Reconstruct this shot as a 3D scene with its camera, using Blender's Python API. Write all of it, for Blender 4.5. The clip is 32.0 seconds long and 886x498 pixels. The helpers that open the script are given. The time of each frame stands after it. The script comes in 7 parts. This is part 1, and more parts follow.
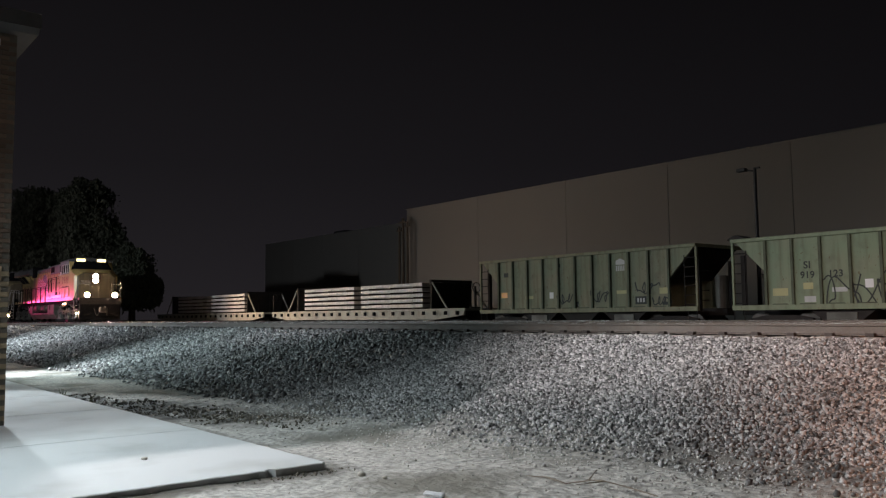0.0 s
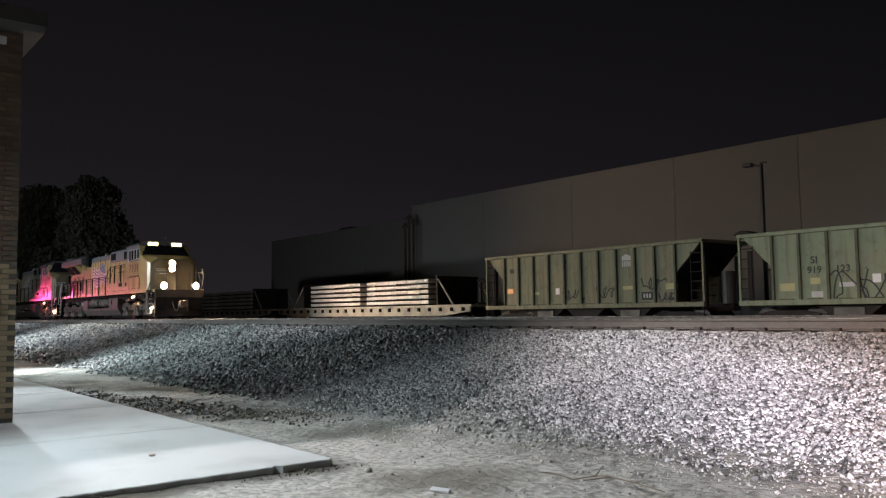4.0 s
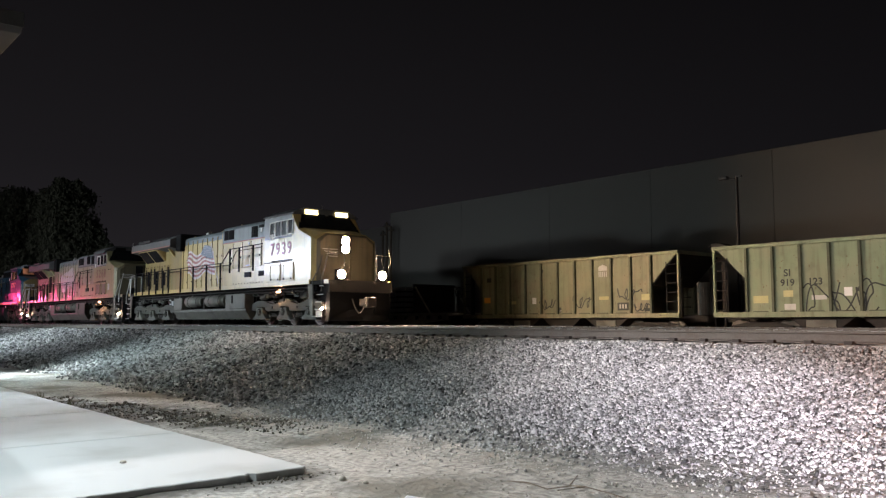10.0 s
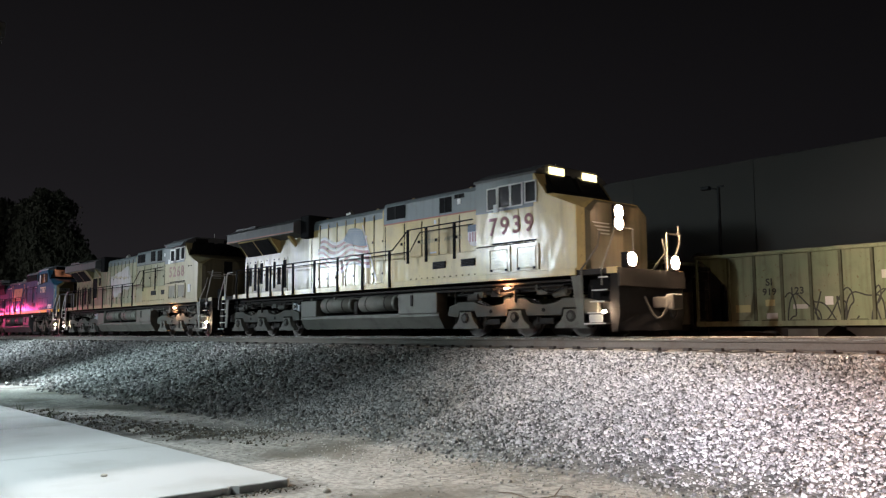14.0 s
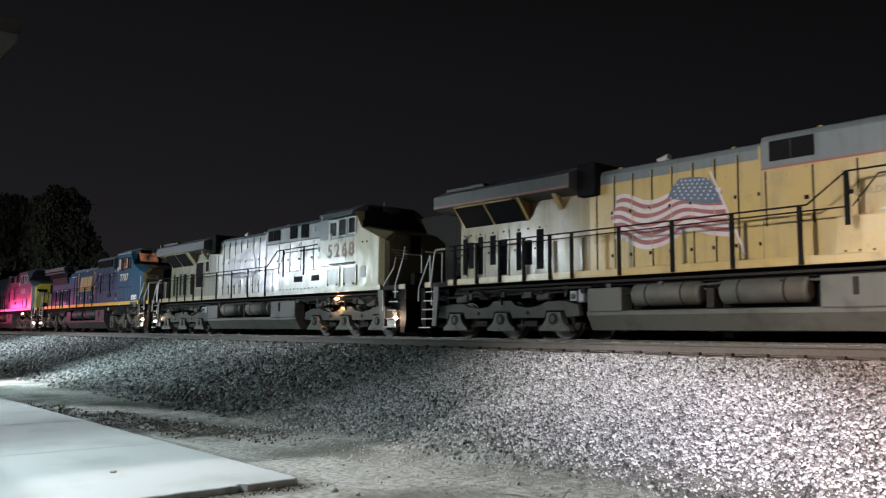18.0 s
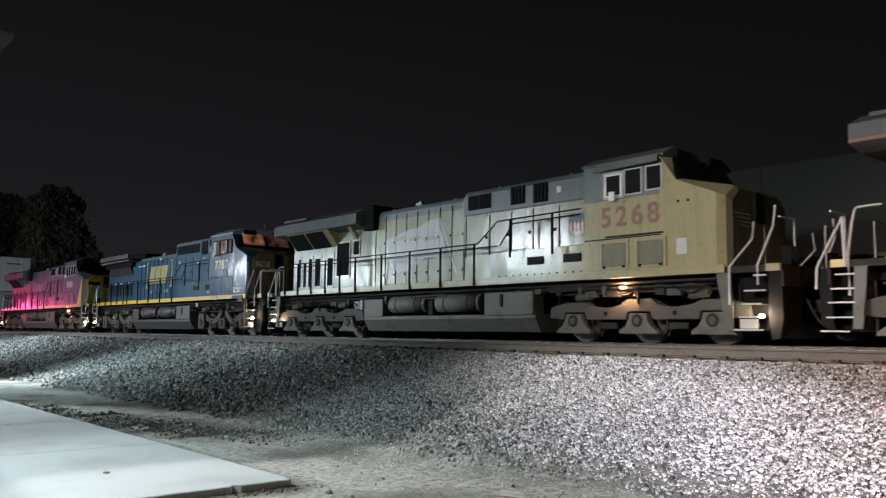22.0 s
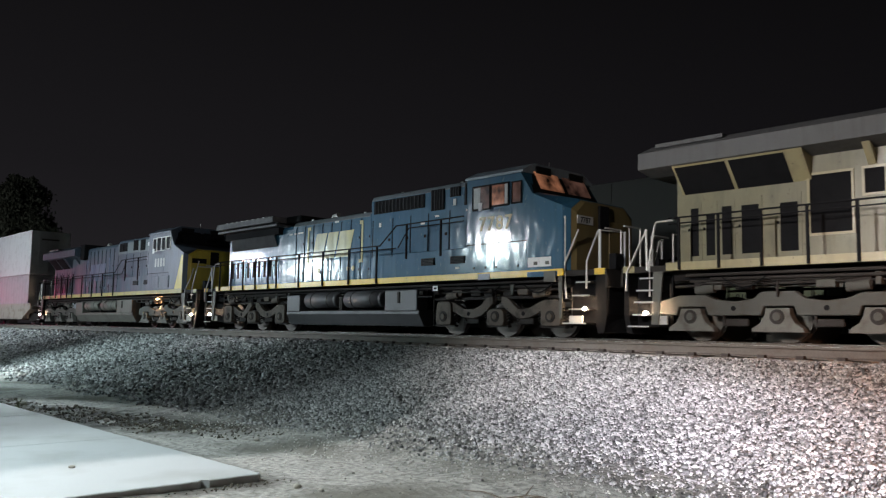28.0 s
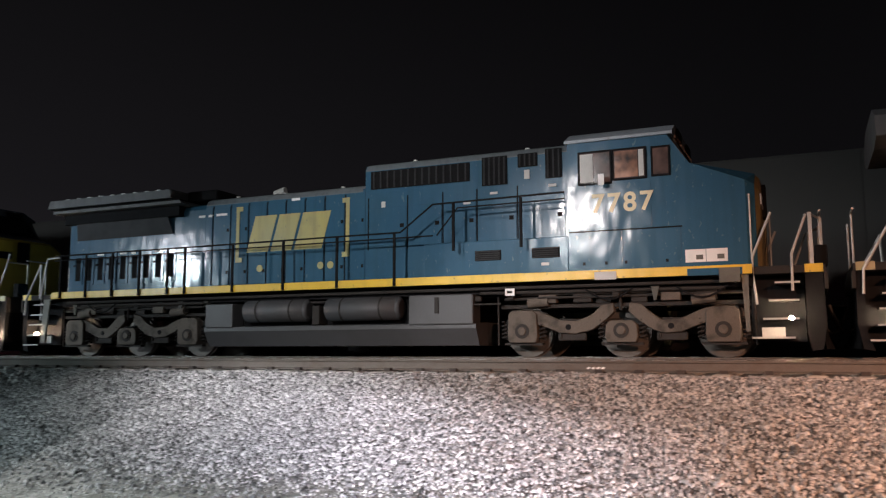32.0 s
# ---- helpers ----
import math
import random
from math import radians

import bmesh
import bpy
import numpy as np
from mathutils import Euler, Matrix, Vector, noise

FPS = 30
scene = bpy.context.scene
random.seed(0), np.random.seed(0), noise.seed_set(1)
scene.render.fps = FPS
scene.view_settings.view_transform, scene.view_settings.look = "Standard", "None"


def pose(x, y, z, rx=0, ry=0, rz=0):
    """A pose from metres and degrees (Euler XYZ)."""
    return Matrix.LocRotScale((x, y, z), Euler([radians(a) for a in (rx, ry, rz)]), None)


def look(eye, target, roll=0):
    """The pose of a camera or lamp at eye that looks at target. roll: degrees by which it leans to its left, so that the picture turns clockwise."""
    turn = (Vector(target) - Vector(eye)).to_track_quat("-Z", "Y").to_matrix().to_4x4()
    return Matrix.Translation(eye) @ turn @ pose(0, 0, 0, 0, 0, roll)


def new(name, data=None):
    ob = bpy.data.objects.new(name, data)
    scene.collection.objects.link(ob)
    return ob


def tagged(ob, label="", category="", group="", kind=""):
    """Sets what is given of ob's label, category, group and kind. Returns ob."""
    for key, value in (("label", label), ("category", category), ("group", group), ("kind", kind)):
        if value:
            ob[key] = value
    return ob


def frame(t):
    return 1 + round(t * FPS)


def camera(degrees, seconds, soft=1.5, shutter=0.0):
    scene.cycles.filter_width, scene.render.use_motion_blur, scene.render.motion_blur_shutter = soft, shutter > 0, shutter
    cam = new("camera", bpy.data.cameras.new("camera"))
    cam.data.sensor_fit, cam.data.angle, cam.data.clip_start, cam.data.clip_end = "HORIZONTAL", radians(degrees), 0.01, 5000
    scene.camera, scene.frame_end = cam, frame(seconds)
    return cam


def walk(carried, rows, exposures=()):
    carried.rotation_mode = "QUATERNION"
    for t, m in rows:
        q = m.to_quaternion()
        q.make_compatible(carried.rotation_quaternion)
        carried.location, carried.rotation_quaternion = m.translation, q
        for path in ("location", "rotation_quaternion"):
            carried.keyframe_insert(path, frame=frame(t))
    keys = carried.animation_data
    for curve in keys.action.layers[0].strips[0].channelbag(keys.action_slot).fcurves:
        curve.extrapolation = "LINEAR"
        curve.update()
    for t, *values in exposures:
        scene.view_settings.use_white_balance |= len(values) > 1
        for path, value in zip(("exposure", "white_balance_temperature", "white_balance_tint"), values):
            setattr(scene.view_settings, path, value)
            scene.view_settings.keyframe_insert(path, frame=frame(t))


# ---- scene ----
EYE = (0.0, 0.0, 1.5)
cam = camera(57.2, 32.0, 1.25, 0.45)
# seconds, then the turn of the hand-held camera about x, y and z
TURNS = [
    (0.0, 94.72, 0.56, 50.87),
    (0.5, 94.65, 0.67, 50.91),
    (1.0, 94.43, 0.70, 51.11),
    (1.5, 94.41, 0.74, 51.41),
    (2.0, 94.43, 0.81, 51.52),
    (2.5, 94.44, 0.81, 51.51),
    (3.0, 94.40, 0.85, 51.55),
    (3.5, 94.45, 0.82, 51.44),
    (5.5, 94.44, 0.27, 50.71),
    (6.0, 94.53, 0.16, 50.41),
    (6.5, 94.59, 0.25, 50.18),
    (7.0, 94.63, 0.21, 50.03),
    (7.5, 94.73, 0.16, 49.92),
    (8.0, 94.72, 0.08, 49.84),
    (8.5, 94.88, 0.04, 49.76),
    (9.0, 94.96, 0.09, 49.67),
    (9.5, 94.97, 0.11, 49.61),
    (10.0, 95.04, 0.10, 49.66),
    (10.5, 95.01, 0.06, 49.64),
    (11.0, 95.13, 0.11, 49.60),
    (11.5, 95.11, 0.17, 49.57),
    (12.0, 95.20, 0.18, 49.44),
    (12.5, 95.31, 0.20, 49.26),
    (13.0, 95.46, 0.21, 49.02),
    (13.5, 95.60, 0.26, 48.76),
    (14.0, 95.76, 0.32, 48.57),
    (14.5, 95.85, 0.32, 48.32),
    (16.5, 95.91, -0.03, 48.38),
    (17.0, 95.84, -0.16, 48.63),
    (17.5, 95.85, -0.27, 48.99),
    (18.0, 95.84, -0.41, 49.22),
    (18.5, 95.92, -0.42, 49.17),
    (19.0, 96.04, -0.43, 49.00),
    (19.5, 96.07, -0.44, 48.99),
    (20.0, 96.08, -0.39, 49.03),
    (20.5, 96.07, -0.44, 49.10),
    (21.0, 96.01, -0.45, 49.08),
    (21.5, 95.95, -0.52, 48.95),
    (22.0, 95.96, -0.68, 48.87),
    (22.5, 95.98, -0.70, 48.91),
    (23.0, 96.02, -0.70, 48.97),
    (23.5, 96.00, -0.65, 49.02),
    (24.0, 95.99, -0.60, 49.08),
    (24.5, 95.97, -0.66, 49.14),
    (25.0, 95.96, -0.71, 49.13),
    (25.5, 95.92, -0.74, 49.23),
    (27.5, 95.63, -0.98, 48.07),
    (28.0, 95.63, -1.00, 46.85),
    (28.5, 95.71, -0.87, 45.30),
    (29.0, 95.81, -0.71, 43.51),
    (29.5, 95.95, -0.82, 41.31),
    (30.0, 96.12, -0.62, 38.97),
    (30.5, 96.32, -0.52, 36.59),
    (31.0, 96.53, -0.36, 33.64),
    (31.5, 96.76, -0.08, 29.17),
    (32.0, 97.03, 0.10, 23.95),
]
# seconds, stops, white balance
EXPOSURES = ((0.0, -0.14, 6650, 19), (3.0, -0.1, 6650, 19), (6.0, 0.0, 6650, 18), (12.0, 0.0, 6650, 17), (17.0, 0.0, 6600, 14), (27.0, 0.0, 6600, 14), (31.0, -0.1, 6500, 15), (32.0, -0.1, 6500, 15))
walk(cam, [(t, pose(*EYE, rx, ry, rz)) for t, rx, ry, rz in TURNS], EXPOSURES)

# ---- plan: x along the tracks, y away from the camera ----
RAIL = 1.33            # top of the main rails over the concrete slab
Y_NEAR, Y_TRAIN = 13.4, 17.75
YARD_RAIL, Y_YARD = 0.70, 28.5
Y_WALL = 42.0


# ---- night sky and lamps ----
def night_sky():
    w = bpy.data.worlds.new("night")
    scene.world = w
    w.use_nodes = True
    n, l = w.node_tree.nodes, w.node_tree.links
    geo = n.new("ShaderNodeTexCoord")
    sep = n.new("ShaderNodeSeparateXYZ")
    ramp = n.new("ShaderNodeValToRGB")
    l.new(geo.outputs["Generated"], sep.inputs[0])
    l.new(sep.outputs["Z"], ramp.inputs[0])
    e = ramp.color_ramp.elements
    e[0].position, e[0].color = 0.0, (0.0122, 0.0116, 0.0130, 1)
    e[1].position, e[1].color = 0.45, (0.0032, 0.0031, 0.0034, 1)
    m = e.new(0.18)
    m.color = (0.0070, 0.0067, 0.0076, 1)
    l.new(ramp.outputs[0], n["Background"].inputs[0])
    west = n.new("ShaderNodeMapRange")
    west.inputs[1].default_value, west.inputs[2].default_value, west.inputs[3].default_value, west.inputs[4].default_value = 0.0, -1.0, 0.62, 1.45
    l.new(sep.outputs["X"], west.inputs[0])
    l.new(west.outputs[0], n["Background"].inputs[1])


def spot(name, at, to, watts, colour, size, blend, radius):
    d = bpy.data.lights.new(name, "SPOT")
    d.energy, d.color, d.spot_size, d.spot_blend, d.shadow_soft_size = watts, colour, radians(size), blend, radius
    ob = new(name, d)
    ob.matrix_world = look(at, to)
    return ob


night_sky()
# Unseen lamps; sites partly inferred from reflections, others added to even the light.
spot("unseen_eave_light", (-58.0, 0.5, 6.1), (-60.0, 13.0, 2.0), 7000, (0.80, 0.93, 1.0), 120, 1.0, 0.25)
spot("unseen_eave_light", (-44.5, 3.6, 5.4), (-40.0, 12.5, 0.7), 6900, (0.72, 0.92, 0.97), 128, 1.0, 0.25)
spot("unseen_eave_light", (-58.0, 0.5, 6.4), (-31.0, 16.5, 3.2), 5000, (0.76, 0.86, 1.0), 32, 0.9, 0.35)
spot("unseen_eave_light", (-27.0, 3.6, 5.4), (-26.4, 6.0, 0.0), 3600, (0.82, 0.96, 1.0), 42, 0.9, 0.2)
spot("unseen_eave_light", (-27.4, 3.6, 5.4), (-22.0, 11.0, 0.0), 2900, (0.66, 0.93, 0.96), 110, 1.0, 0.2)
spot("unseen_eave_light", (-27.0, 3.7, 5.9), (-19.5, 16.4, 2.4), 2100, (0.90, 0.91, 1.0), 48, 0.9, 0.25)
spot("unseen_eave_light", (-29.0, 3.9, 5.4), (-12.5, 3.5, 0.0), 8200, (0.78, 0.96, 1.0), 27, 0.6, 0.15)
# Unseen lamp site inferred from one reflection; a second aim is added for the train.
spot("unseen_corner_light", (-9.2, -1.6, 6.0), (-7.6, 5.2, 0.0), 1900, (0.74, 0.95, 0.98), 74, 0.6, 0.15)
spot("unseen_corner_light", (-8.6, -1.6, 7.2), (-8.2, 16.2, 3.0), 8200, (0.97, 0.95, 0.92), 48, 1.0, 0.15)
# Unseen lamp; its sharp cone edge stands in for the bank's shadow edge.
spot("unseen_rear_light", (-16.4, -6.5, 12.0), (-3.2, 9.8, 0.8), 8600, (0.95, 0.95, 0.94), 38, 0.2, 0.2)
# Added fill aimed at the rear engines' noses; no lamp is seen there.
spot("nose_fill_light", (8.6, -1.0, 6.9), (-33.0, 16.6, 4.0), 4200, (0.97, 0.95, 0.92), 17, 0.9, 0.15)
# Added fill for the slab; no such lamp is seen.
spot("unseen_corner_light", (-10.4, -1.6, 6.0), (-10.6, 2.0, 0.0), 700, (0.78, 0.95, 1.0), 90, 1.0, 0.15)
# Unseen warm lamp, inferred from the orange tint on the right of the bank.
spot("unseen_lamp", (8.0, -1.0, 6.5), (2.2, 9.4, 0.3), 15000, (1.0, 0.50, 0.30), 54, 1.0, 0.25)
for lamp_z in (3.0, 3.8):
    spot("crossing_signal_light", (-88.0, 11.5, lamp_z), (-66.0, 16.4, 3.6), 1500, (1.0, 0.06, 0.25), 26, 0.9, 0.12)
# Added only to lift the trees, which haze would brighten; no lamp is known.
spot("unseen_lamp", (-70.0, 2.0, 8.5), (-98.0, 25.0, 9.0), 2600, (0.95, 0.95, 1.0), 60, 1.0, 0.3)


# ---- materials ----
def mat(name, base, rough=0.6, metal=0.0, vary=0.25, scale=3.0, bump=0.1, grain=60.0, dirt=None, amount=0.4, coat=0.0, streak=False, emit=0.0, random_hue=0.0, wavy=0.0):
    m = bpy.data.materials.new(name)
    m.use_nodes = True
    n, l = m.node_tree.nodes, m.node_tree.links
    b = n["Principled BSDF"]
    geo = n.new("ShaderNodeTexCoord")
    big = n.new("ShaderNodeTexNoise")
    big.inputs["Scale"].default_value, big.inputs["Detail"].default_value = scale, 6
    if streak:
        mp = n.new("ShaderNodeMapping")
        mp.inputs["Scale"].default_value = (2.2, 2.2, 0.22)
        l.new(geo.outputs["Object"], mp.inputs[0])
        l.new(mp.outputs[0], big.inputs["Vector"])
    else:
        l.new(geo.outputs["Object"], big.inputs["Vector"])
    fine = n.new("ShaderNodeTexNoise")
    fine.inputs["Scale"].default_value, fine.inputs["Detail"].default_value = grain, 4
    l.new(geo.outputs["Object"], fine.inputs["Vector"])
    mixv = n.new("ShaderNodeMix")
    mixv.data_type = "RGBA"
    c = base
    dark = tuple(v * (1 - vary) for v in c)
    lite = tuple(min(1, v * (1 + vary)) for v in c)
    mixv.inputs["A"].default_value, mixv.inputs["B"].default_value = (*dark, 1), (*lite, 1)
    l.new(fine.outputs[0], mixv.inputs["Factor"])
    out = mixv.outputs["Result"]
    mask = n.new("ShaderNodeMapRange")
    mask.inputs[1].default_value, mask.inputs[2].default_value = 0.5, 0.72
    mask.inputs[4].default_value = amount
    l.new(big.outputs[0], mask.inputs[0])
    md = n.new("ShaderNodeMix")
    md.data_type = "RGBA"
    d = dirt or tuple(v * 0.6 for v in c)
    md.inputs["B"].default_value = (*d, 1)
    l.new(mask.outputs[0], md.inputs["Factor"])
    l.new(out, md.inputs["A"])
    out = md.outputs["Result"]
    if random_hue:
        inf = n.new("ShaderNodeObjectInfo") if random_hue > 0 else n.new("ShaderNodeNewGeometry")
        mr = n.new("ShaderNodeMapRange")
        k = abs(random_hue)
        mr.inputs[3].default_value, mr.inputs[4].default_value = 1 - k, 1 + k
        l.new(inf.outputs["Random" if random_hue > 0 else "Random Per Island"], mr.inputs[0])
        mm = n.new("ShaderNodeMix")
        mm.data_type, mm.blend_type = "RGBA", "MULTIPLY"
        mm.inputs["Factor"].default_value = 1
        l.new(out, mm.inputs["A"])
        l.new(mr.outputs[0], mm.inputs["B"])
        out = mm.outputs["Result"]
    l.new(out, b.inputs["Base Color"])
    rr = n.new("ShaderNodeMapRange")
    rr.inputs[3].default_value, rr.inputs[4].default_value = max(0.03, rough - 0.1), min(1, rough + 0.18)
    l.new(big.outputs[0], rr.inputs[0])
    l.new(rr.outputs[0], b.inputs["Roughness"])
    b.inputs["Metallic"].default_value = metal
    b.inputs["Coat Weight"].default_value = coat
    b.inputs["Coat Roughness"].default_value = 0.12
    if bump:
        bp = n.new("ShaderNodeBump")
        bp.inputs["Strength"].default_value, bp.inputs["Distance"].default_value = bump, 0.02
        l.new(fine.outputs[0], bp.inputs["Height"])
        l.new(bp.outputs[0], b.inputs["Normal"])
        if wavy:
            dent = n.new("ShaderNodeTexNoise")
            dent.inputs["Scale"].default_value, dent.inputs["Detail"].default_value = 1.7, 2.5
            l.new(geo.outputs["Object"], dent.inputs["Vector"])
            bq = n.new("ShaderNodeBump")
            bq.inputs["Strength"].default_value, bq.inputs["Distance"].default_value = 1.0, wavy
            l.new(dent.outputs[0], bq.inputs["Height"])
            l.new(bq.outputs[0], bp.inputs["Normal"])
    if emit:
        b.inputs["Emission Color"].default_value = (*base, 1)
        b.inputs["Emission Strength"].default_value = emit
    return m


def paint(name, base, dust, rough=0.3, coat=0.5, dusty=0.6, chips=0.5, wavy=0.017, chip=(0.10, 0.075, 0.05), sheen=0.20):
    """Weathered sheet-metal paint: rain streaks, chalky patches, chips and oil-canned sheets."""
    m = bpy.data.materials.new(name)
    m.use_nodes = True
    n, l = m.node_tree.nodes, m.node_tree.links
    b = n["Principled BSDF"]
    co = n.new("ShaderNodeTexCoord").outputs["Object"]

    def noise_at(vec, scale, detail):
        mp = n.new("ShaderNodeMapping")
        mp.inputs["Scale"].default_value = vec
        l.new(co, mp.inputs[0])
        x = n.new("ShaderNodeTexNoise")
        x.inputs["Scale"].default_value, x.inputs["Detail"].default_value = scale, detail
        l.new(mp.outputs[0], x.inputs["Vector"])
        return x.outputs[0]

    def ramp(sock, lo, hi, top):
        r = n.new("ShaderNodeMapRange")
        r.inputs[1].default_value, r.inputs[2].default_value, r.inputs[4].default_value = lo, hi, top
        l.new(sock, r.inputs[0])
        return r.outputs[0]

    def mix(a, c, f):
        x = n.new("ShaderNodeMix")
        x.data_type = "RGBA"
        if isinstance(a, tuple):
            x.inputs["A"].default_value = (*a, 1)
        else:
            l.new(a, x.inputs["A"])
        x.inputs["B"].default_value = (*c, 1)
        l.new(f, x.inputs["Factor"])
        return x.outputs["Result"]

    streak = noise_at((1.0, 1.0, 0.06), 6.5, 8)
    patch = noise_at((1, 1, 1), 0.9, 6)
    spots = noise_at((1, 1, 0.6), 11.0, 4)
    blotch = noise_at((1, 1, 0.8), 2.8, 7)
    grain = noise_at((1, 1, 1), 45.0, 3)
    col = mix(base, tuple(0.72 * v for v in base), ramp(grain, 0.3, 0.8, 0.35))
    col = mix(col, dust, ramp(patch, 0.42, 0.70, dusty))
    col = mix(col, tuple(0.5 * v for v in dust), ramp(streak, 0.50, 0.72, 0.6 * dusty))
    col = mix(col, tuple(0.55 * v for v in dust), ramp(blotch, 0.52, 0.70, 0.45 * dusty))
    col = mix(col, chip, ramp(spots, 0.66, 0.72, chips))
    l.new(col, b.inputs["Base Color"])
    rr = n.new("ShaderNodeMath")
    rr.operation = "MULTIPLY_ADD"
    rr.inputs[1].default_value, rr.inputs[2].default_value = 0.42, max(0.05, rough - 0.14)
    l.new(streak, rr.inputs[0])
    l.new(rr.outputs[0], b.inputs["Roughness"])
    b.inputs["Coat Weight"].default_value, b.inputs["Coat Roughness"].default_value = coat, sheen
    can = noise_at((1.3, 1.3, 0.75), 2.1, 1.3)
    b1, b2 = n.new("ShaderNodeBump"), n.new("ShaderNodeBump")
    b1.inputs["Strength"].default_value, b1.inputs["Distance"].default_value = 1.0, wavy
    b2.inputs["Strength"].default_value, b2.inputs["Distance"].default_value = 0.12, 0.004
    l.new(can, b1.inputs["Height"])
    l.new(spots, b2.inputs["Height"])
    l.new(b1.outputs[0], b2.inputs["Normal"])
    for key in ("Normal", "Coat Normal"):
        l.new(b2.outputs[0], b.inputs[key])
    return m


def dim_window(name, colour, strength):
    """Cab glass with a dim, uneven light behind it."""
    m = mat(name, (0.02, 0.02, 0.022), 0.08, bump=0.0)
    n, l = m.node_tree.nodes, m.node_tree.links
    co = n.new("ShaderNodeTexCoord")
    x = n.new("ShaderNodeTexNoise")
    x.inputs["Scale"].default_value, x.inputs["Detail"].default_value = 2.6, 3
    l.new(co.outputs["Object"], x.inputs["Vector"])
    r = n.new("ShaderNodeMapRange")
    r.inputs[1].default_value, r.inputs[2].default_value, r.inputs[4].default_value = 0.30, 0.85, strength
    l.new(x.outputs[0], r.inputs[0])
    b = n["Principled BSDF"]
    b.inputs["Emission Color"].default_value = (*colour, 1)
    l.new(r.outputs[0], b.inputs["Emission Strength"])
    return m


def glow(name, colour, strength):
    m = bpy.data.materials.new(name)
    m.use_nodes = True
    b = m.node_tree.nodes["Principled BSDF"]
    b.inputs["Base Color"].default_value = (*colour, 1)
    b.inputs["Emission Color"].default_value = (*colour, 1)
    b.inputs["Emission Strength"].default_value = strength
    return m


def ground_mat():
    """Packed dirt near the slab; on the bank, crushed stone darkened for the shade between stones."""
    m = bpy.data.materials.new("ground_dirt_and_stone")
    m.use_nodes = True
    n, l = m.node_tree.nodes, m.node_tree.links
    b = n["Principled BSDF"]
    geo = n.new("ShaderNodeNewGeometry")
    sep = n.new("ShaderNodeSeparateXYZ")
    l.new(geo.outputs["Position"], sep.inputs[0])
    n1, n2, n3 = (n.new("ShaderNodeTexNoise") for _ in range(3))
    vor = n.new("ShaderNodeTexVoronoi")
    vor.inputs["Scale"].default_value = 17
    for node, s, d in ((n1, 0.7, 8), (n2, 11, 12), (n3, 2.2, 7)):
        node.inputs["Scale"].default_value, node.inputs["Detail"].default_value = s, d
        l.new(geo.outputs["Position"], node.inputs["Vector"])
    l.new(geo.outputs["Position"], vor.inputs["Vector"])

    grit = n.new("ShaderNodeMapRange")
    grit.inputs[1].default_value, grit.inputs[2].default_value = 0.36, 0.64
    l.new(n2.outputs[0], grit.inputs[0])

    def mix(a, bb, f):
        x = n.new("ShaderNodeMix")
        x.data_type = "RGBA"
        for key, v in (("A", a), ("B", bb)):
            if isinstance(v, tuple):
                x.inputs[key].default_value = (*v, 1)
            else:
                l.new(v, x.inputs[key])
        l.new(f, x.inputs["Factor"])
        return x.outputs["Result"]

    dirt = mix((0.30, 0.287, 0.262), (0.66, 0.632, 0.585), grit.outputs[0])
    soft = n.new("ShaderNodeMapRange")
    soft.inputs[1].default_value, soft.inputs[2].default_value = 0.48, 0.62
    l.new(n1.outputs[0], soft.inputs[0])
    dirt = mix(dirt, (0.225, 0.212, 0.18), soft.outputs[0])
    # Near-black: the shade in the gaps between loose stones is in this colour.
    stone = mix((0.035, 0.035, 0.036), (0.13, 0.128, 0.125), vor.outputs["Color"])
    edge = n.new("ShaderNodeMath")
    edge.operation = "MULTIPLY_ADD"
    edge.inputs[1].default_value, edge.inputs[2].default_value = 2.4, -1.2
    l.new(n3.outputs[0], edge.inputs[0])
    add = n.new("ShaderNodeMath")
    l.new(sep.outputs["Y"], add.inputs[0])
    l.new(edge.outputs[0], add.inputs[1])
    bank = n.new("ShaderNodeMapRange")
    bank.inputs[1].default_value, bank.inputs[2].default_value = 6.7, 8.1
    l.new(add.outputs[0], bank.inputs[0])
    # Dark soil band; the shadow lying there is part of its colour.
    strip = n.new("ShaderNodeMapRange")
    strip.inputs[1].default_value, strip.inputs[2].default_value, strip.inputs[3].default_value, strip.inputs[4].default_value = 0.45, 1.25, 1.0, 0.0
    slant = n.new("ShaderNodeMath")
    slant.operation = "MULTIPLY_ADD"
    slant.inputs[1].default_value = -0.32
    l.new(sep.outputs["X"], slant.inputs[0])
    l.new(add.outputs[0], slant.inputs[2])
    off = n.new("ShaderNodeMath")
    off.operation = "SUBTRACT"
    off.inputs[1].default_value = 9.75
    l.new(slant.outputs[0], off.inputs[0])
    far = n.new("ShaderNodeMath")
    far.operation = "ABSOLUTE"
    l.new(off.outputs[0], far.inputs[0])
    l.new(far.outputs[0], strip.inputs[0])
    side = n.new("ShaderNodeMapRange")
    side.inputs[1].default_value, side.inputs[2].default_value, side.inputs[3].default_value, side.inputs[4].default_value = -12.0, -10.2, 1.0, 0.0
    l.new(sep.outputs["X"], side.inputs[0])
    patchy = n.new("ShaderNodeMapRange")
    patchy.inputs[1].default_value, patchy.inputs[2].default_value, patchy.inputs[4].default_value = 0.28, 0.47, 1.0
    l.new(n3.outputs[0], patchy.inputs[0])
    soil_shade = n.new("ShaderNodeMath")
    soil_shade.operation = "MULTIPLY"
    l.new(strip.outputs[0], soil_shade.inputs[0])
    l.new(side.outputs[0], soil_shade.inputs[1])
    soil_shade2 = n.new("ShaderNodeMath")
    soil_shade2.operation = "MULTIPLY"
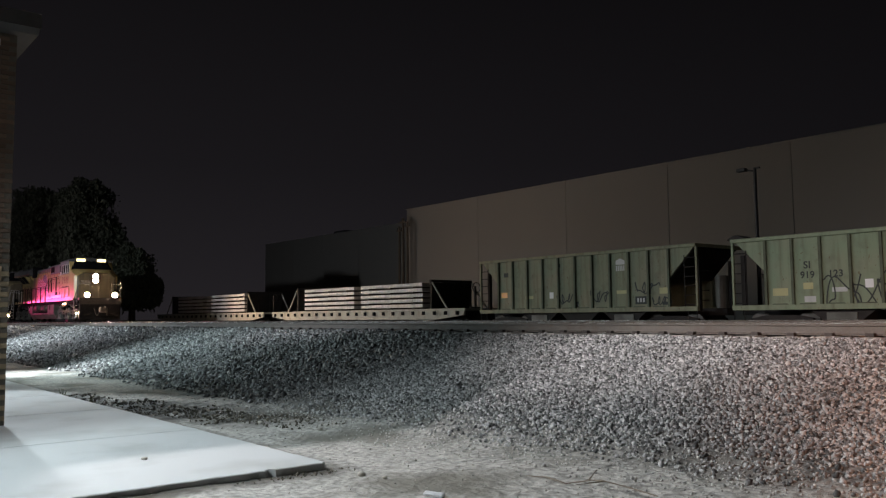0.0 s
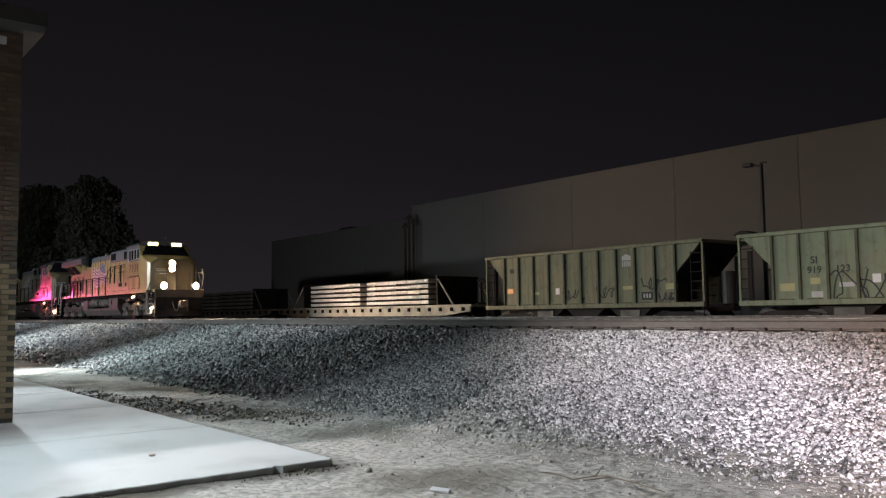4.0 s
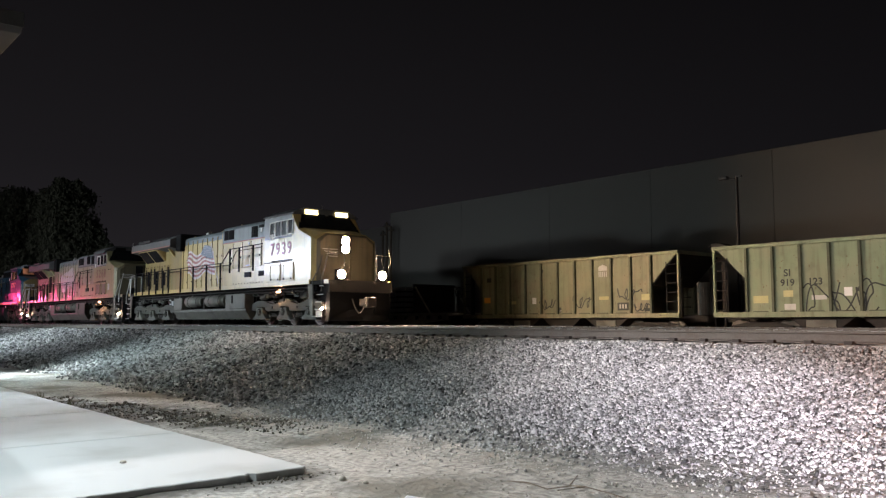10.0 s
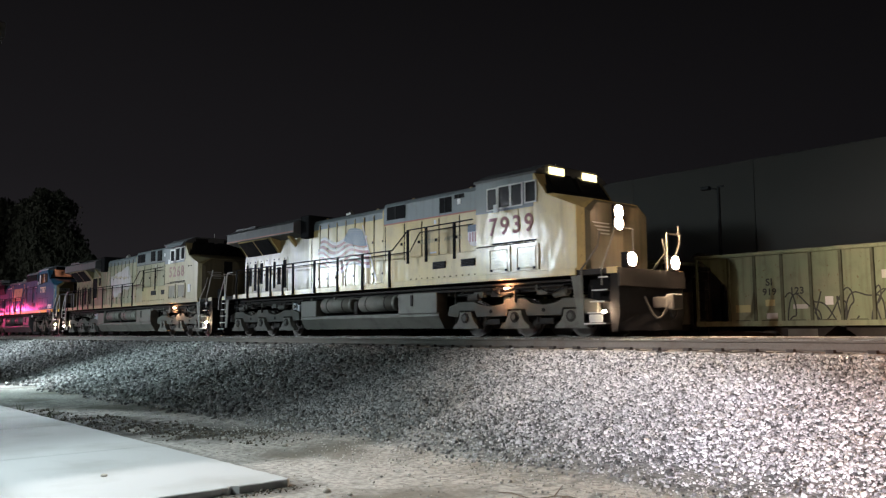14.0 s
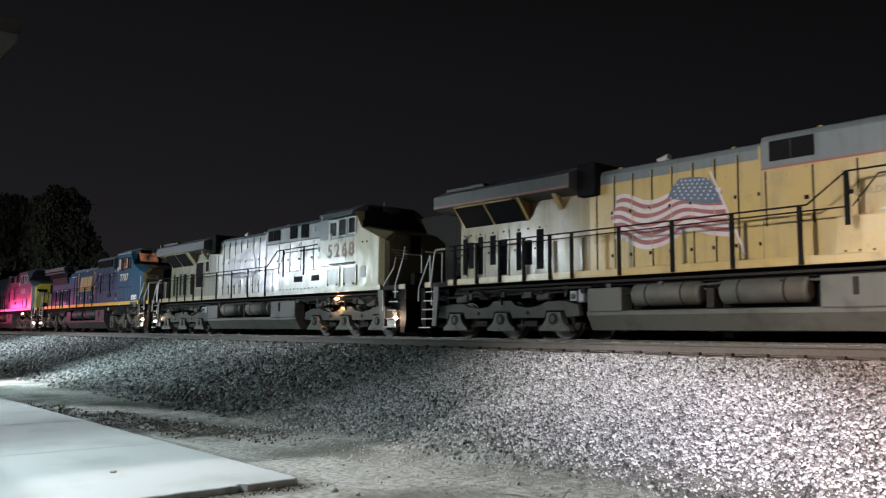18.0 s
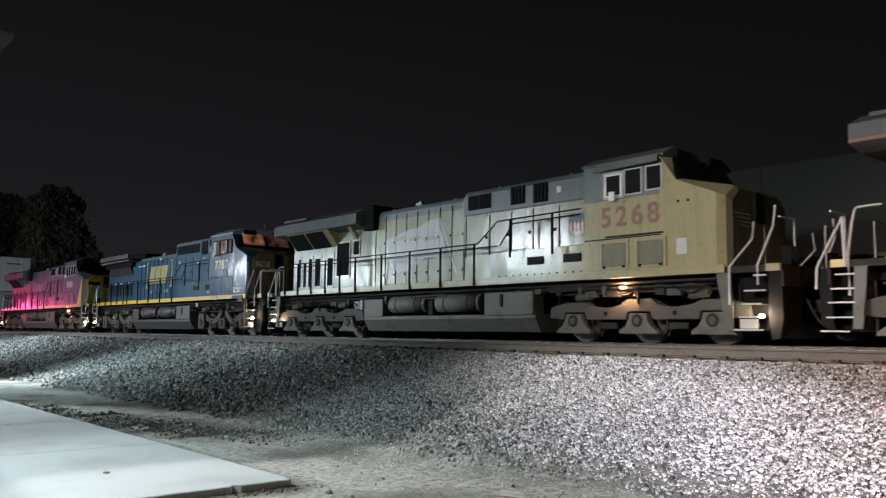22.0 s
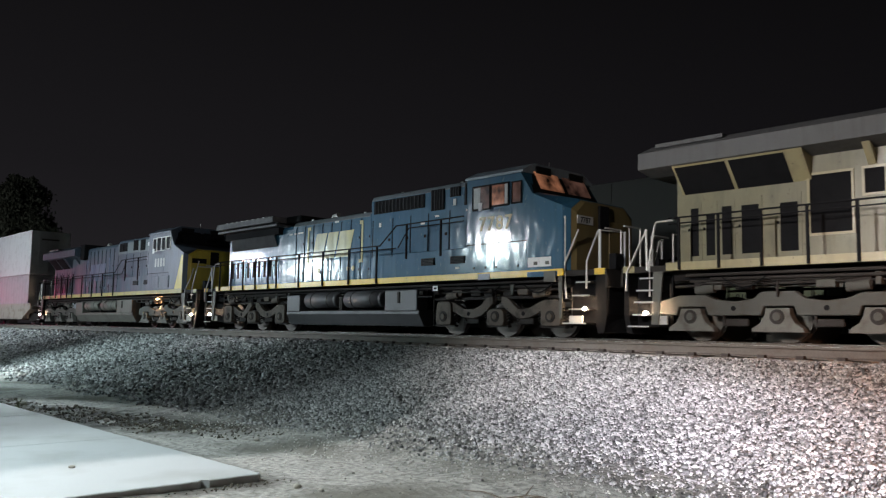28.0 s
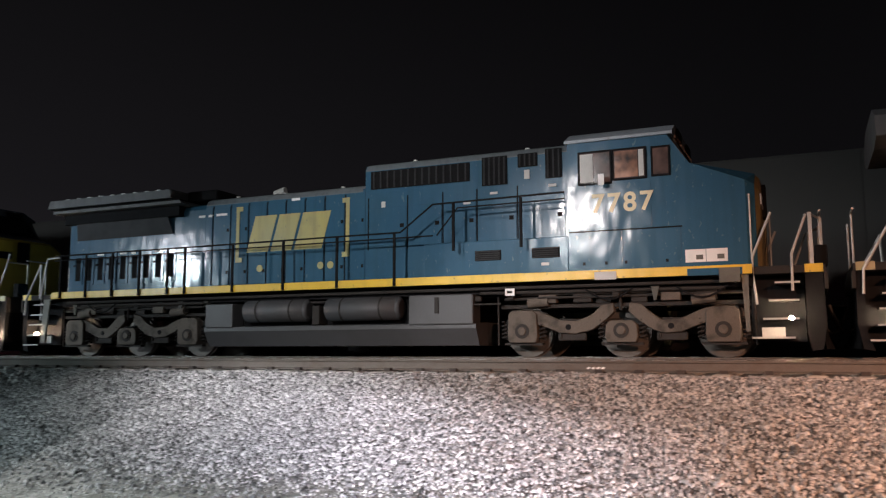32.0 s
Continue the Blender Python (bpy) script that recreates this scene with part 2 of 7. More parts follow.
    l.new(soil_shade.outputs[0], soil_shade2.inputs[0])
    l.new(patchy.outputs[0], soil_shade2.inputs[1])
    dirt = mix(dirt, (0.036, 0.033, 0.025), soil_shade2.outputs[0])
    # Dark soil along the slab's foot, with the crevice shade painted in.
    gap = n.new("ShaderNodeMapRange")
    gap.inputs[1].default_value, gap.inputs[2].default_value, gap.inputs[3].default_value, gap.inputs[4].default_value = -7.36, -7.08, 0.85, 0.0
    wob = n.new("ShaderNodeMath")
    wob.operation = "MULTIPLY_ADD"
    wob.inputs[1].default_value = 0.35
    l.new(n3.outputs[0], wob.inputs[0])
    l.new(sep.outputs["X"], wob.inputs[2])
    wob2 = n.new("ShaderNodeMath")
    wob2.operation = "SUBTRACT"
    wob2.inputs[1].default_value = 0.17
    l.new(wob.outputs[0], wob2.inputs[0])
    l.new(wob2.outputs[0], gap.inputs[0])
    front = n.new("ShaderNodeMapRange")
    front.inputs[1].default_value, front.inputs[2].default_value, front.inputs[3].default_value, front.inputs[4].default_value = 4.5, 4.9, 1.0, 0.0
    l.new(sep.outputs["Y"], front.inputs[0])
    beside = n.new("ShaderNodeMath")
    beside.operation = "MULTIPLY"
    l.new(gap.outputs[0], beside.inputs[0])
    l.new(front.outputs[0], beside.inputs[1])
    dirt = mix(dirt, (0.06, 0.052, 0.04), beside.outputs[0])
    crumbs = n.new("ShaderNodeMapRange")
    crumbs.inputs[1].default_value, crumbs.inputs[2].default_value, crumbs.inputs[4].default_value = 0.60, 0.66, 0.6
    l.new(n2.outputs[0], crumbs.inputs[0])
    dirt = mix(dirt, (0.17, 0.15, 0.12), crumbs.outputs[0])
    l.new(mix(dirt, stone, bank.outputs[0]), b.inputs["Base Color"])
    b.inputs["Roughness"].default_value = 0.92
    bp = n.new("ShaderNodeBump")
    bp.inputs["Strength"].default_value, bp.inputs["Distance"].default_value = 0.9, 0.045
    lumps = n.new("ShaderNodeMath")
    lumps.operation = "MULTIPLY_ADD"
    lumps.inputs[1].default_value = 2.2
    l.new(n3.outputs[0], lumps.inputs[0])
    l.new(n2.outputs[0], lumps.inputs[2])
    hh = n.new("ShaderNodeMath")
    l.new(lumps.outputs[0], hh.inputs[0])
    rough_bank = n.new("ShaderNodeMath")
    rough_bank.operation = "MULTIPLY"
    l.new(vor.outputs["Distance"], rough_bank.inputs[0])
    l.new(bank.outputs[0], rough_bank.inputs[1])
    l.new(rough_bank.outputs[0], hh.inputs[1])
    l.new(hh.outputs[0], bp.inputs["Height"])
    l.new(bp.outputs[0], b.inputs["Normal"])
    return m


GROUND = ground_mat()
STONE = mat("crushed_granite", (0.32, 0.315, 0.31), 0.62, vary=0.35, scale=1.2, bump=0.3, grain=70, random_hue=-0.9)
GRIT = mat("pale_grit", (0.50, 0.485, 0.455), 0.85, vary=0.3, random_hue=-0.45)
PEBBLE = mat("loose_pebble", (0.33, 0.31, 0.27), 0.9, vary=0.3, random_hue=-0.5)
CONCRETE = mat("broom_finished_concrete", (0.58, 0.59, 0.59), 0.85, vary=0.08, scale=1.1, bump=0.15, grain=90, dirt=(0.38, 0.38, 0.36), amount=0.45, random_hue=0.05)
TIE_CONCRETE = mat("tie_concrete", (0.36, 0.34, 0.31), 0.9, vary=0.2, dirt=(0.2, 0.17, 0.14), random_hue=0.2)
RUST = mat("rusty_rail_steel", (0.115, 0.10, 0.087), 0.75, 0.2, 0.3, 4, 0.2, 40, (0.10, 0.07, 0.055))
BRIGHT_STEEL = mat("polished_rail_head", (0.55, 0.54, 0.52), 0.22, 1.0, 0.1, 3, 0.02)
CLIP = mat("rail_clip_steel", (0.06, 0.05, 0.045), 0.7, 0.5)
BRICK = mat("brown_brick", (0.17, 0.115, 0.082), 0.88, vary=0.25, bump=0.3, random_hue=0.3)
TAN_BRICK = mat("tan_brick", (0.33, 0.25, 0.155), 0.88, vary=0.2, bump=0.3, random_hue=0.18)
MORTAR = mat("mortar", (0.15, 0.13, 0.105), 0.95)
EAVE = mat("painted_eave_board", (0.075, 0.07, 0.068), 0.8, vary=0.2)
TILTUP = mat("painted_tilt_up_concrete", (0.158, 0.148, 0.133), 0.9, vary=0.08, scale=0.25, bump=0.05, dirt=(0.17, 0.158, 0.14), amount=0.6, random_hue=0.05)
DARK_METAL = mat("dark_painted_metal", (0.03, 0.03, 0.032), 0.5, 0.3)
WOOD_POLE = mat("weathered_pole", (0.10, 0.075, 0.055), 0.9, vary=0.3)
LEAF = mat("dark_foliage", (0.095, 0.11, 0.075), 0.7, vary=0.4, random_hue=-0.4)
BARK = mat("bark", (0.06, 0.045, 0.035), 0.95)
CLOD = mat("dark_soil_clod", (0.10, 0.088, 0.066), 0.95, vary=0.4, random_hue=-0.4)
WEED = mat("dry_weed", (0.10, 0.12, 0.05), 0.8)
TWIG = mat("dead_twig", (0.23, 0.19, 0.145), 0.9)
PAPER = mat("crumpled_paper", (0.75, 0.76, 0.78), 0.8)
WHITE_PAINT = mat("white_paint", (0.78, 0.78, 0.77), 0.6, vary=0.08)
HOP_GREEN = paint("faded_green_hopper_paint", (0.225, 0.285, 0.18), (0.25, 0.26, 0.175), 0.75, 0.0, 0.85, 0.8, 0.012, (0.14, 0.11, 0.06))
# Dusty green with the headlights' warm tint mixed into the paint.
HOP_WARM = paint("dusty_warm_lit_hopper_paint", (0.225, 0.245, 0.155), (0.255, 0.225, 0.15), 0.75, 0.0, 0.95, 0.9, 0.012, (0.13, 0.09, 0.05))
REFLECTOR = mat("orange_reflective_plate", (0.85, 0.36, 0.04), 0.4, vary=0.1)
# Rib tone holds the ribs' own shadow lines as well as grime.
HOP_RIB = mat("grimy_shaded_rib_paint", (0.10, 0.115, 0.075), 0.8, vary=0.2, scale=1.3, dirt=(0.06, 0.05, 0.035), amount=0.8)
MURAL_PALE = paint("worn_pale_mural", (0.46, 0.465, 0.475), (0.44, 0.44, 0.43), 0.36, 0.4, 0.4, 0.2)
MURAL_GOLD = paint("worn_gold_mural", (0.37, 0.35, 0.25), (0.38, 0.36, 0.28), 0.36, 0.3, 0.5, 0.3)
BRIGHT_YELLOW = paint("bright_yellow_nose_paint", (0.60, 0.47, 0.05), (0.46, 0.38, 0.09), 0.32, 0.2, 0.3, 0.4)
WORN_YELLOW = paint("worn_yellow_mark_paint", (0.44, 0.38, 0.13), (0.30, 0.30, 0.19), 0.4, 0.3, 0.6, 0.7, 0.02, (0.06, 0.10, 0.14))
# Yellow darkened: the unlit nose front's shade is put into this paint.
NOSE_SHADE = paint("yellow_nose_paint_in_shade", (0.15, 0.125, 0.075), (0.13, 0.115, 0.08), 0.5, 0.1, 0.6, 0.5)
# Gold taken down to carry the shade on a front turned from the lamps.
NOSE_GOLD_SHADE = paint("gold_nose_paint_in_shade", (0.17, 0.125, 0.045), (0.15, 0.115, 0.055), 0.5, 0.1, 0.6, 0.5)
OLD_PLATE = mat("dingy_notice_plate", (0.50, 0.50, 0.48), 0.6, vary=0.12)
DULL_YELLOW = mat("dull_yellow_stencil", (0.46, 0.43, 0.22), 0.7, vary=0.2)
HOP_DARK = mat("near_black_steel", (0.035, 0.032, 0.03), 0.85, vary=0.3)
GRAFFITI = mat("black_spray_paint", (0.04, 0.045, 0.04), 0.7)
FLAT_PAINT = mat("dusty_flat_car_paint", (0.42, 0.40, 0.34), 0.8, vary=0.15, dirt=(0.2, 0.17, 0.13), amount=0.6)
BUNDLE = mat("wrapped_board_bundle", (0.72, 0.69, 0.66), 0.75, vary=0.1, random_hue=0.1)
BLACK = mat("flat_black", (0.012, 0.012, 0.013), 0.8)
BLACK.node_tree.nodes["Principled BSDF"].inputs["Specular IOR Level"].default_value = 0.08
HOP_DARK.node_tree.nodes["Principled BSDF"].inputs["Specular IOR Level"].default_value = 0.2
GRILLE = mat("grille_black", (0.02, 0.02, 0.022), 0.75)
TRUCK = mat("dusty_truck_steel", (0.078, 0.08, 0.071), 0.8, 0.1, 0.25, 2.5, 0.2, 50, (0.07, 0.06, 0.05), 0.8)
TRUCK_LIGHT = mat("dusty_cast_steel", (0.13, 0.132, 0.118), 0.8, 0.1, 0.25, 3.0, 0.2, 50, (0.07, 0.06, 0.05), 0.8)
# The brown is orange lamplight on these trucks, put into the steel colour.
TRUCK_T3 = mat("lamp_warmed_truck_steel", (0.105, 0.088, 0.072), 0.8, 0.1, 0.35, 3.5, 0.3, 40, (0.035, 0.03, 0.025), 0.9)
WHEEL = mat("wheel_steel", (0.10, 0.09, 0.08), 0.55, 0.6)
TANK_GREY = mat("grey_tank_paint", (0.115, 0.114, 0.098), 0.6, 0.1, 0.15, 1.6, 0.08, 40, (0.055, 0.05, 0.043), 0.8)
TANK_DARK = mat("dark_tank_paint", (0.065, 0.065, 0.068), 0.5, 0.1, 0.12, 1.6, 0.05, 40, (0.05, 0.05, 0.05), 0.6)
LEAD_YELLOW = paint("yellow_locomotive_paint", (0.56, 0.40, 0.14), (0.48, 0.375, 0.20), 0.33, 0.5, 0.5, 0.3)
FADED = paint("faded_yellow_locomotive_paint", (0.35, 0.30, 0.155), (0.37, 0.335, 0.22), 0.35, 0.35, 0.6, 0.6)
LEAD_GREY = paint("grey_locomotive_paint", (0.105, 0.106, 0.11), (0.12, 0.118, 0.112), 0.62, 0.0, 0.5, 0.4)
BAND_GREY = paint("teal_grey_band_paint", (0.165, 0.195, 0.207), (0.18, 0.193, 0.193), 0.45, 0.2, 0.5, 0.4)
SLOGAN = mat("faded_olive_lettering", (0.30, 0.26, 0.12), 0.5)
RED_BAND = mat("red_line_paint", (0.33, 0.11, 0.08), 0.55)
FLEET_BLUE = paint("blue_locomotive_paint", (0.019, 0.090, 0.158), (0.038, 0.108, 0.155), 0.50, 0.6, 0.4, 0.6, 0.014, (0.12, 0.18, 0.20), 0.15)
FLEET_BLUE.node_tree.nodes["Principled BSDF"].inputs["Specular IOR Level"].default_value = 0.22
FLEET_YELLOW = paint("bright_yellow_paint", (0.78, 0.50, 0.03), (0.60, 0.44, 0.10), 0.4, 0.3, 0.35, 0.6, 0.01)
FLEET_GREY = paint("sun_bleached_blue_locomotive_paint", (0.070, 0.097, 0.135), (0.105, 0.118, 0.132), 0.40, 0.3, 0.6, 0.5)
CREAM_DIGIT = mat("cream_digit_paint", (0.72, 0.62, 0.40), 0.45)
OLD_DIGIT = mat("faded_digit_paint", (0.24, 0.125, 0.095), 0.5, vary=0.3, scale=5.0, dirt=(0.29, 0.23, 0.16), amount=0.6)
RED_DIGIT = mat("red_digit_paint", (0.30, 0.10, 0.07), 0.5)
FADED_HOOD = paint("chalky_worn_hood_paint", (0.30, 0.295, 0.19), (0.37, 0.365, 0.29), 0.28, 0.6, 0.7, 0.9, 0.02)
FLAG_RED = paint("mural_red", (0.36, 0.11, 0.12), (0.38, 0.20, 0.20), 0.4, 0.3, 0.3, 0.4)
FLAG_WHITE = paint("mural_white", (0.68, 0.60, 0.60), (0.60, 0.53, 0.50), 0.4, 0.3, 0.3, 0.4)
FLAG_BLUE = paint("mural_blue", (0.09, 0.14, 0.22), (0.16, 0.19, 0.22), 0.4, 0.3, 0.6, 0.5)
GLASS = mat("dark_cab_glass", (0.015, 0.016, 0.018), 0.08, 0.0, 0.1, bump=0.0)
LIT_GLASS = dim_window("window_of_a_lit_cab", (1.0, 0.50, 0.36), 0.10)
BRIGHT_CAB = dim_window("window_onto_the_cab_lamp", (1.0, 0.42, 0.22), 0.36)
ROOF_PALE = paint("pale_worn_roof_paint", (0.30, 0.34, 0.38), (0.30, 0.31, 0.32), 0.5, 0.2, 0.5, 0.5)
ROOF_GRIME = paint("sooty_roof_paint", (0.13, 0.155, 0.17), (0.12, 0.13, 0.135), 0.6, 0.0, 0.6, 0.5)
# Darker versions of the two yellow paints, for the radiator sections.
REAR_YELLOW = paint("darker_yellow_paint", (0.32, 0.23, 0.085), (0.25, 0.205, 0.125), 0.42, 0.3, 0.6, 0.6)
REAR_FADED = paint("darker_radiator_section_paint", (0.195, 0.18, 0.105), (0.18, 0.17, 0.12), 0.42, 0.3, 0.6, 0.6)
LOUVRE = paint("darker_louvre_paint", (0.19, 0.178, 0.115), (0.17, 0.16, 0.12), 0.45, 0.2, 0.6, 0.4)
CHROME = mat("worn_handrail_steel", (0.52, 0.51, 0.48), 0.42, 0.25)
CONTAINER = mat("white_container_paint", (0.66, 0.68, 0.68), 0.5, vary=0.06, dirt=(0.4, 0.4, 0.38))
CONTAINER_LOW = mat("grey_container_paint", (0.40, 0.41, 0.43), 0.5, vary=0.06, dirt=(0.25, 0.25, 0.25))
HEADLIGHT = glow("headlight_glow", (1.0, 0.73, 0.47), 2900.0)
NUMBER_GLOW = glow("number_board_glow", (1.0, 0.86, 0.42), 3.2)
# Glow of the added lamp that stands in for unseen car headlights.
BEAM_GLOW = glow("unseen_beam_glow", (0.90, 0.885, 1.0), 3700000.0)
STEP_GLOW = glow("step_lamp_glow", (1.0, 0.74, 0.48), 1900.0)
WARM_GLOW = glow("under_deck_lamp_glow", (1.0, 0.48, 0.22), 1500.0)


# ---- mesh helpers ----
def part(name, bm, material, parent=None, label=""):
    me = bpy.data.meshes.new(name)
    bm.normal_update()
    bm.to_mesh(me)
    bm.free()
    for m in (material if isinstance(material, (list, tuple)) else [material]):
        me.materials.append(m)
    ob = new(name, me)
    if parent:
        ob.parent = parent
    if label:
        tagged(ob, label)
    return ob


def share(name, me, parent, m):
    ob = new(name, me)
    ob.parent = parent
    ob.matrix_local = m
    return ob


def thing(name, m, label, category, group="", kind=""):
    ob = new(name)
    ob.matrix_world = m
    return tagged(ob, label, category, group, kind)


def box(bm, x0, x1, y0, y1, z0, z1, bevel=0.0):
    vs = [bm.verts.new((x, y, z)) for x in (x0, x1) for y in (y0, y1) for z in (z0, z1)]
    a = [bm.faces.new([vs[i] for i in f]) for f in ((0, 1, 3, 2), (4, 6, 7, 5), (0, 4, 5, 1), (2, 3, 7, 6), (0, 2, 6, 4), (1, 5, 7, 3))]
    if bevel:
        bmesh.ops.bevel(bm, geom=list({e for f in a for e in f.edges}), offset=bevel, segments=2, affect="EDGES", profile=0.5)
    return bm


def boxes(*rows):
    bm = bmesh.new()
    for r in rows:
        box(bm, *r)
    return bm


def tube(bm, a, b, r, seg=8, r2=None):
    a, b = Vector(a), Vector(b)
    q = (b - a).to_track_quat("Z", "Y").to_matrix()
    r2 = r if r2 is None else r2
    lo = [bm.verts.new(a + q @ Vector((r * math.cos(t), r * math.sin(t), 0))) for t in (2 * math.pi * i / seg for i in range(seg))]
    hi = [bm.verts.new(b + q @ Vector((r2 * math.cos(t), r2 * math.sin(t), 0))) for t in (2 * math.pi * i / seg for i in range(seg))]
    for i in range(seg):
        bm.faces.new((lo[i], lo[(i + 1) % seg], hi[(i + 1) % seg], hi[i]))
    bm.faces.new(lo[::-1])
    bm.faces.new(hi)
    return bm


def tubes(r, *pairs, seg=8):
    bm = bmesh.new()
    for a, b in pairs:
        tube(bm, a, b, r, seg)
    return bm


def sweep(bm, pts, r, seg=8):
    """One bent pipe through the points."""
    pts = [Vector(p) for p in pts]
    rings = []
    for i, p in enumerate(pts):
        d = (pts[min(i + 1, len(pts) - 1)] - pts[max(i - 1, 0)]).normalized()
        q = d.to_track_quat("Z", "Y").to_matrix()
        rings.append([bm.verts.new(p + q @ Vector((r * math.cos(t), r * math.sin(t), 0))) for t in (2 * math.pi * k / seg for k in range(seg))])
    for a, b in zip(rings, rings[1:]):
        for k in range(seg):
            bm.faces.new((a[k], a[(k + 1) % seg], b[(k + 1) % seg], b[k]))
    bm.faces.new(rings[0][::-1])
    bm.faces.new(rings[-1])
    return bm


def prism(profile, y0, y1, bevel=0.0, bm=None):
    """A closed (x, z) outline carried from y0 to y1."""
    bm = bm or bmesh.new()
    a = [bm.verts.new((x, y0, z)) for x, z in profile]
    b = [bm.verts.new((x, y1, z)) for x, z in profile]
    n = len(profile)
    fs = [bm.faces.new(a), bm.faces.new(b[::-1])]
    for i in range(n):
        fs.append(bm.faces.new((a[i], b[i], b[(i + 1) % n], a[(i + 1) % n])))
    bmesh.ops.recalc_face_normals(bm, faces=fs)
    if bevel:
        bmesh.ops.bevel(bm, geom=list({e for f in fs for e in f.edges}), offset=bevel, segments=2, affect="EDGES", profile=0.5)
    return bm


def plate(outline, z0, z1, bm=None):
    """A closed (x, y) outline carried from z0 to z1, its top edge slightly worn."""
    bm = bm or bmesh.new()
    n = len(outline)
    cx, cy = sum(p[0] for p in outline) / n, sum(p[1] for p in outline) / n
    lo = [bm.verts.new((x, y, z0)) for x, y in outline]
    mid = [bm.verts.new((x, y, z1 - 0.010)) for x, y in outline]
    hi = [bm.verts.new((x + (0.010 if x < cx else -0.010), y + (0.010 if y < cy else -0.010), z1)) for x, y in outline]
    fs = [bm.faces.new(lo[::-1]), bm.faces.new(hi)]
    for p, q in ((lo, mid), (mid, hi)):
        for i in range(n):
            fs.append(bm.faces.new((p[i], p[(i + 1) % n], q[(i + 1) % n], q[i])))
    bmesh.ops.recalc_face_normals(bm, faces=fs)
    return bm


def loft(sections, bm=None):
    """Rings of (y, z) at x, each with the same number of points, joined and capped."""
    bm = bm or bmesh.new()
    rings = [[bm.verts.new((x, y, z)) for y, z in ring] for x, ring in sections]
    n = len(rings[0])
    fs = []
    for p, q in zip(rings, rings[1:]):
        for i in range(n):
            fs.append(bm.faces.new((p[i], p[(i + 1) % n], q[(i + 1) % n], q[i])))
    fs += [bm.faces.new(rings[0][::-1]), bm.faces.new(rings[-1])]
    bmesh.ops.recalc_face_normals(bm, faces=fs)
    return bm


def hood_ring(w, z0, z1, c=0.18):
    return [(-w, z0), (-w, z1 - c), (-w + 0.35 * c, z1 - 0.35 * c), (-w + c * 1.3, z1), (w - c * 1.3, z1), (w - 0.35 * c, z1 - 0.35 * c), (w, z1 - c), (w, z0)]


def words(text, size, material, parent, m, name="lettering", depth=0.004, label=""):
    cu = bpy.data.curves.new(name, "FONT")
    cu.body, cu.size, cu.extrude, cu.align_x, cu.offset, cu.space_character = text, size, depth, "CENTER", 0.022 * size, 1.06
    tmp = bpy.data.objects.new(name, cu)
    scene.collection.objects.link(tmp)
    me = bpy.data.meshes.new_from_object(tmp.evaluated_get(bpy.context.evaluated_depsgraph_get()))
    bpy.data.objects.remove(tmp)
    me.materials.clear()
    me.materials.append(material)
    ob = new(name, me)
    ob.parent = parent
    ob.matrix_local = m
    if label:
        tagged(ob, label)
    return ob


# ---- the ground and the tracks ----
def bank(x, y):
    """Height of the ground: dirt yard, ballast bank, track bed, lower rail yard beyond."""
    pts = ((-900, -0.075), (5.2, -0.075), (7.1, -0.05), (7.7, 0.09), (11.75, 1.045), (12.1, 1.085), (20.2, 1.085), (22.6, 0.46), (36, 0.46), (900, 0.46))
    for (a, za), (b, zb) in zip(pts, pts[1:]):
        if y <= b:
            z = za + (zb - za) * (y - a) / (b - a)
            break
    near = 1.0 if abs(x) < 70 and y < 13 else 0.2
    z += near * 0.05 * noise.noise(Vector((x * 0.45, y * 0.45, 3.1))) + near * 0.015 * noise.noise(Vector((x * 2.1, y * 2.1, 7.7)))
    if 7 < y < 12 and abs(x) < 70:
        z += 0.05 * noise.noise(Vector((x * 0.9, y * 0.9, 1.3)))
    return z


def build_ground():
    xs = [-900, -400, -200, -140, -100, -80] + [-70 + 1.0 * i for i in range(40)] + [-30 + 0.35 * i for i in range(130)] + [16, 18, 21, 25, 32, 45, 80, 200, 900]
    ys = [-900, -200, -60, -25, -12, -6, -3] + [-1 + 0.3 * i for i in range(47)] + [13.5, 15.5, 17.5, 19.5, 20.2, 21, 22.6, 24, 27, 31, 36, 42, 60, 120, 300, 900]
    bm = bmesh.new()
    g = [[bm.verts.new((x, y, bank(x, y))) for y in ys] for x in xs]
    for i in range(len(xs) - 1):
        for j in range(len(ys) - 1):
            f = bm.faces.new((g[i][j], g[i + 1][j], g[i + 1][j + 1], g[i][j + 1]))
            f.smooth = True
    return tagged(part("ground", bm, GROUND), "packed pale dirt that rises into a grey crushed-stone bank", "ground", kind="structure")


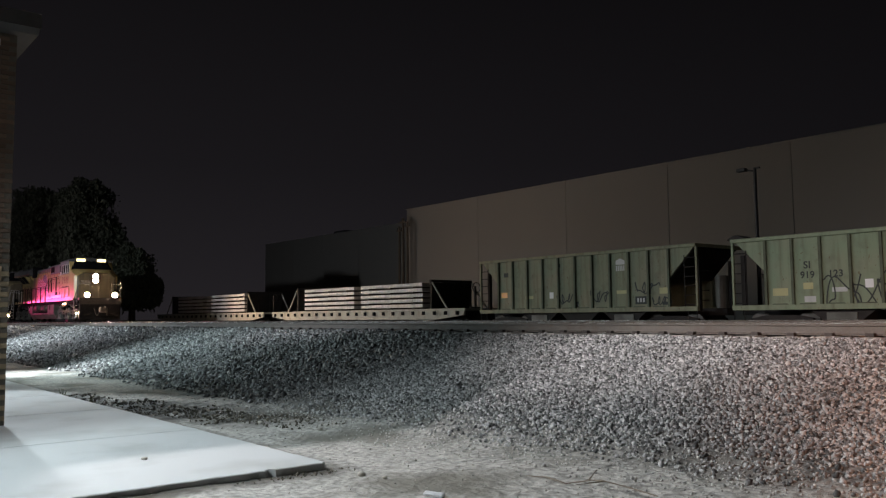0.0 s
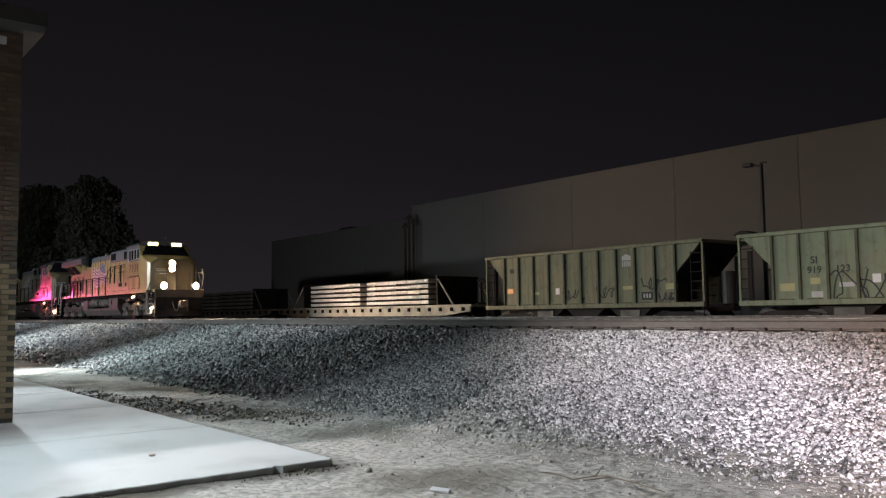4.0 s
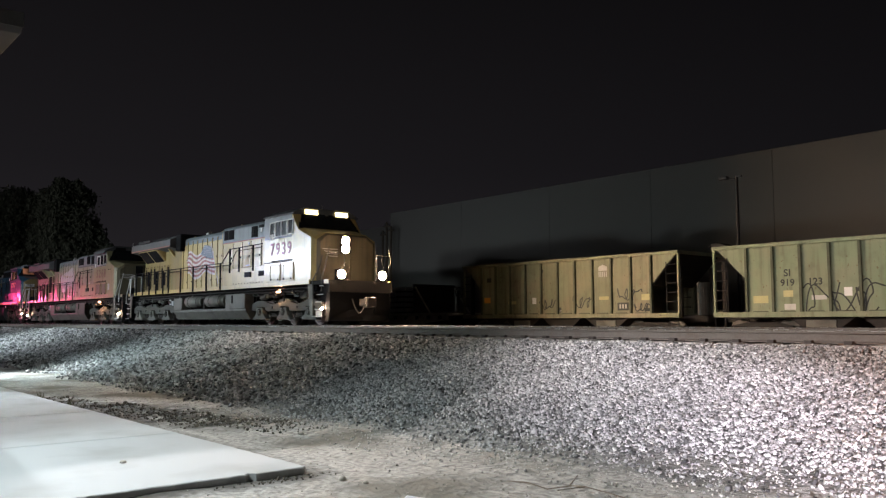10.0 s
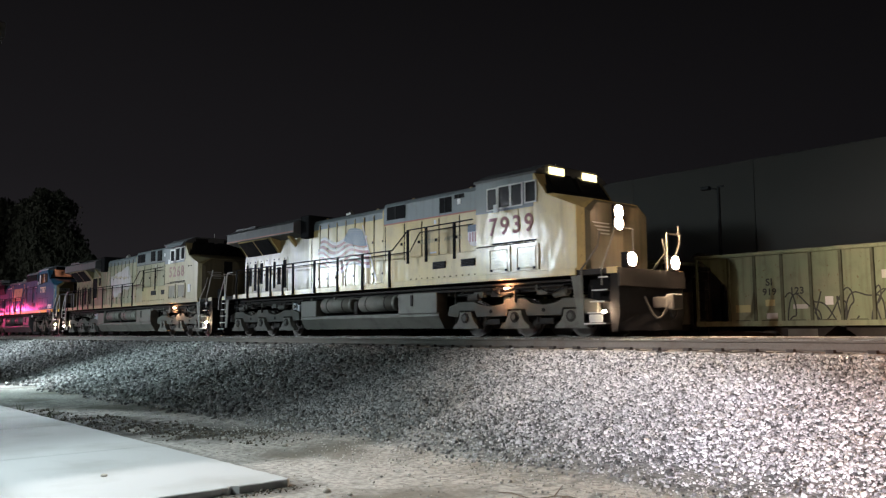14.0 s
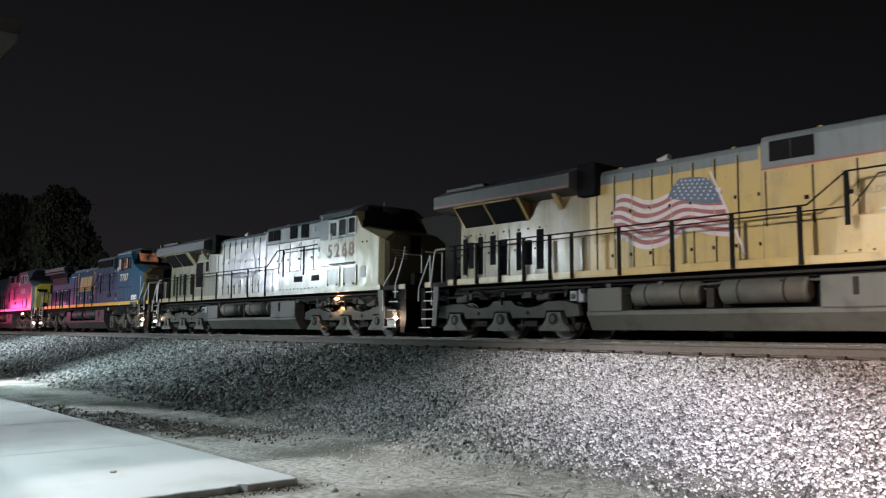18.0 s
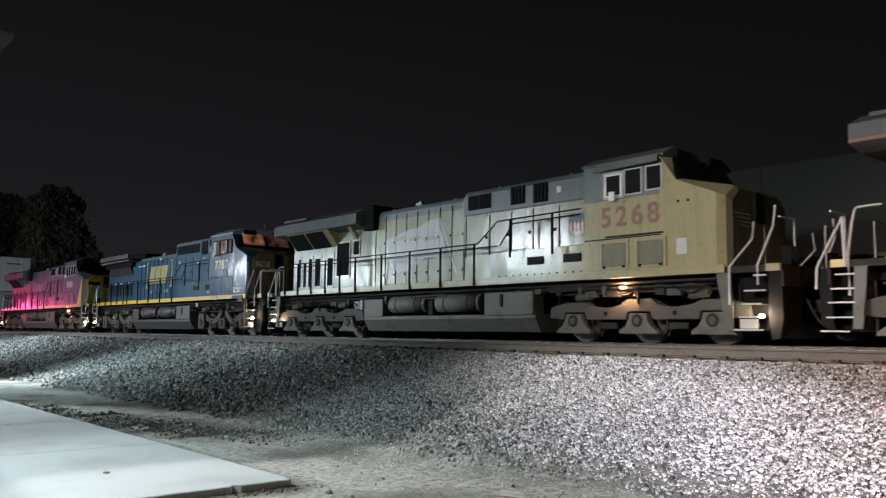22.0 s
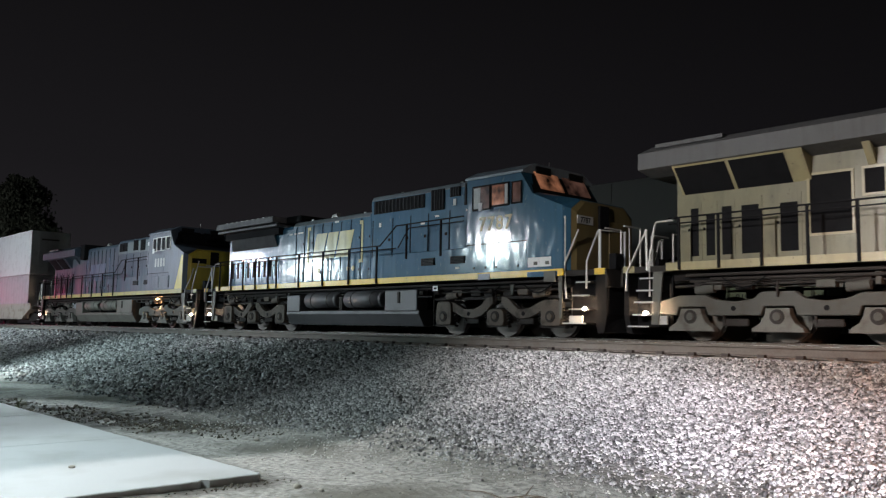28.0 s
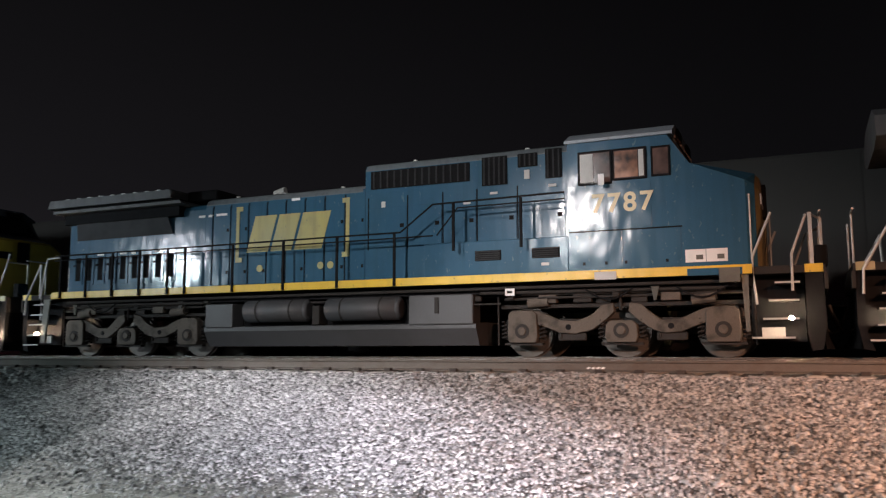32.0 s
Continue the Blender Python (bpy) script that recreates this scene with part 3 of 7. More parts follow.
def stones(name, count, x0, x1, y0, y1, lo, hi, seed, material, label, category, thin=None):
    """Many angular stones in one mesh, laid on the bank."""
    rng = np.random.default_rng(seed)
    x, y = rng.uniform(x0, x1, count), rng.uniform(y0, y1, count)
    if thin:
        keep = rng.uniform(0, 1, count) < np.interp(y, thin[0], thin[1])
        x, y = x[keep], y[keep]
    n = len(x)
    z = np.array([bank(a, b) for a, b in zip(x, y)])
    r = rng.uniform(lo, hi, n) * (1 + 0.5 * (rng.uniform(0, 1, n) > 0.9))
    base = np.array([(sx, sy, sz) for sx in (-1, 1) for sy in (-1, 1) for sz in (-1, 1)], float)
    v = base[None] * rng.uniform(0.38, 1.0, (n, 8, 3)) * (r[:, None, None] * rng.uniform((0.7, 0.7, 0.45), (1.15, 1.0, 0.8), (n, 3))[:, None, :])
    ax = rng.normal(size=(n, 4))
    ax /= np.linalg.norm(ax, axis=1)[:, None]
    w, a, b, c = ax.T
    rot = np.stack([np.stack([1 - 2 * (b * b + c * c), 2 * (a * b - c * w), 2 * (a * c + b * w)], -1),
                    np.stack([2 * (a * b + c * w), 1 - 2 * (a * a + c * c), 2 * (b * c - a * w)], -1),
                    np.stack([2 * (a * c - b * w), 2 * (b * c + a * w), 1 - 2 * (a * a + b * b)], -1)], 1)
    v = np.einsum("nij,nkj->nki", rot, v)
    v += np.stack([x, y, z + 0.4 * r], -1)[:, None, :]
    quads = np.array(((0, 1, 3, 2), (4, 6, 7, 5), (0, 4, 5, 1), (2, 3, 7, 6), (0, 2, 6, 4), (1, 5, 7, 3)))
    faces = (quads[None] + 8 * np.arange(n)[:, None, None]).reshape(-1)
    me = bpy.data.meshes.new(name)
    me.vertices.add(8 * n)
    me.vertices.foreach_set("co", v.reshape(-1))
    me.loops.add(24 * n)
    me.loops.foreach_set("vertex_index", faces)
    me.polygons.add(6 * n)
    me.polygons.foreach_set("loop_start", np.arange(6 * n) * 4)
    me.update(calc_edges=True)
    me.materials.append(material)
    return tagged(new(name, me), label, category, kind="stuff")


RAIL_SHAPE = [(-0.075, -0.185), (0.075, -0.185), (0.075, -0.172), (0.02, -0.155), (0.012, -0.14), (0.012, -0.05), (0.036, -0.038), (0.037, -0.012), (0.03, -0.004), (-0.03, -0.004), (-0.037, -0.012), (-0.036, -0.038), (-0.012, -0.05), (-0.012, -0.14), (-0.02, -0.155), (-0.075, -0.172)]


def track(y, z, x0, x1, name, label, tie_range, spacing=0.61):
    t = thing(name, pose(0, y, z), label, "railway track", kind="structure")
    for s in (-0.755, 0.755):
        bm = loft([(x0, [(s + a, b) for a, b in RAIL_SHAPE]), (x1, [(s + a, b) for a, b in RAIL_SHAPE])])
        part("rail", bm, RUST, t, "brown rusty steel rail")
        part("rail_head", boxes((x0, x1, s - 0.03, s + 0.03, -0.004, 0.0)), BRIGHT_STEEL, t, "worn shiny running surface")
    tie = part("tie", boxes((-0.125, 0.125, -1.3, 1.3, -0.42, -0.20, 0.02)), TIE_CONCRETE, t)
    clips = bmesh.new()
    n = int((tie_range[1] - tie_range[0]) / spacing)
    tie.matrix_local = pose(tie_range[0], 0, 0)
    for i in range(n):
        x = tie_range[0] + spacing * i
        if i:
            share("tie", tie.data, t, pose(x, 0.02 * math.sin(i * 7.1), 0.006 * math.sin(i * 3.3), 0, 0, 0.6 * math.sin(i * 5)))
        for s in (-0.755, 0.755):
            for d in (-0.12, 0.12):
                box(clips, x - 0.06, x + 0.06, s + d - 0.045, s + d + 0.045, -0.205, -0.145)
    tagged(part("rail_clip", clips, CLIP, t, "dark spring clips that hold the rails"), kind="stuff")
    return t


def rail_paint_mark():
    """Scrawled white survey paint on the near rail's web."""
    for i in range(4):
        part("paint_mark", prism([(-3.16 + 0.075 * i, 1.19), (-3.12 + 0.075 * i, 1.186), (-3.09 + 0.075 * i, 1.215), (-3.13 + 0.075 * i, 1.225)], Y_NEAR - 0.772, Y_NEAR - 0.768), WHITE_PAINT, NEAR_TRACK, "scrawled white survey paint").matrix_world = pose(0, 0, 0)


def slab():
    s = thing("concrete_slab", pose(0, 0, 0), "pale broom-finished concrete slab with saw-cut joints and a thick broken edge", "concrete slab", kind="structure")
    rng = random.Random(31)
    xs = [-7.42, -10.85, -14.3, -17.75, -21.2, -24.65, -28.1, -31.5]
    for a, b in zip(xs, xs[1:]):
        for y0, y1 in ((-4.0, 0.9), (0.9, 4.5)):
            g = 0.011
            x0, x1, ya, yb = b + g, a - g, y0 + g, y1 - g
            rim = [(x0, ya), (x1, ya)]
            if a == xs[0]:
                rim += [(x1 - rng.uniform(0.0, 0.022) - (0.05 if rng.random() > 0.98 else 0.0), ya + (yb - ya) * i / 60) for i in range(1, 60)]
            rim.append((x1 - (0.07 if a == xs[0] and yb > 4 else 0.0), yb))
            if yb > 4:
                rim += [(x1 + (x0 - x1) * i / 40, yb - rng.uniform(0.0, 0.02) - (0.04 if rng.random() > 0.98 else 0.0)) for i in range(1, 40)]
            rim.append((x0, yb))
            bm = plate(rim, -0.2, 0.0)
            part("panel", bm, CONCRETE, s)
    return s


def brick_pillar():
    """The corner of a building: brown brick over a tan lower part, under a boarded eave."""
    p = thing("building_corner", pose(-13.4, 2.29, 0), "brown brick corner pillar with a tan lower part under a grey boarded eave", "building", kind="structure")
    part("core", boxes((-0.3, 0.27, -0.4, 0.27, 0.0, 5.72)), MORTAR, p, "mortar core")
    # Out of view; added so the building shades the bank from the rear lamp.
    part("rear_wall", boxes((-34.0, 0.1, -14.0, -2.42, 0.0, 5.7)), TAN_BRICK, p, "unseen plain wall under the eave, added to block lamplight")
    rng = random.Random(4)
    brick = part("brick", boxes((-0.098, 0.098, -0.015, 0.015, -0.03, 0.03, 0.005)), BRICK, p)
    tan = part("brick", boxes((-0.098, 0.098, -0.015, 0.015, -0.034, 0.034, 0.004)), TAN_BRICK, p)
    brick.matrix_local, tan.matrix_local = pose(0.27, 0.1, 3.0, 0, 0, 90), pose(0.27, 0.1, 1.0, 0, 0, 90)
    for row in range(30):
        for k in range(4):
            share("brick", tan.data, p, pose(0.275 + rng.uniform(-0.002, 0.002), 0.17 - 0.205 * k - 0.1 * (row % 2), 0.10 + 0.074 * row, 0, 0, 90))
    for row in range(46):
        for k in range(4):
            share("brick", brick.data, p, pose(0.275 + rng.uniform(-0.002, 0.002), 0.17 - 0.205 * k - 0.1 * (row % 2), 2.36 + 0.073 * row, 0, 0, 90))
    part("eave", prism([(-34.0, 5.73), (0.45, 5.73), (0.6, 5.82), (0.6, 5.98), (-4.0, 6.4), (-34.0, 6.4)], -14.2, 0.52, 0.01), EAVE, p, "grey weathered eave boards")
    part("fascia", boxes((0.602, 0.63, -14.2, 0.52, 5.78, 6.0)), EAVE, p)
    part("soffit_fitting", boxes((0.285, 0.36, -0.12, 0.04, 5.50, 5.62, 0.02)), WHITE_PAINT, p, "small white fitting under the eave")
    part("conduit_box", boxes((0.285, 0.37, -0.05, 0.05, 1.62, 1.78, 0.01)), TANK_GREY, p, "small grey electric box")
    return p


def warehouse():
    w = thing("warehouse", pose(0, Y_WALL, 0), "long pale tilt-up concrete warehouse with flat parapet and panel joints", "warehouse", kind="structure")
    top = 10.75
    xs = [-56.5, -47.2, -38.0, -29.6, -21.7, -13.6, -5.4, 2.8, 11.0, 19.2, 27.4]
    part("roof", boxes((-56.4, 27.3, 0.3, 40.0, top - 0.9, top - 0.6)), TILTUP, w, "flat roof behind the parapet")
    for a, b in zip(xs, xs[1:]):
        part("wall_panel", boxes((a + 0.012, b - 0.012, 0.0, 0.25, 0.3, top, 0.01)), TILTUP, w)
    part("side_wall", boxes((-56.49, -56.24, 0.252, 40.0, 0.3, top)), TILTUP, w)
    part("coping", boxes((-56.6, 27.5, -0.05, 0.3, top + 0.002, top + 0.06)), TILTUP, w, "thin metal coping on the parapet")
    far = thing("far_warehouse", pose(0, 46.5, 0), "lower pale warehouse wall farther along the yard", "warehouse", kind="structure")
    for i in range(5):
        part("wall_panel", boxes((-92 + 7 * i + 0.01, -85 + 7 * i - 0.01, 0, 0.25, 0.3, 10.6)), TILTUP, far)
    part("roof", boxes((-92, -57, 0.26, 25, 10.0, 10.3)), TILTUP, far)
    part("roof_vent", boxes((-77.5, -75.2, 1.0, 2.5, 10.3, 11.0, 0.05)), DARK_METAL, far, "low dark roof vent")
    part("roof_vent", boxes((-82.0, -79.2, 1.0, 2.2, 10.3, 10.55, 0.04)), DARK_METAL, far, "flat dark roof hatch")
    return w


def yard_lamp():
    t = thing("yard_lamp_pole", pose(-19.3, 34.0, 0.46), "dark steel yard light pole with a short arm, unlit", "lamp post")
    bm = tube(bmesh.new(), (0, 0, 0), (0, 0, 7.6), 0.10, 10, 0.07)
    part("pole", bm, DARK_METAL, t)
    part("arm", tubes(0.035, ((0, 0, 7.45), (-0.55, 0, 7.6))), DARK_METAL, t)
    part("lamp_head", boxes((-0.85, -0.42, -0.14, 0.14, 7.5, 7.66, 0.03)), DARK_METAL, t)
    part("bracket", boxes((-0.02, 0.25, -0.05, 0.05, 7.55, 7.62)), DARK_METAL, t)


def utility_poles():
    for k, (dx, h) in enumerate(((0.0, 8.8), (0.55, 9.5), (1.15, 9.1))):
        t = thing("utility_pole", pose(-56.5 + dx, 41.2, 0.46), "slim dark utility pole beside the warehouse corner", "pole", "poles at the warehouse corner")
        part("shaft", tube(bmesh.new(), (0, 0, 0), (0, 0, h), 0.12, 8, 0.09), WOOD_POLE, t)
        part("crossarm", boxes((-0.35, 0.35, -0.06, 0.06, h - 0.45, h - 0.33)), WOOD_POLE, t)
        for s in (-0.28, 0.28):
            part("insulator", tube(bmesh.new(), (s, 0, h - 0.33), (s, 0, h - 0.12), 0.05, 6, 0.03), DARK_METAL, t)


def tree(name, x, y, h, w, seed, label):
    rng = random.Random(seed)
    t = thing(name, pose(x, y, 0.4), label, "tree", "trees beyond the crossing")
    bm = tube(bmesh.new(), (0, 0, 0), (0.3, 0, h * 0.62), 0.42, 8, 0.16)
    tips = []
    for i in range(46):
        a, z = rng.uniform(0, 6.28), rng.uniform(0.2, 0.74) * h
        r = w * rng.uniform(0.25, 0.5) * (1.15 - z / h)
        tip = (r * math.cos(a), r * math.sin(a), z + rng.uniform(0.1, 0.22) * h)
        tube(bm, (0.02 * z, 0, z), tip, 0.12, 5, 0.03)
        tips.append(tip)
    part("trunk", bm, BARK, t)
    crown = bmesh.new()
    for i in range(27000):
        tx, ty, tz = rng.choice(tips) if rng.random() < 0.8 else tuple(rng.uniform(0.3, 0.9) * v for v in rng.choice(tips)[:2]) + (rng.uniform(0.3, 0.85) * h,)
        s = w * 0.13 * (1.25 - 0.6 * tz / h)
        d = Vector((rng.gauss(0, 1), rng.gauss(0, 1), rng.gauss(0, 1))).normalized() * s * rng.random() ** 0.4
        p = Vector((tx + d.x, ty + d.y, min(h, tz + 1.1 * d.z)))
        q = Euler((rng.uniform(0, 3), rng.uniform(0, 3), rng.uniform(0, 6))).to_matrix()
        k = rng.uniform(0.12, 0.30)
        vs = [crown.verts.new(p + q @ Vector(c)) for c in ((-k, 0, 0), (0, -0.5 * k, 0.05), (k, 0, 0), (0, 0.5 * k, 0.05))]
        crown.faces.new(vs)
    part("crown", crown, LEAF, t)


def small_ground_things():
    rng = random.Random(9)
    for x, y, n in ((-18.2, 4.62, 8), (-16.4, 4.66, 4)):
        bm = bmesh.new()
        for i in range(n):
            a, h = rng.uniform(0, 6.28), rng.uniform(0.05, 0.17)
            bx, by = rng.uniform(-0.12, 0.12), rng.uniform(-0.05, 0.05)
            tip = Vector((bx + 0.5 * h * math.cos(a), by + 0.5 * h * math.sin(a), h))
            tube(bm, (bx, by, -0.05), tip, 0.008, 4, 0.002)
        o = part("weed", bm, WEED)
        o.location = (x, y, bank(x, y) + 0.04)
        tagged(o, "small dry weed tuft at the slab's edge", "weed", "weeds along the slab")
    bm = sweep(bmesh.new(), ((-0.5, -0.02, 0.0), (-0.3, 0.05, 0.01), (-0.12, -0.02, 0.02), (0.0, 0.0, 0.0), (0.22, 0.1, 0.05), (0.42, 0.04, 0.08), (0.67, 0.09, 0.05), (0.97, 0.07, 0.03)), 0.0065, 5)
    o = part("twig", bm, TWIG)
    for p, q in (((0.2, 0.09, 0.05), (0.1, 0.32, 0.1)), ((0.42, 0.04, 0.08), (0.3, -0.2, 0.06))):
        part("side_shoot", tube(bmesh.new(), p, q, 0.008, 5, 0.003), TWIG, o)
    o.location = (-5.25, 5.72, bank(-5.25, 5.72) + 0.015)
    tagged(o, "bent dead twig lying on the dirt", "twig")
    bm = boxes((-0.09, 0.09, -0.04, 0.04, 0.0, 0.025, 0.008))
    o = part("paper_litter", bm, PAPER)
    o.location, o.rotation_euler = (-5.67, 4.49, bank(-5.67, 4.49)), (0.1, 0.08, 0.6)
    tagged(o, "crumpled pale paper litter on the dirt", "litter")
    for x, y, r in ((-8.9, 3.1, 0.035), (-6.9, 4.55, 0.045), (-6.6, 4.62, 0.03), (-13.5, 5.2, 0.06), (-15.5, 5.0, 0.06), (-17.0, 4.95, 0.07), (-11.2, 5.6, 0.045), (-10.0, 5.9, 0.045)):
        bm = bmesh.new()
        bmesh.ops.create_icosphere(bm, subdivisions=2, radius=r)
        for v in bm.verts:
            v.co *= 1 + 0.35 * noise.noise(v.co * 14 + Vector((x, y, 0)))
            v.co.z *= 0.6
        o = part("clod", bm, PEBBLE)
        o.location = (x, y, (0.0 if (x < -7.42 and y < 4.5) else bank(x, y)) + 0.35 * r)
        tagged(o, "dark clod of earth lying loose", "stone", "loose clods")


build_ground()
slab()
NEAR_TRACK = track(Y_NEAR, RAIL, -140, 60, "track_1", "near main track of rusty rails on concrete ties", (-92, 27))
rail_paint_mark()
track(Y_TRAIN, RAIL, -140, 60, "track_2", "far main track of rusty rails on concrete ties", (-60, 20))
track(Y_YARD, YARD_RAIL, -140, 60, "track_3", "yard track with parked freight cars", (-70, 5))
warehouse()
brick_pillar()
yard_lamp()
utility_poles()
tree("tree", -106, 25, 18.5, 14, 1, "tall dark tree with a ragged double crown")
tree("tree", -91, 25, 16.5, 11, 2, "dark tree with an uneven rounded crown")
tree("tree", -82, 27, 8.5, 6, 3, "low dark tree beside the taller ones")
tree("tree", -122, 26, 12.0, 12, 5, "dark tree half hidden behind the others")


# ---- parked freight cars ----
def freight_truck(parent, x, z, name="truck"):
    bm = bmesh.new()
    for s in (-1.0, 1.0):
        prism([(-1.15, 0.35), (-0.75, 0.25), (-0.35, 0.22), (0.35, 0.22), (0.75, 0.25), (1.15, 0.35), (1.15, 0.6), (0.55, 0.72), (-0.55, 0.72), (-1.15, 0.6)], s - 0.07, s + 0.07, 0, bm)
    box(bm, -0.2, 0.2, -1.0, 1.0, 0.4, 0.62)
    t = part(name, bm, HOP_DARK, parent, "grimy cast truck frame")
    t.location = (x, 0, z)
    for a in (-0.89, 0.89):
        w = bmesh.new()
        for s in (-0.75, 0.75):
            tube(w, (0, s - 0.06, 0), (0, s + 0.06, 0), 0.42, 20)
        tube(w, (0, -0.9, 0), (0, 0.9, 0), 0.08, 8)
        o = part("wheelset", w, WHEEL, t)
        o.location = (a, 0, 0.42)


def hopper(x0, x1, label, body, hump):
    """Open-top coal hopper: ribbed sides, sloped ends, ladders."""
    n = 10
    L, h0, h1, w = x1 - x0, 1.0, 3.45, 1.5
    t = thing("hopper_car", pose(x0, Y_YARD, YARD_RAIL), label, "freight car", "parked hopper cars")
    lo, hi = 1.35, L - 1.35
    bm = bmesh.new()
    for s in (-1, 1):
        y0, y1 = sorted((s * w, s * (w - 0.06)))
        prism([(lo, h0), (hi, h0), (hi, h0 + 1.2), (L - 0.12, h1), (0.12, h1), (lo, h0 + 1.2)], y0, y1, 0, bm)
    part("side_sheet", bm, body, t, "faded pale green side sheets streaked with rust")
    # Sloped ends take the near-black underframe tone instead of the body green.
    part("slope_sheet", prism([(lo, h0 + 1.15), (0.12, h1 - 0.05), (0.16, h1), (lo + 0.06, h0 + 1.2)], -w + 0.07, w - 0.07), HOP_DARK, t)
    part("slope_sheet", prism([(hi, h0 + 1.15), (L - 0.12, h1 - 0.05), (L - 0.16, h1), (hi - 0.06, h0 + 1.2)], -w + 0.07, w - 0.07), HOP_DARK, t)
    rib = part("rib", prism([(-0.05, h0 + 0.02), (0.05, h0 + 0.02), (0.05, h1 - 0.05), (-0.05, h1 - 0.05)], -0.075, 0.0, 0.012), HOP_RIB, t)
    for i in range(n + 1):
        x = lo + (hi - lo) * i / n if 0 < i < n else (lo if i == 0 else hi)
        for s in (-1, 1):
            m = pose(x, s * w - (0.002 if s < 0 else -0.077), 0)
            if i == 0 and s == -1:
                rib.matrix_local = m
            else:
                share("rib", rib.data, t, m)
    part("top_chord", boxes((0.05, L - 0.05, -w - 0.13, -w - 0.0, h1 - 0.10, h1 + 0.03, 0.015), (0.05, L - 0.05, w, w + 0.13, h1 - 0.10, h1 + 0.03, 0.015), (0.05, 0.15, -w, w, h1 - 0.1, h1 + 0.03), (L - 0.15, L - 0.05, -w, w, h1 - 0.1, h1 + 0.03)), body, t)
    part("side_sill", boxes((0.05, L - 0.05, -w - 0.12, -w + 0.05, h0 - 0.10, h0 + 0.08, 0.01), (0.05, L - 0.05, w - 0.05, w + 0.07, h0 - 0.10, h0 + 0.08, 0.01)), body, t)
    part("corner_post", boxes((0.05, 0.13, -w - 0.07, -w + 0.02, h0, h1)), body, t)
    part("corner_post", boxes((L - 0.13, L - 0.05, -w - 0.07, -w + 0.02, h0, h1)), body, t)
    for k, xa in enumerate((0.16, L - 0.62)):
        xs = xa if k else xa + 0.46
        lad = part("ladder", tube(bmesh.new(), (xs, -w - 0.05, h0), (xs, -w - 0.05, h1 - 0.4), 0.02, 6), HOP_DARK, t)
        rung = part("rung", tubes(0.018, ((xa, -w - 0.05, h0 + 0.15), (xa + 0.46, -w - 0.05, h0 + 0.15))), HOP_DARK, lad)
        for i in range(1, 6):
            share("rung", rung.data, lad, pose(0, 0, 0.36 * i))
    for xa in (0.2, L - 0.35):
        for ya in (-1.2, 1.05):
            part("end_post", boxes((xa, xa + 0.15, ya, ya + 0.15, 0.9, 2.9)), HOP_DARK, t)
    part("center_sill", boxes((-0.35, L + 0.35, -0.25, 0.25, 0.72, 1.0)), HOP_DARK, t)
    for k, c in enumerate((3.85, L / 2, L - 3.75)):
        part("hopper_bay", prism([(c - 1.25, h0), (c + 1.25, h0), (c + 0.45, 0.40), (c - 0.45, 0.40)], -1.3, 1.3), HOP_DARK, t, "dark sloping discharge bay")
        if k != 1:
            part("discharge_gate", boxes((c - 0.50, c + 0.50, -1.345, -1.302, 0.48, 0.80, 0.01)), TANK_GREY, t, "dusty pale discharge gate")
    for x in (1.6, L - 1.6):
        freight_truck(t, x, 0)
    for xa in (0.1, L - 0.5):
        part("sill_step", tubes(0.018, ((xa, -w - 0.06, h0), (xa, -w - 0.06, 0.45)), ((xa, -w - 0.06, 0.45), (xa + 0.4, -w - 0.06, 0.45)), ((xa + 0.4, -w - 0.06, 0.45), (xa + 0.4, -w - 0.06, h0))), HOP_DARK, t)
    for k in range(4):
        part("end_rung", tubes(0.016, ((L + 0.01, -1.35, 1.3 + 0.38 * k), (L + 0.01, -0.9, 1.3 + 0.38 * k))), HOP_DARK, t)
    for i in range(n):
        x = lo + (hi - lo) * (i + 0.5) / n
        part("gusset", prism([(x - 0.30, h0 + 0.081), (x + 0.30, h0 + 0.081), (x + 0.24, h0 + 0.12), (x - 0.24, h0 + 0.12)], -w - 0.04, -w - 0.002), HOP_RIB, t)
    part("brake_wheel", tubes(0.015, *[((0.03, 0.62 + 0.25 * math.cos(a), 2.5 + 0.25 * math.sin(a)), (0.03, 0.62 + 0.25 * math.cos(a + 0.6), 2.5 + 0.25 * math.sin(a + 0.6))) for a in [0.6 * i for i in range(11)]]), HOP_DARK, t)
    if hump:
        part("end_cap", prism([(-0.22, h1 + 0.032), (0.55, h1 + 0.032), (0.42, h1 + 0.12), (0.20, h1 + 0.20), (0.02, h1 + 0.19), (-0.16, h1 + 0.10)], -w + 0.10, -w + 0.75, 0.02), HOP_DARK, t, "dark humped cover over the end of the car")
    else:
        part("brake_reservoir", tube(bmesh.new(), (L + 0.20, -0.30, 1.0), (L + 0.20, -0.30, 2.25), 0.24, 14), TANK_GREY, t, "dusty upright brake reservoir")
    return t


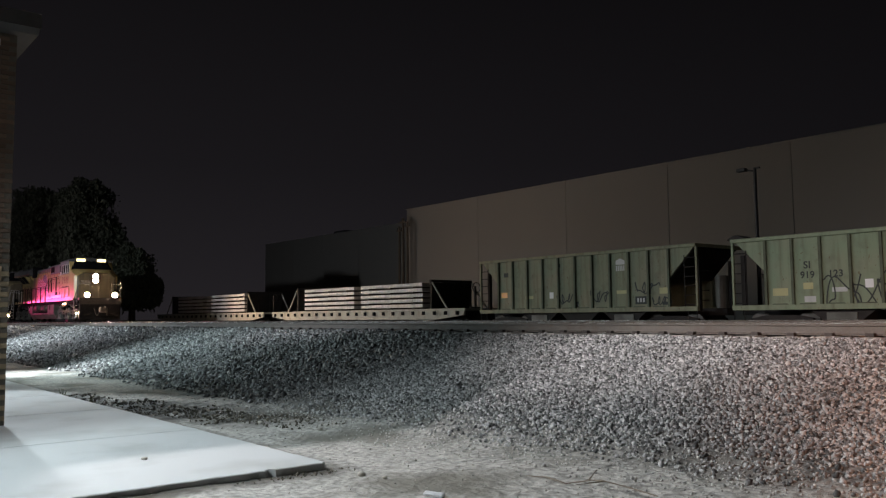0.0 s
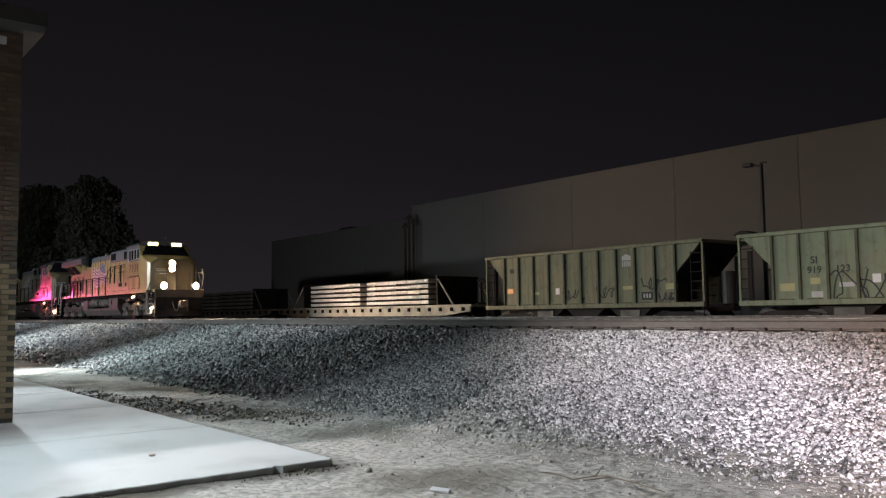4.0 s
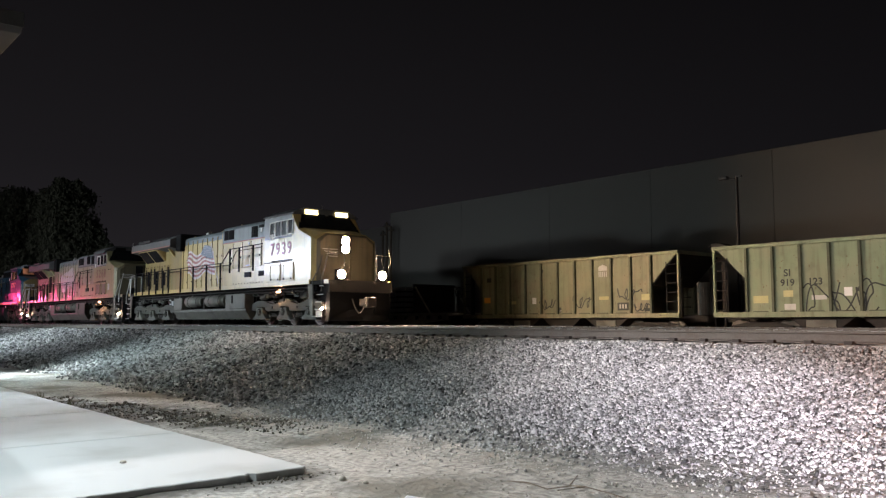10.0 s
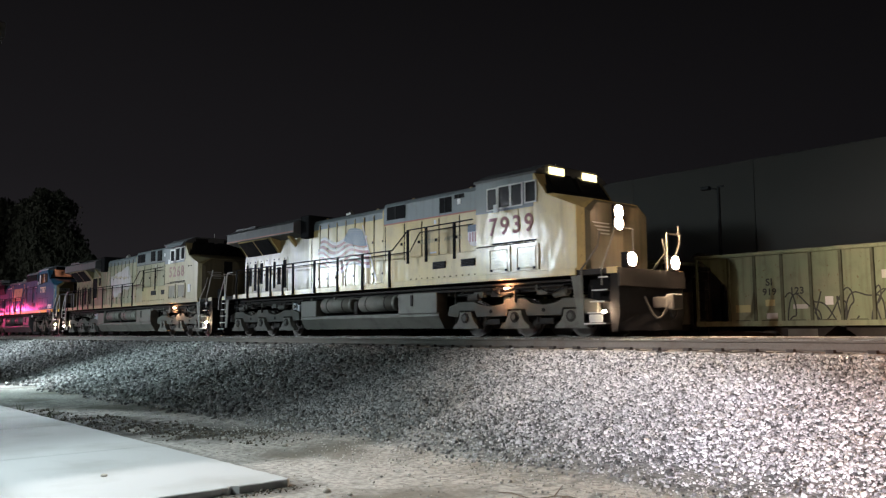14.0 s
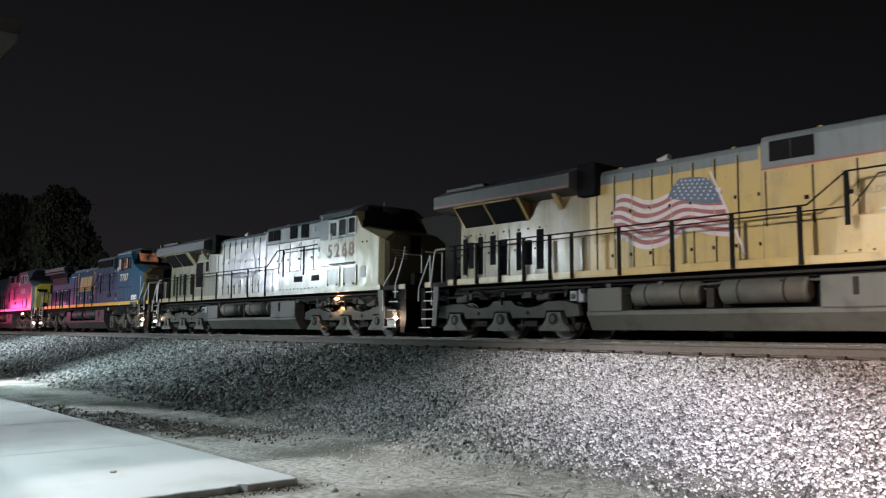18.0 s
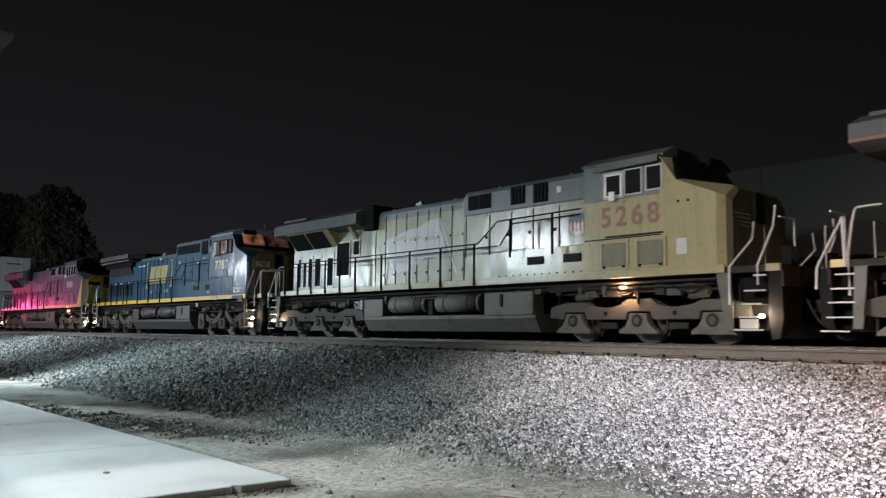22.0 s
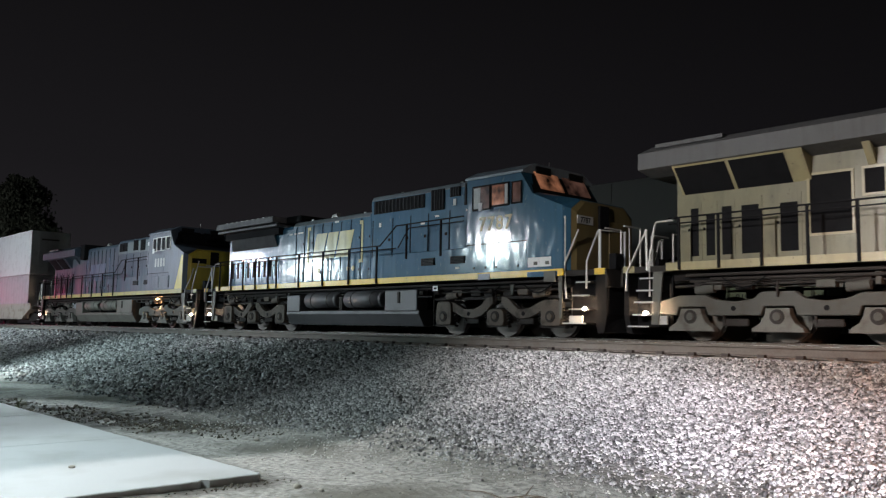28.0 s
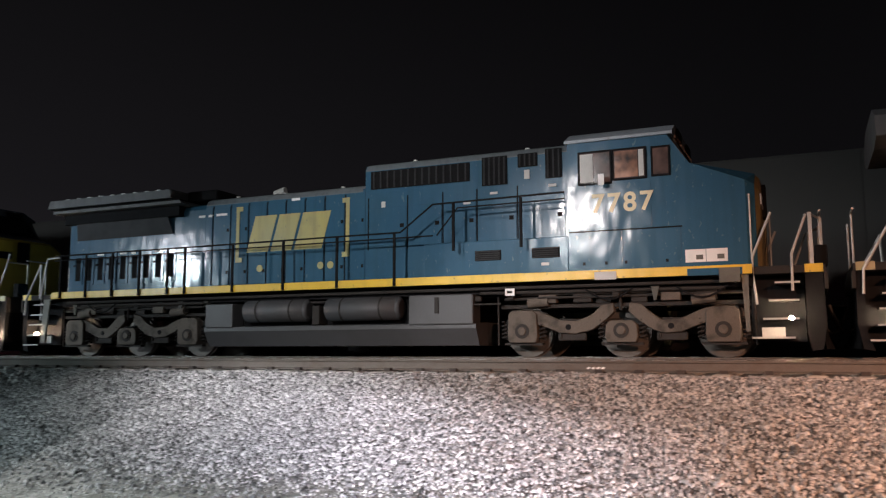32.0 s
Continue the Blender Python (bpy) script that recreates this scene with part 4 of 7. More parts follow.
def tag_curve(parent, x, z, k, seed):
    """A looping scrawl of spray paint."""
    rng = random.Random(seed)
    bm = bmesh.new()
    ph = rng.uniform(0, 3)
    pts = [Vector((x + k * (0.022 * i + 0.26 * math.sin(i * 0.21 + ph)), -1.512, z + k * (0.34 * math.sin(i * 0.26 + seed) + 0.12 * math.sin(i * 0.57 + ph)))) for i in range(90)]
    prev = None
    for i, p in enumerate(pts):
        d = (pts[min(i + 1, len(pts) - 1)] - pts[max(i - 1, 0)]).normalized()
        nrm = Vector((-d.z, 0, d.x)) * 0.024
        pair = (bm.verts.new(p - nrm + Vector((0, -0.0001 * i, 0))), bm.verts.new(p + nrm + Vector((0, -0.0001 * i, 0))))
        if prev:
            bm.faces.new((prev[0], pair[0], pair[1], prev[1]))
        prev = pair
    part("graffiti", bm, GRAFFITI, parent, "black looping spray-paint scrawl")


def flat_car(x0, x1, label, stacks):
    L = x1 - x0
    t = thing("flat_car", pose(x0, Y_YARD, YARD_RAIL), label, "freight car", "parked flat cars")
    part("deck", boxes((0, L, -1.5, 1.5, 1.08, 1.2, 0.01)), FLAT_PAINT, t)
    part("side_sill", prism([(0.1, 1.078), (L - 0.1, 1.078), (L - 0.1, 0.85), (L - 2.2, 0.62), (2.2, 0.62), (0.1, 0.85)], -1.49, -1.38, 0.01), FLAT_PAINT, t)
    part("side_sill", prism([(0.1, 1.078), (L - 0.1, 1.078), (L - 0.1, 0.85), (L - 2.2, 0.62), (2.2, 0.62), (0.1, 0.85)], 1.38, 1.49, 0.01), FLAT_PAINT, t)
    pocket = part("stake_pocket", boxes((-0.09, 0.09, -0.09, 0.0, 0.86, 1.06, 0.01)), BLACK, t)
    n = int(L / 0.95)
    for i in range(n):
        m = pose(0.6 + (L - 1.2) * i / (n - 1), -1.492, 0)
        if i:
            share("stake_pocket", pocket.data, t, m)
        else:
            pocket.matrix_local = m
    part("center_sill", boxes((-0.35, L + 0.35, -0.25, 0.25, 0.6, 1.07)), HOP_DARK, t)
    for e, s in ((3.6, -1), (L - 2.9, 1)):
        top = part("bulkhead", boxes((e - 0.08, e + 0.08, -1.45, 1.45, 2.62, 2.76, 0.01)), HOP_DARK, t, "short dark end bulkhead")
        for y in (-1.35, -0.45, 0.45, 1.35):
            part("post", boxes((e - 0.07, e + 0.07, y - 0.07, y + 0.07, 1.2, 2.618)), HOP_DARK, top)
        part("plate", boxes((e - 0.03, e + 0.03, -1.4, 1.4, 1.22, 2.61)), HOP_DARK, top)
        for y in (-1.4, 1.4):
            part("brace", tubes(0.05, ((e + s * 0.1, y, 2.6), (e + s * 1.35, y, 1.2))), FLAT_PAINT, t, "pale diagonal brace")
    stand = part("brake_stand", boxes((L - 0.32, L - 0.22, -0.62, -0.52, 1.2, 2.35), (L - 0.34, L - 0.2, -0.9, -0.2, 1.2, 1.26)), HOP_DARK, t, "dark hand-brake stand")
    part("brake_wheel", tubes(0.02, *[((L - 0.17, -0.57 + 0.27 * math.cos(a), 2.25 + 0.27 * math.sin(a)), (L - 0.17, -0.57 + 0.27 * math.cos(a + 0.63), 2.25 + 0.27 * math.sin(a + 0.63))) for a in [0.63 * i for i in range(10)]]), HOP_DARK, stand)
    for x in (1.9, L - 1.9):
        freight_truck(t, x, 0)
    for a, b, rows in stacks:
        for r in range(rows):
            z = YARD_RAIL + 1.2 + 0.29 * r
            g = thing("board_bundle", pose(x0 + a, Y_YARD, z), "pale strapped bundle of long boards stacked on a flat car", "lumber", "stacked board bundles")
            n = 20
            pack = None
            for i in range(n):
                if pack:
                    share("board_pack", pack.data, g, pose((b - a) * i / n, 0.008 * math.sin(7 * i + r), 0))
                else:
                    pack = part("board_pack", boxes((0.012, (b - a) / n - 0.012, -1.3, 1.3, 0.092, 0.275, 0.012)), BUNDLE, g)
            for i in (0.14, 0.5, 0.86):
                part("bearer", boxes(((b - a) * i - 0.05, (b - a) * i + 0.05, -1.28, 1.28, 0.0, 0.090)), WOOD_POLE, g)
    return t


# ---- locomotives ----
def skew(ob, x, y, z, rng, most):
    """Doors and sheets never hang quite true."""
    ob.matrix_local = pose(x, y, z) @ pose(0, 0, 0, rng.uniform(-0.35, 0.35) * most, 0, rng.uniform(-most, most)) @ pose(-x, -y, -z)


def under_deck_gear(lo, half, seed):
    """Pipes, valves, brackets and cable trays in the shade under the deck."""
    rng = random.Random(seed)
    for i in range(7):
        x = rng.uniform(-half + 0.5, half - 3.0)
        z, y = rng.uniform(1.12, 1.40), rng.uniform(-1.44, -1.15)
        part("pipe", tubes(rng.uniform(0.014, 0.03), ((x, y, z), (x + rng.uniform(1.2, 3.0), y, z + rng.uniform(-0.04, 0.04)))), TRUCK if i % 3 else HOP_DARK, lo)
    for x in [-half + 0.6 + 0.75 * i for i in range(int((2 * half - 1.0) / 0.75))]:
        if -4.0 < x < 3.6 and rng.random() < 0.6:
            continue
        k, w, h = rng.random(), rng.uniform(0.08, 0.3), rng.uniform(0.1, 0.26)
        y = rng.uniform(-1.46, -1.2)
        if k < 0.45:
            part("valve_box", boxes((x, x + w, y, y + 0.2, 1.40 - h, 1.40, 0.012)), rng.choice((HOP_DARK, TRUCK, HOP_DARK)), lo)
        elif k < 0.75:
            part("bracket", prism([(x, 1.40), (x + 0.16, 1.40), (x + 0.10, 1.12), (x + 0.05, 1.12)], y, y + 0.03), TRUCK, lo)
        else:
            part("valve", tube(bmesh.new(), (x, y, 1.25), (x + 0.12, y, 1.25), 0.07, 10, 0.05), HOP_DARK, lo)
    for x in (-half + 1.3, half - 3.2, half - 1.4):
        part("hose", sweep(bmesh.new(), [(x + 0.12 * i, -1.44, 1.38 - 0.22 * math.sin(math.pi * i / 8)) for i in range(9)], 0.018), BLACK, lo)


def fleet_details(lo, old, digits, body, nose_mat, f, W):
    """Small plates, boards and boxes that differ from engine to engine."""
    xn = 9.302 + f
    if old:
        for x0, x1 in ((7.92, 8.30), (8.31, 8.70)):
            p = part("notice_plate", boxes((x0, x1, -1.512, -1.503, 1.83, 2.08)), WHITE_PAINT, lo, "white notice plate on the nose side")
            part("printed_bar", boxes((x0 + 0.2, x0 + 0.33, -1.515, -1.5125, 1.88, 1.97)), TANK_GREY, p)
        part("sill_box", boxes((8.53, 8.91, -1.60, -1.562, 1.42, 1.70, 0.01)), TANK_GREY, lo, "grey box over the sill stripe")
        part("sill_patch", boxes((7.95, 8.95, -1.570, -1.5605, 1.565, 1.70)), body, lo, "blue patch over the sill stripe")
        part("sill_plate", boxes((6.14, 6.58, -1.572, -1.561, 1.55, 1.71)), OLD_PLATE, lo, "pale jacking plate")
        sign = part("sign_plate", boxes((4.20, 4.41, -1.50, -1.49, 1.29, 1.44)), WHITE_PAINT, lo, "small white sign under the sill")
        part("printed_bar", boxes((4.25, 4.36, -1.503, -1.5005, 1.34, 1.39)), BLACK, sign)
        for x, z, w, h in ((4.5, 3.88, 0.12, 0.20), (3.7, 3.60, 0.17, 0.05), (3.05, 3.42, 0.17, 0.08), (5.05, 3.66, 0.17, 0.06), (0.95, 3.50, 0.10, 0.14)):
            part("notice_plate", boxes((x, x + w, -W - 0.052, -W - 0.040, z, z + h)), OLD_PLATE, lo)
        for x, z, w in ((-4.52, 3.62, 0.2), (-4.2, 3.62, 0.14), (-3.95, 3.63, 0.35), (-1.6, 3.86, 0.24)):
            part("notice_plate", boxes((x, x + w, -W - 0.032, -W - 0.024, z, z + 0.06)), WHITE_PAINT, lo)
        part("notice_plate", boxes((4.95, 5.12, -1.312, -1.302, 1.92, 1.98)), OLD_PLATE, lo)
        for x in (5.9, 6.35, 6.75, 7.55):
            part("latch", boxes((x, x + 0.05, -1.53, -1.51, 1.86, 1.92)), BLACK, lo)
        board = part("nose_number_board", boxes((xn, xn + 0.03, -1.22, -0.56, 2.92, 3.14, 0.01)), OLD_PLATE, lo, "pale number board on the nose")
        words("7787", 0.2, BLACK, board, pose(xn + 0.033, -0.89, 2.96, 90, 0, 90), "digits", 0.001)
        part("nose_grab_iron", tubes(0.018, ((xn + 0.08, 1.0, 1.8), (xn + 0.08, 1.0, 3.0))), CHROME, lo)
        part("side_rail", tubes(0.018, ((9.12, -1.46, 1.85), (9.12, -1.46, 3.1))), CHROME, lo)
        for x in (-8.9, -2.5, -2.2):
            part("roof_lamp", boxes((x, x + 0.1, -0.5, -0.4, 4.13, 4.2)), CHROME, lo)
    elif digits == "":
        part("nose_wrap", prism([(8.55, 1.765), (9.29, 1.765), (9.29, 3.26), (9.15, 3.30)], -1.508, -1.5015), nose_mat, lo, "yellow paint wrapped round the nose corner")
        for i in range(4):
            part("number_bar", boxes((6.35 + 0.3 * i, 6.53 + 0.3 * i, -1.512, -1.509, 2.85, 3.25)), OLD_PLATE, lo)
        part("nose_number_board", boxes((xn, xn + 0.03, -1.2, -0.5, 2.92, 3.14, 0.01)), BLACK, lo, "dark number board on the nose")
    else:
        for y0, y1 in ((-1.507, -1.5005), (1.5005, 1.507)):
            part("cab_band", boxes((5.61, 7.85, y0, y1, 3.52, 4.42)), BAND_GREY, lo, "grey band round the cab windows")
        if digits == "5268":
            part("notice_plate", boxes((8.30, 8.58, -1.512, -1.503, 2.05, 2.42)), OLD_PLATE, lo, "pale notice sheet on the nose side")
            for x in (8.36, 8.62):
                part("marker_light", tube(bmesh.new(), (x, -1.498, 3.28), (x, -1.512, 3.28), 0.036, 12), GLASS, lo, "small dark marker light")
        for x, z, w, h in ((3.15, 3.55, 0.10, 0.13), (2.95, 2.62, 0.3, 0.05), (-2.6, 3.2, 0.2, 0.04)):
            part("notice_plate", boxes((x, x + w, -W - 0.052, -W - 0.040, z, z + h)), OLD_PLATE, lo)
        for x in (6.20, 7.25):
            part("louver_frame", boxes((x - 0.07, x, -1.545, -1.502, 1.80, 2.50), (x + 0.72, x + 0.79, -1.545, -1.502, 1.80, 2.50), (x, x + 0.72, -1.545, -1.502, 2.43, 2.50), (x, x + 0.72, -1.545, -1.502, 1.80, 1.855)), FADED if digits == "5268" else body, lo, "raised frame round the louver panel")
            for k in (0.02, 0.6):
                part("latch", boxes((x + k, x + k + 0.09, -1.56, -1.546, 1.82, 1.88)), BLACK, lo)
        for k in range(4):
            part("wing_stripe", prism([(-1.18 + 0.10 * k, 2.96 - 0.09 * k), (-0.42, 2.96 - 0.09 * k), (-0.46, 2.925 - 0.09 * k), (-1.10 + 0.10 * k, 2.925 - 0.09 * k)], -0.003, 0.003), OLD_PLATE, lo, "thin pale stripe painted on the nose").matrix_local = pose(xn + 0.004, 0, 0, 0, 0, 90)
        part("hinge_strip", tubes(0.02, ((6.3, -1.53, 2.60), (7.95, -1.53, 2.60))), HOP_DARK, lo)
        for i in range(12):
            part("cabinet_bolt", boxes((2.35 + 0.27 * i, 2.39 + 0.27 * i, -1.315, -1.301, 1.80, 1.84)), BLACK, lo)


def wheels(loco, axles):
    made = []
    for x in axles:
        bm = bmesh.new()
        for s in (-0.75, 0.75):
            tube(bm, (0, s - 0.065, 0), (0, s + 0.065, 0), 0.52, 28)
            tube(bm, (0, s - 0.015 - 0.06 * (1 if s > 0 else -1), 0), (0, s + 0.015 - 0.06 * (1 if s > 0 else -1), 0), 0.55, 28)
            o = -0.07 if s < 0 else 0.07
            tube(bm, (0, s + o - 0.03, 0), (0, s + o + 0.03, 0), 0.16, 14)
        tube(bm, (0, -0.9, 0), (0, 0.9, 0), 0.1, 10)
        w = part("wheelset", bm, WHEEL, loco, "steel wheels on an axle")
        w.location = (x, 0, 0.52)
        made.append((w, x))
    return made


def truck(loco, axles, material, style):
    """A three-axle truck: side frames, journal boxes, springs, brake gear."""
    a, b, c = axles
    t = part("truck", boxes((a - 0.5, c + 0.5, -0.9, 0.9, 0.62, 0.80)), HOP_DARK, loco, "heavy three-axle truck")
    for s in (-1, 1):
        y0, y1 = (-1.28, -1.12) if s < 0 else (1.12, 1.28)
        if style:
            for k in (-1, 1):
                e = b + k * (c - b) if k > 0 else a
                ribbon = [(e - k * 0.25, 0.98), (e - k * 0.45, 0.92), (e - k * 0.80, 0.76), (e - k * 1.15, 0.74), (b + k * 0.62, 0.86), (b + k * 0.40, 1.06), (b + k * 0.16, 1.10), (b + k * 0.14, 0.92), (b + k * 0.34, 0.74), (b + k * 0.60, 0.56), (e - k * 1.15, 0.48), (e - k * 0.80, 0.50), (e - k * 0.50, 0.62), (e - k * 0.25, 0.70)]
                part("frame_arm", prism(ribbon, y0, y1, 0.02), material, t, "curved cast frame arm")
                part("frame_boss", tube(bmesh.new(), (e - k * 0.98, y0 - 0.01, 0.62), (e - k * 0.98, y0 + 0.02, 0.62), 0.06, 12), BLACK, t)
                part("bolster_pad", boxes((b + k * 0.36 - 0.16, b + k * 0.36 + 0.16, y0 + 0.02, y1, 1.10, 1.24, 0.02)), HOP_DARK, t)
            part("top_bar", boxes((a - 0.5, c + 0.5, y0 + 0.05, y1, 1.02, 1.10, 0.01)), HOP_DARK, t)
        else:
            ab, bc = (a + b) / 2, (b + c) / 2
            bar = [(a - 0.85, 0.62), (a - 0.80, 0.90), (a - 0.30, 1.02), (a + 0.30, 1.02), (a + 0.55, 0.92), (ab, 0.86), (b - 0.55, 0.92), (b - 0.35, 1.07), (b + 0.35, 1.07), (b + 0.55, 0.92), (bc, 0.86), (c - 0.55, 0.92), (c - 0.30, 1.02), (c + 0.30, 1.02), (c + 0.80, 0.90), (c + 0.85, 0.62)]
            for x in (c, b, a):
                bar += [(x + 0.38, 0.57), (x + 0.32, 0.76), (x - 0.32, 0.76), (x - 0.38, 0.57)]
            part("side_frame", prism(bar, y0, y1, 0.02), material, t, "dusty cast side frame")
            for x in (ab, bc):
                part("frame_boss", tube(bmesh.new(), (x, y0 - 0.012, 0.72), (x, y0 + 0.02, 0.72), 0.055, 12), BLACK, t)
        for x in (a, b, c):
            if style:
                hi = 0.98 if x != b else 0.74
                shape = [(x - 0.29, 0.30), (x + 0.29, 0.30), (x + 0.33, 0.42), (x + 0.31, hi - 0.08), (x + 0.22, hi), (x - 0.22, hi), (x - 0.31, hi - 0.08), (x - 0.33, 0.42)]
            else:
                shape = [(x - 0.56, 0.22), (x + 0.56, 0.22), (x + 0.54, 0.30), (x + 0.36, 0.42), (x + 0.27, 0.58), (x + 0.25, 0.72), (x - 0.25, 0.72), (x - 0.27, 0.58), (x - 0.36, 0.42), (x - 0.54, 0.30)]
            ya, yb2 = (y0 - 0.07, y1) if s < 0 else (y0, y1 + 0.07)
            part("journal_box", prism(shape, ya, yb2, 0.02), TRUCK_LIGHT if not style else material, t, "cast journal box")
            yb = ya if s < 0 else yb2
            part("bearing_ring", tube(bmesh.new(), (x, yb - s * 0.01, 0.54), (x, yb + s * 0.015, 0.54), 0.155, 18), HOP_DARK, t)
            part("bearing_cap", tube(bmesh.new(), (x, yb, 0.54), (x, yb + 0.045 * s, 0.54), 0.10, 16, 0.08), material, t)
            if style:
                part("pedestal_tie", boxes((x - 0.42, x + 0.42, y0 + 0.02, y1 - 0.02, 0.25, 0.30)), HOP_DARK, t)
        for x in ((a + b) / 2, (b + c) / 2):
            part("brake_shoe_gear", boxes((x - 0.30, x + 0.30, y0 + 0.06, y1 - 0.03, 0.34, 0.50, 0.03)), HOP_DARK, t)
            part("brake_hanger", tubes(0.022, ((x - 0.28, y0 + 0.05, 0.76), (x - 0.22, y0 + 0.05, 0.40))), HOP_DARK, t)
        for x in (a, b, c) if style else ():
            for k in (-0.33, 0.33):
                bm = bmesh.new()
                turns = [(x + k * 1.25 + 0.07 * math.cos(0.9 * i), y0 + 0.07 + 0.07 * math.sin(0.9 * i), 0.36 + 0.012 * i) for i in range(34)]
                sweep(bm, turns, 0.018, 5)
                part("coil_spring", bm, HOP_DARK, t)
        for k, x in enumerate((a + 0.55, (a + b) / 2 + 0.25, (b + c) / 2, c - 0.3)):
            part("equipment_case", boxes((x - 0.18, x + 0.2, y0 - 0.06, y0 + 0.12, 1.12, 1.30 + 0.02 * (k % 2), 0.02)), HOP_DARK if k % 2 else material, t)
        for x in (a - 0.58, c + 0.58):
            part("sand_pipe", tubes(0.02, ((x, y0 + 0.08, 1.3), (x, y0 + 0.1, 0.25))), HOP_DARK, t)
        for x in (a + 0.35, c - 0.35):
            part("brake_cylinder", tube(bmesh.new(), (x - 0.22, y0 - 0.02, 1.12), (x + 0.22, y0 - 0.02, 1.16), 0.10, 12), material, t)
        bm = tubes(0.03, ((a - 0.4, y0, 1.22), (c + 0.4, y0, 1.25)), ((a, y0 - 0.05, 1.32), (c - 0.3, y0 - 0.05, 1.30)), ((b, y0 - 0.03, 0.95), (b, y0 - 0.03, 1.35)))
        part("brake_pipe", bm, HOP_DARK, t, "dark pipes over the truck")
    return t


def corner_steps(loco, s, q, o, nose, old, plate_mat, rail_mat, lit):
    """Steps, side plate, bent grab rails and lamp at one corner; o is the inner edge of the side plate."""
    y0, y1 = q * 1.50, q * 1.06

    def bx(d0, d1, ya, yb, z0, z1):
        return (*sorted((s * (o + d0), s * (o + d1))), *sorted((ya, yb)), z0, z1)

    well = part("step_well", boxes(bx(0.0, 0.95, q * 1.055, q * 0.99, 0.30, 1.555)), BLACK, loco, "dark recessed corner step well")
    if nose and old:
        treads = ((0.45, 0.88, 1.39), (0.33, 0.86, 1.06), (0.22, 0.84, 0.72), (0.02, 0.76, 0.37))
        side = [(-0.13, 1.565), (0.0, 1.565), (-0.01, 0.49), (-0.08, 0.49)]
        rails = (((0.43, 2.73), (0.08, 1.89), (0.10, 1.30), (0.13, 0.99)), ((1.03, 2.65), (0.76, 1.91), (0.75, 1.23)))
        lamp = (0.71, 0.73)
    elif nose:
        treads = ((0.70, 0.98, 1.48), (0.48, 0.95, 1.16), (0.42, 0.86, 0.88), (0.34, 0.86, 0.60), (0.22, 0.89, 0.33))
        side = [(-0.18, 1.565), (0.17, 1.565), (0.21, 0.31), (0.04, 0.31)]
        rails = (((0.67, 2.64), (0.68, 2.26), (0.14, 1.70), (0.12, 0.87)), ((1.16, 2.94), (1.15, 2.49), (0.78, 1.69), (0.78, 1.28)))
        lamp = (0.85, 0.62)
    else:
        treads = ((0.24, 0.60, 1.42), (0.25, 0.70, 1.14), (0.25, 0.76, 0.87), (0.29, 0.80, 0.58), (0.37, 0.93, 0.31))
        side = [(0.0, 1.565), (0.25, 1.565), (0.31, 0.36), (0.13, 0.36)]
        rails = (((-0.29, 2.72), (0.16, 2.71), (0.20, 2.66), (0.26, 2.41), (0.36, 1.77), (0.35, 1.0)), ((0.45, 2.52), (0.97, 1.58), (0.99, 1.14)))
        lamp = (0.45, 0.62)
        part("end_stanchion", tubes(0.03, ((s * (o + 0.45), q * 1.47, 2.56), (s * (o + 0.42), q * 1.47, 1.60))), CHROME, loco, "bare steel stanchion")
    for d0, d1, z in treads:
        t = part("step_tread", boxes(bx(d0, d1, y0, y1, z - 0.012, z + 0.012)), HOP_DARK, well)
        part("step_edge", boxes(bx(d0, d1, y0 + q * 0.012, y0, z - 0.017, z + 0.017)), OLD_PLATE, t, "pale worn step edge")
    part("step_side_plate", prism([(s * (o + d), z) for d, z in side], *sorted((q * 1.455, q * 1.495))), plate_mat, loco, "tapered plate beside the steps")
    for pts in rails:
        part("grab_rail", sweep(bmesh.new(), [(s * (o + d), q * (1.48 if z < 2.5 or not nose else 1.38), z) for d, z in pts], 0.026), rail_mat, loco, "bent steel grab rail")
    if q < 0 and lit:
        x, z = s * (o + lamp[0]), lamp[1]
        part("step_lamp", tube(bmesh.new(), (x, -1.47, z), (x, -1.52, z), 0.036, 12), STEP_GLOW, loco, "small glowing step lamp")
        # Pale plate added for the lamplit patch on the step well's side.
        part("lit_well_plate", boxes(bx(lamp[0] - 0.52, lamp[0] - 0.12, -1.44, -1.40, 0.36, 0.56)), OLD_PLATE, well, "pale plate for the lamplit side of the step well")


def pane_row(loco, name, material, y, rows, frame_mat=None):
    for x0, x1, z0, z1 in rows:
        p = part(name, boxes((x0, x1, y - 0.012, y + 0.012, z0, z1)), material, loco)
        if frame_mat:
            f = 0.035
            part("frame", boxes((x0 - f, x1 + f, y - 0.03, y + 0.02, z1, z1 + f), (x0 - f, x1 + f, y - 0.03, y + 0.02, z0 - f, z0), (x0 - f, x0, y - 0.03, y + 0.02, z0, z1), (x1, x1 + f, y - 0.03, y + 0.02, z0, z1)), frame_mat, p)


def grille(loco, x0, x1, z0, z1, y, slats, upright=True):
    g = part("grille", boxes((x0, x1, y - 0.012, y + 0.01, z0, z1)), BLACK, loco, "black ventilation grille")
    for i in range(slats):
        if upright:
            x = x0 + (x1 - x0) * (i + 0.5) / slats
            part("slat", boxes((x - 0.018, x + 0.018, y - 0.035, y - 0.012, z0 + 0.02, z1 - 0.02)), GRILLE, g)
        else:
            z = z0 + (z1 - z0) * (i + 0.5) / slats
            part("slat", boxes((x0 + 0.02, x1 - 0.02, y - 0.035, y - 0.012, z - 0.012, z + 0.012)), GRILLE, g)


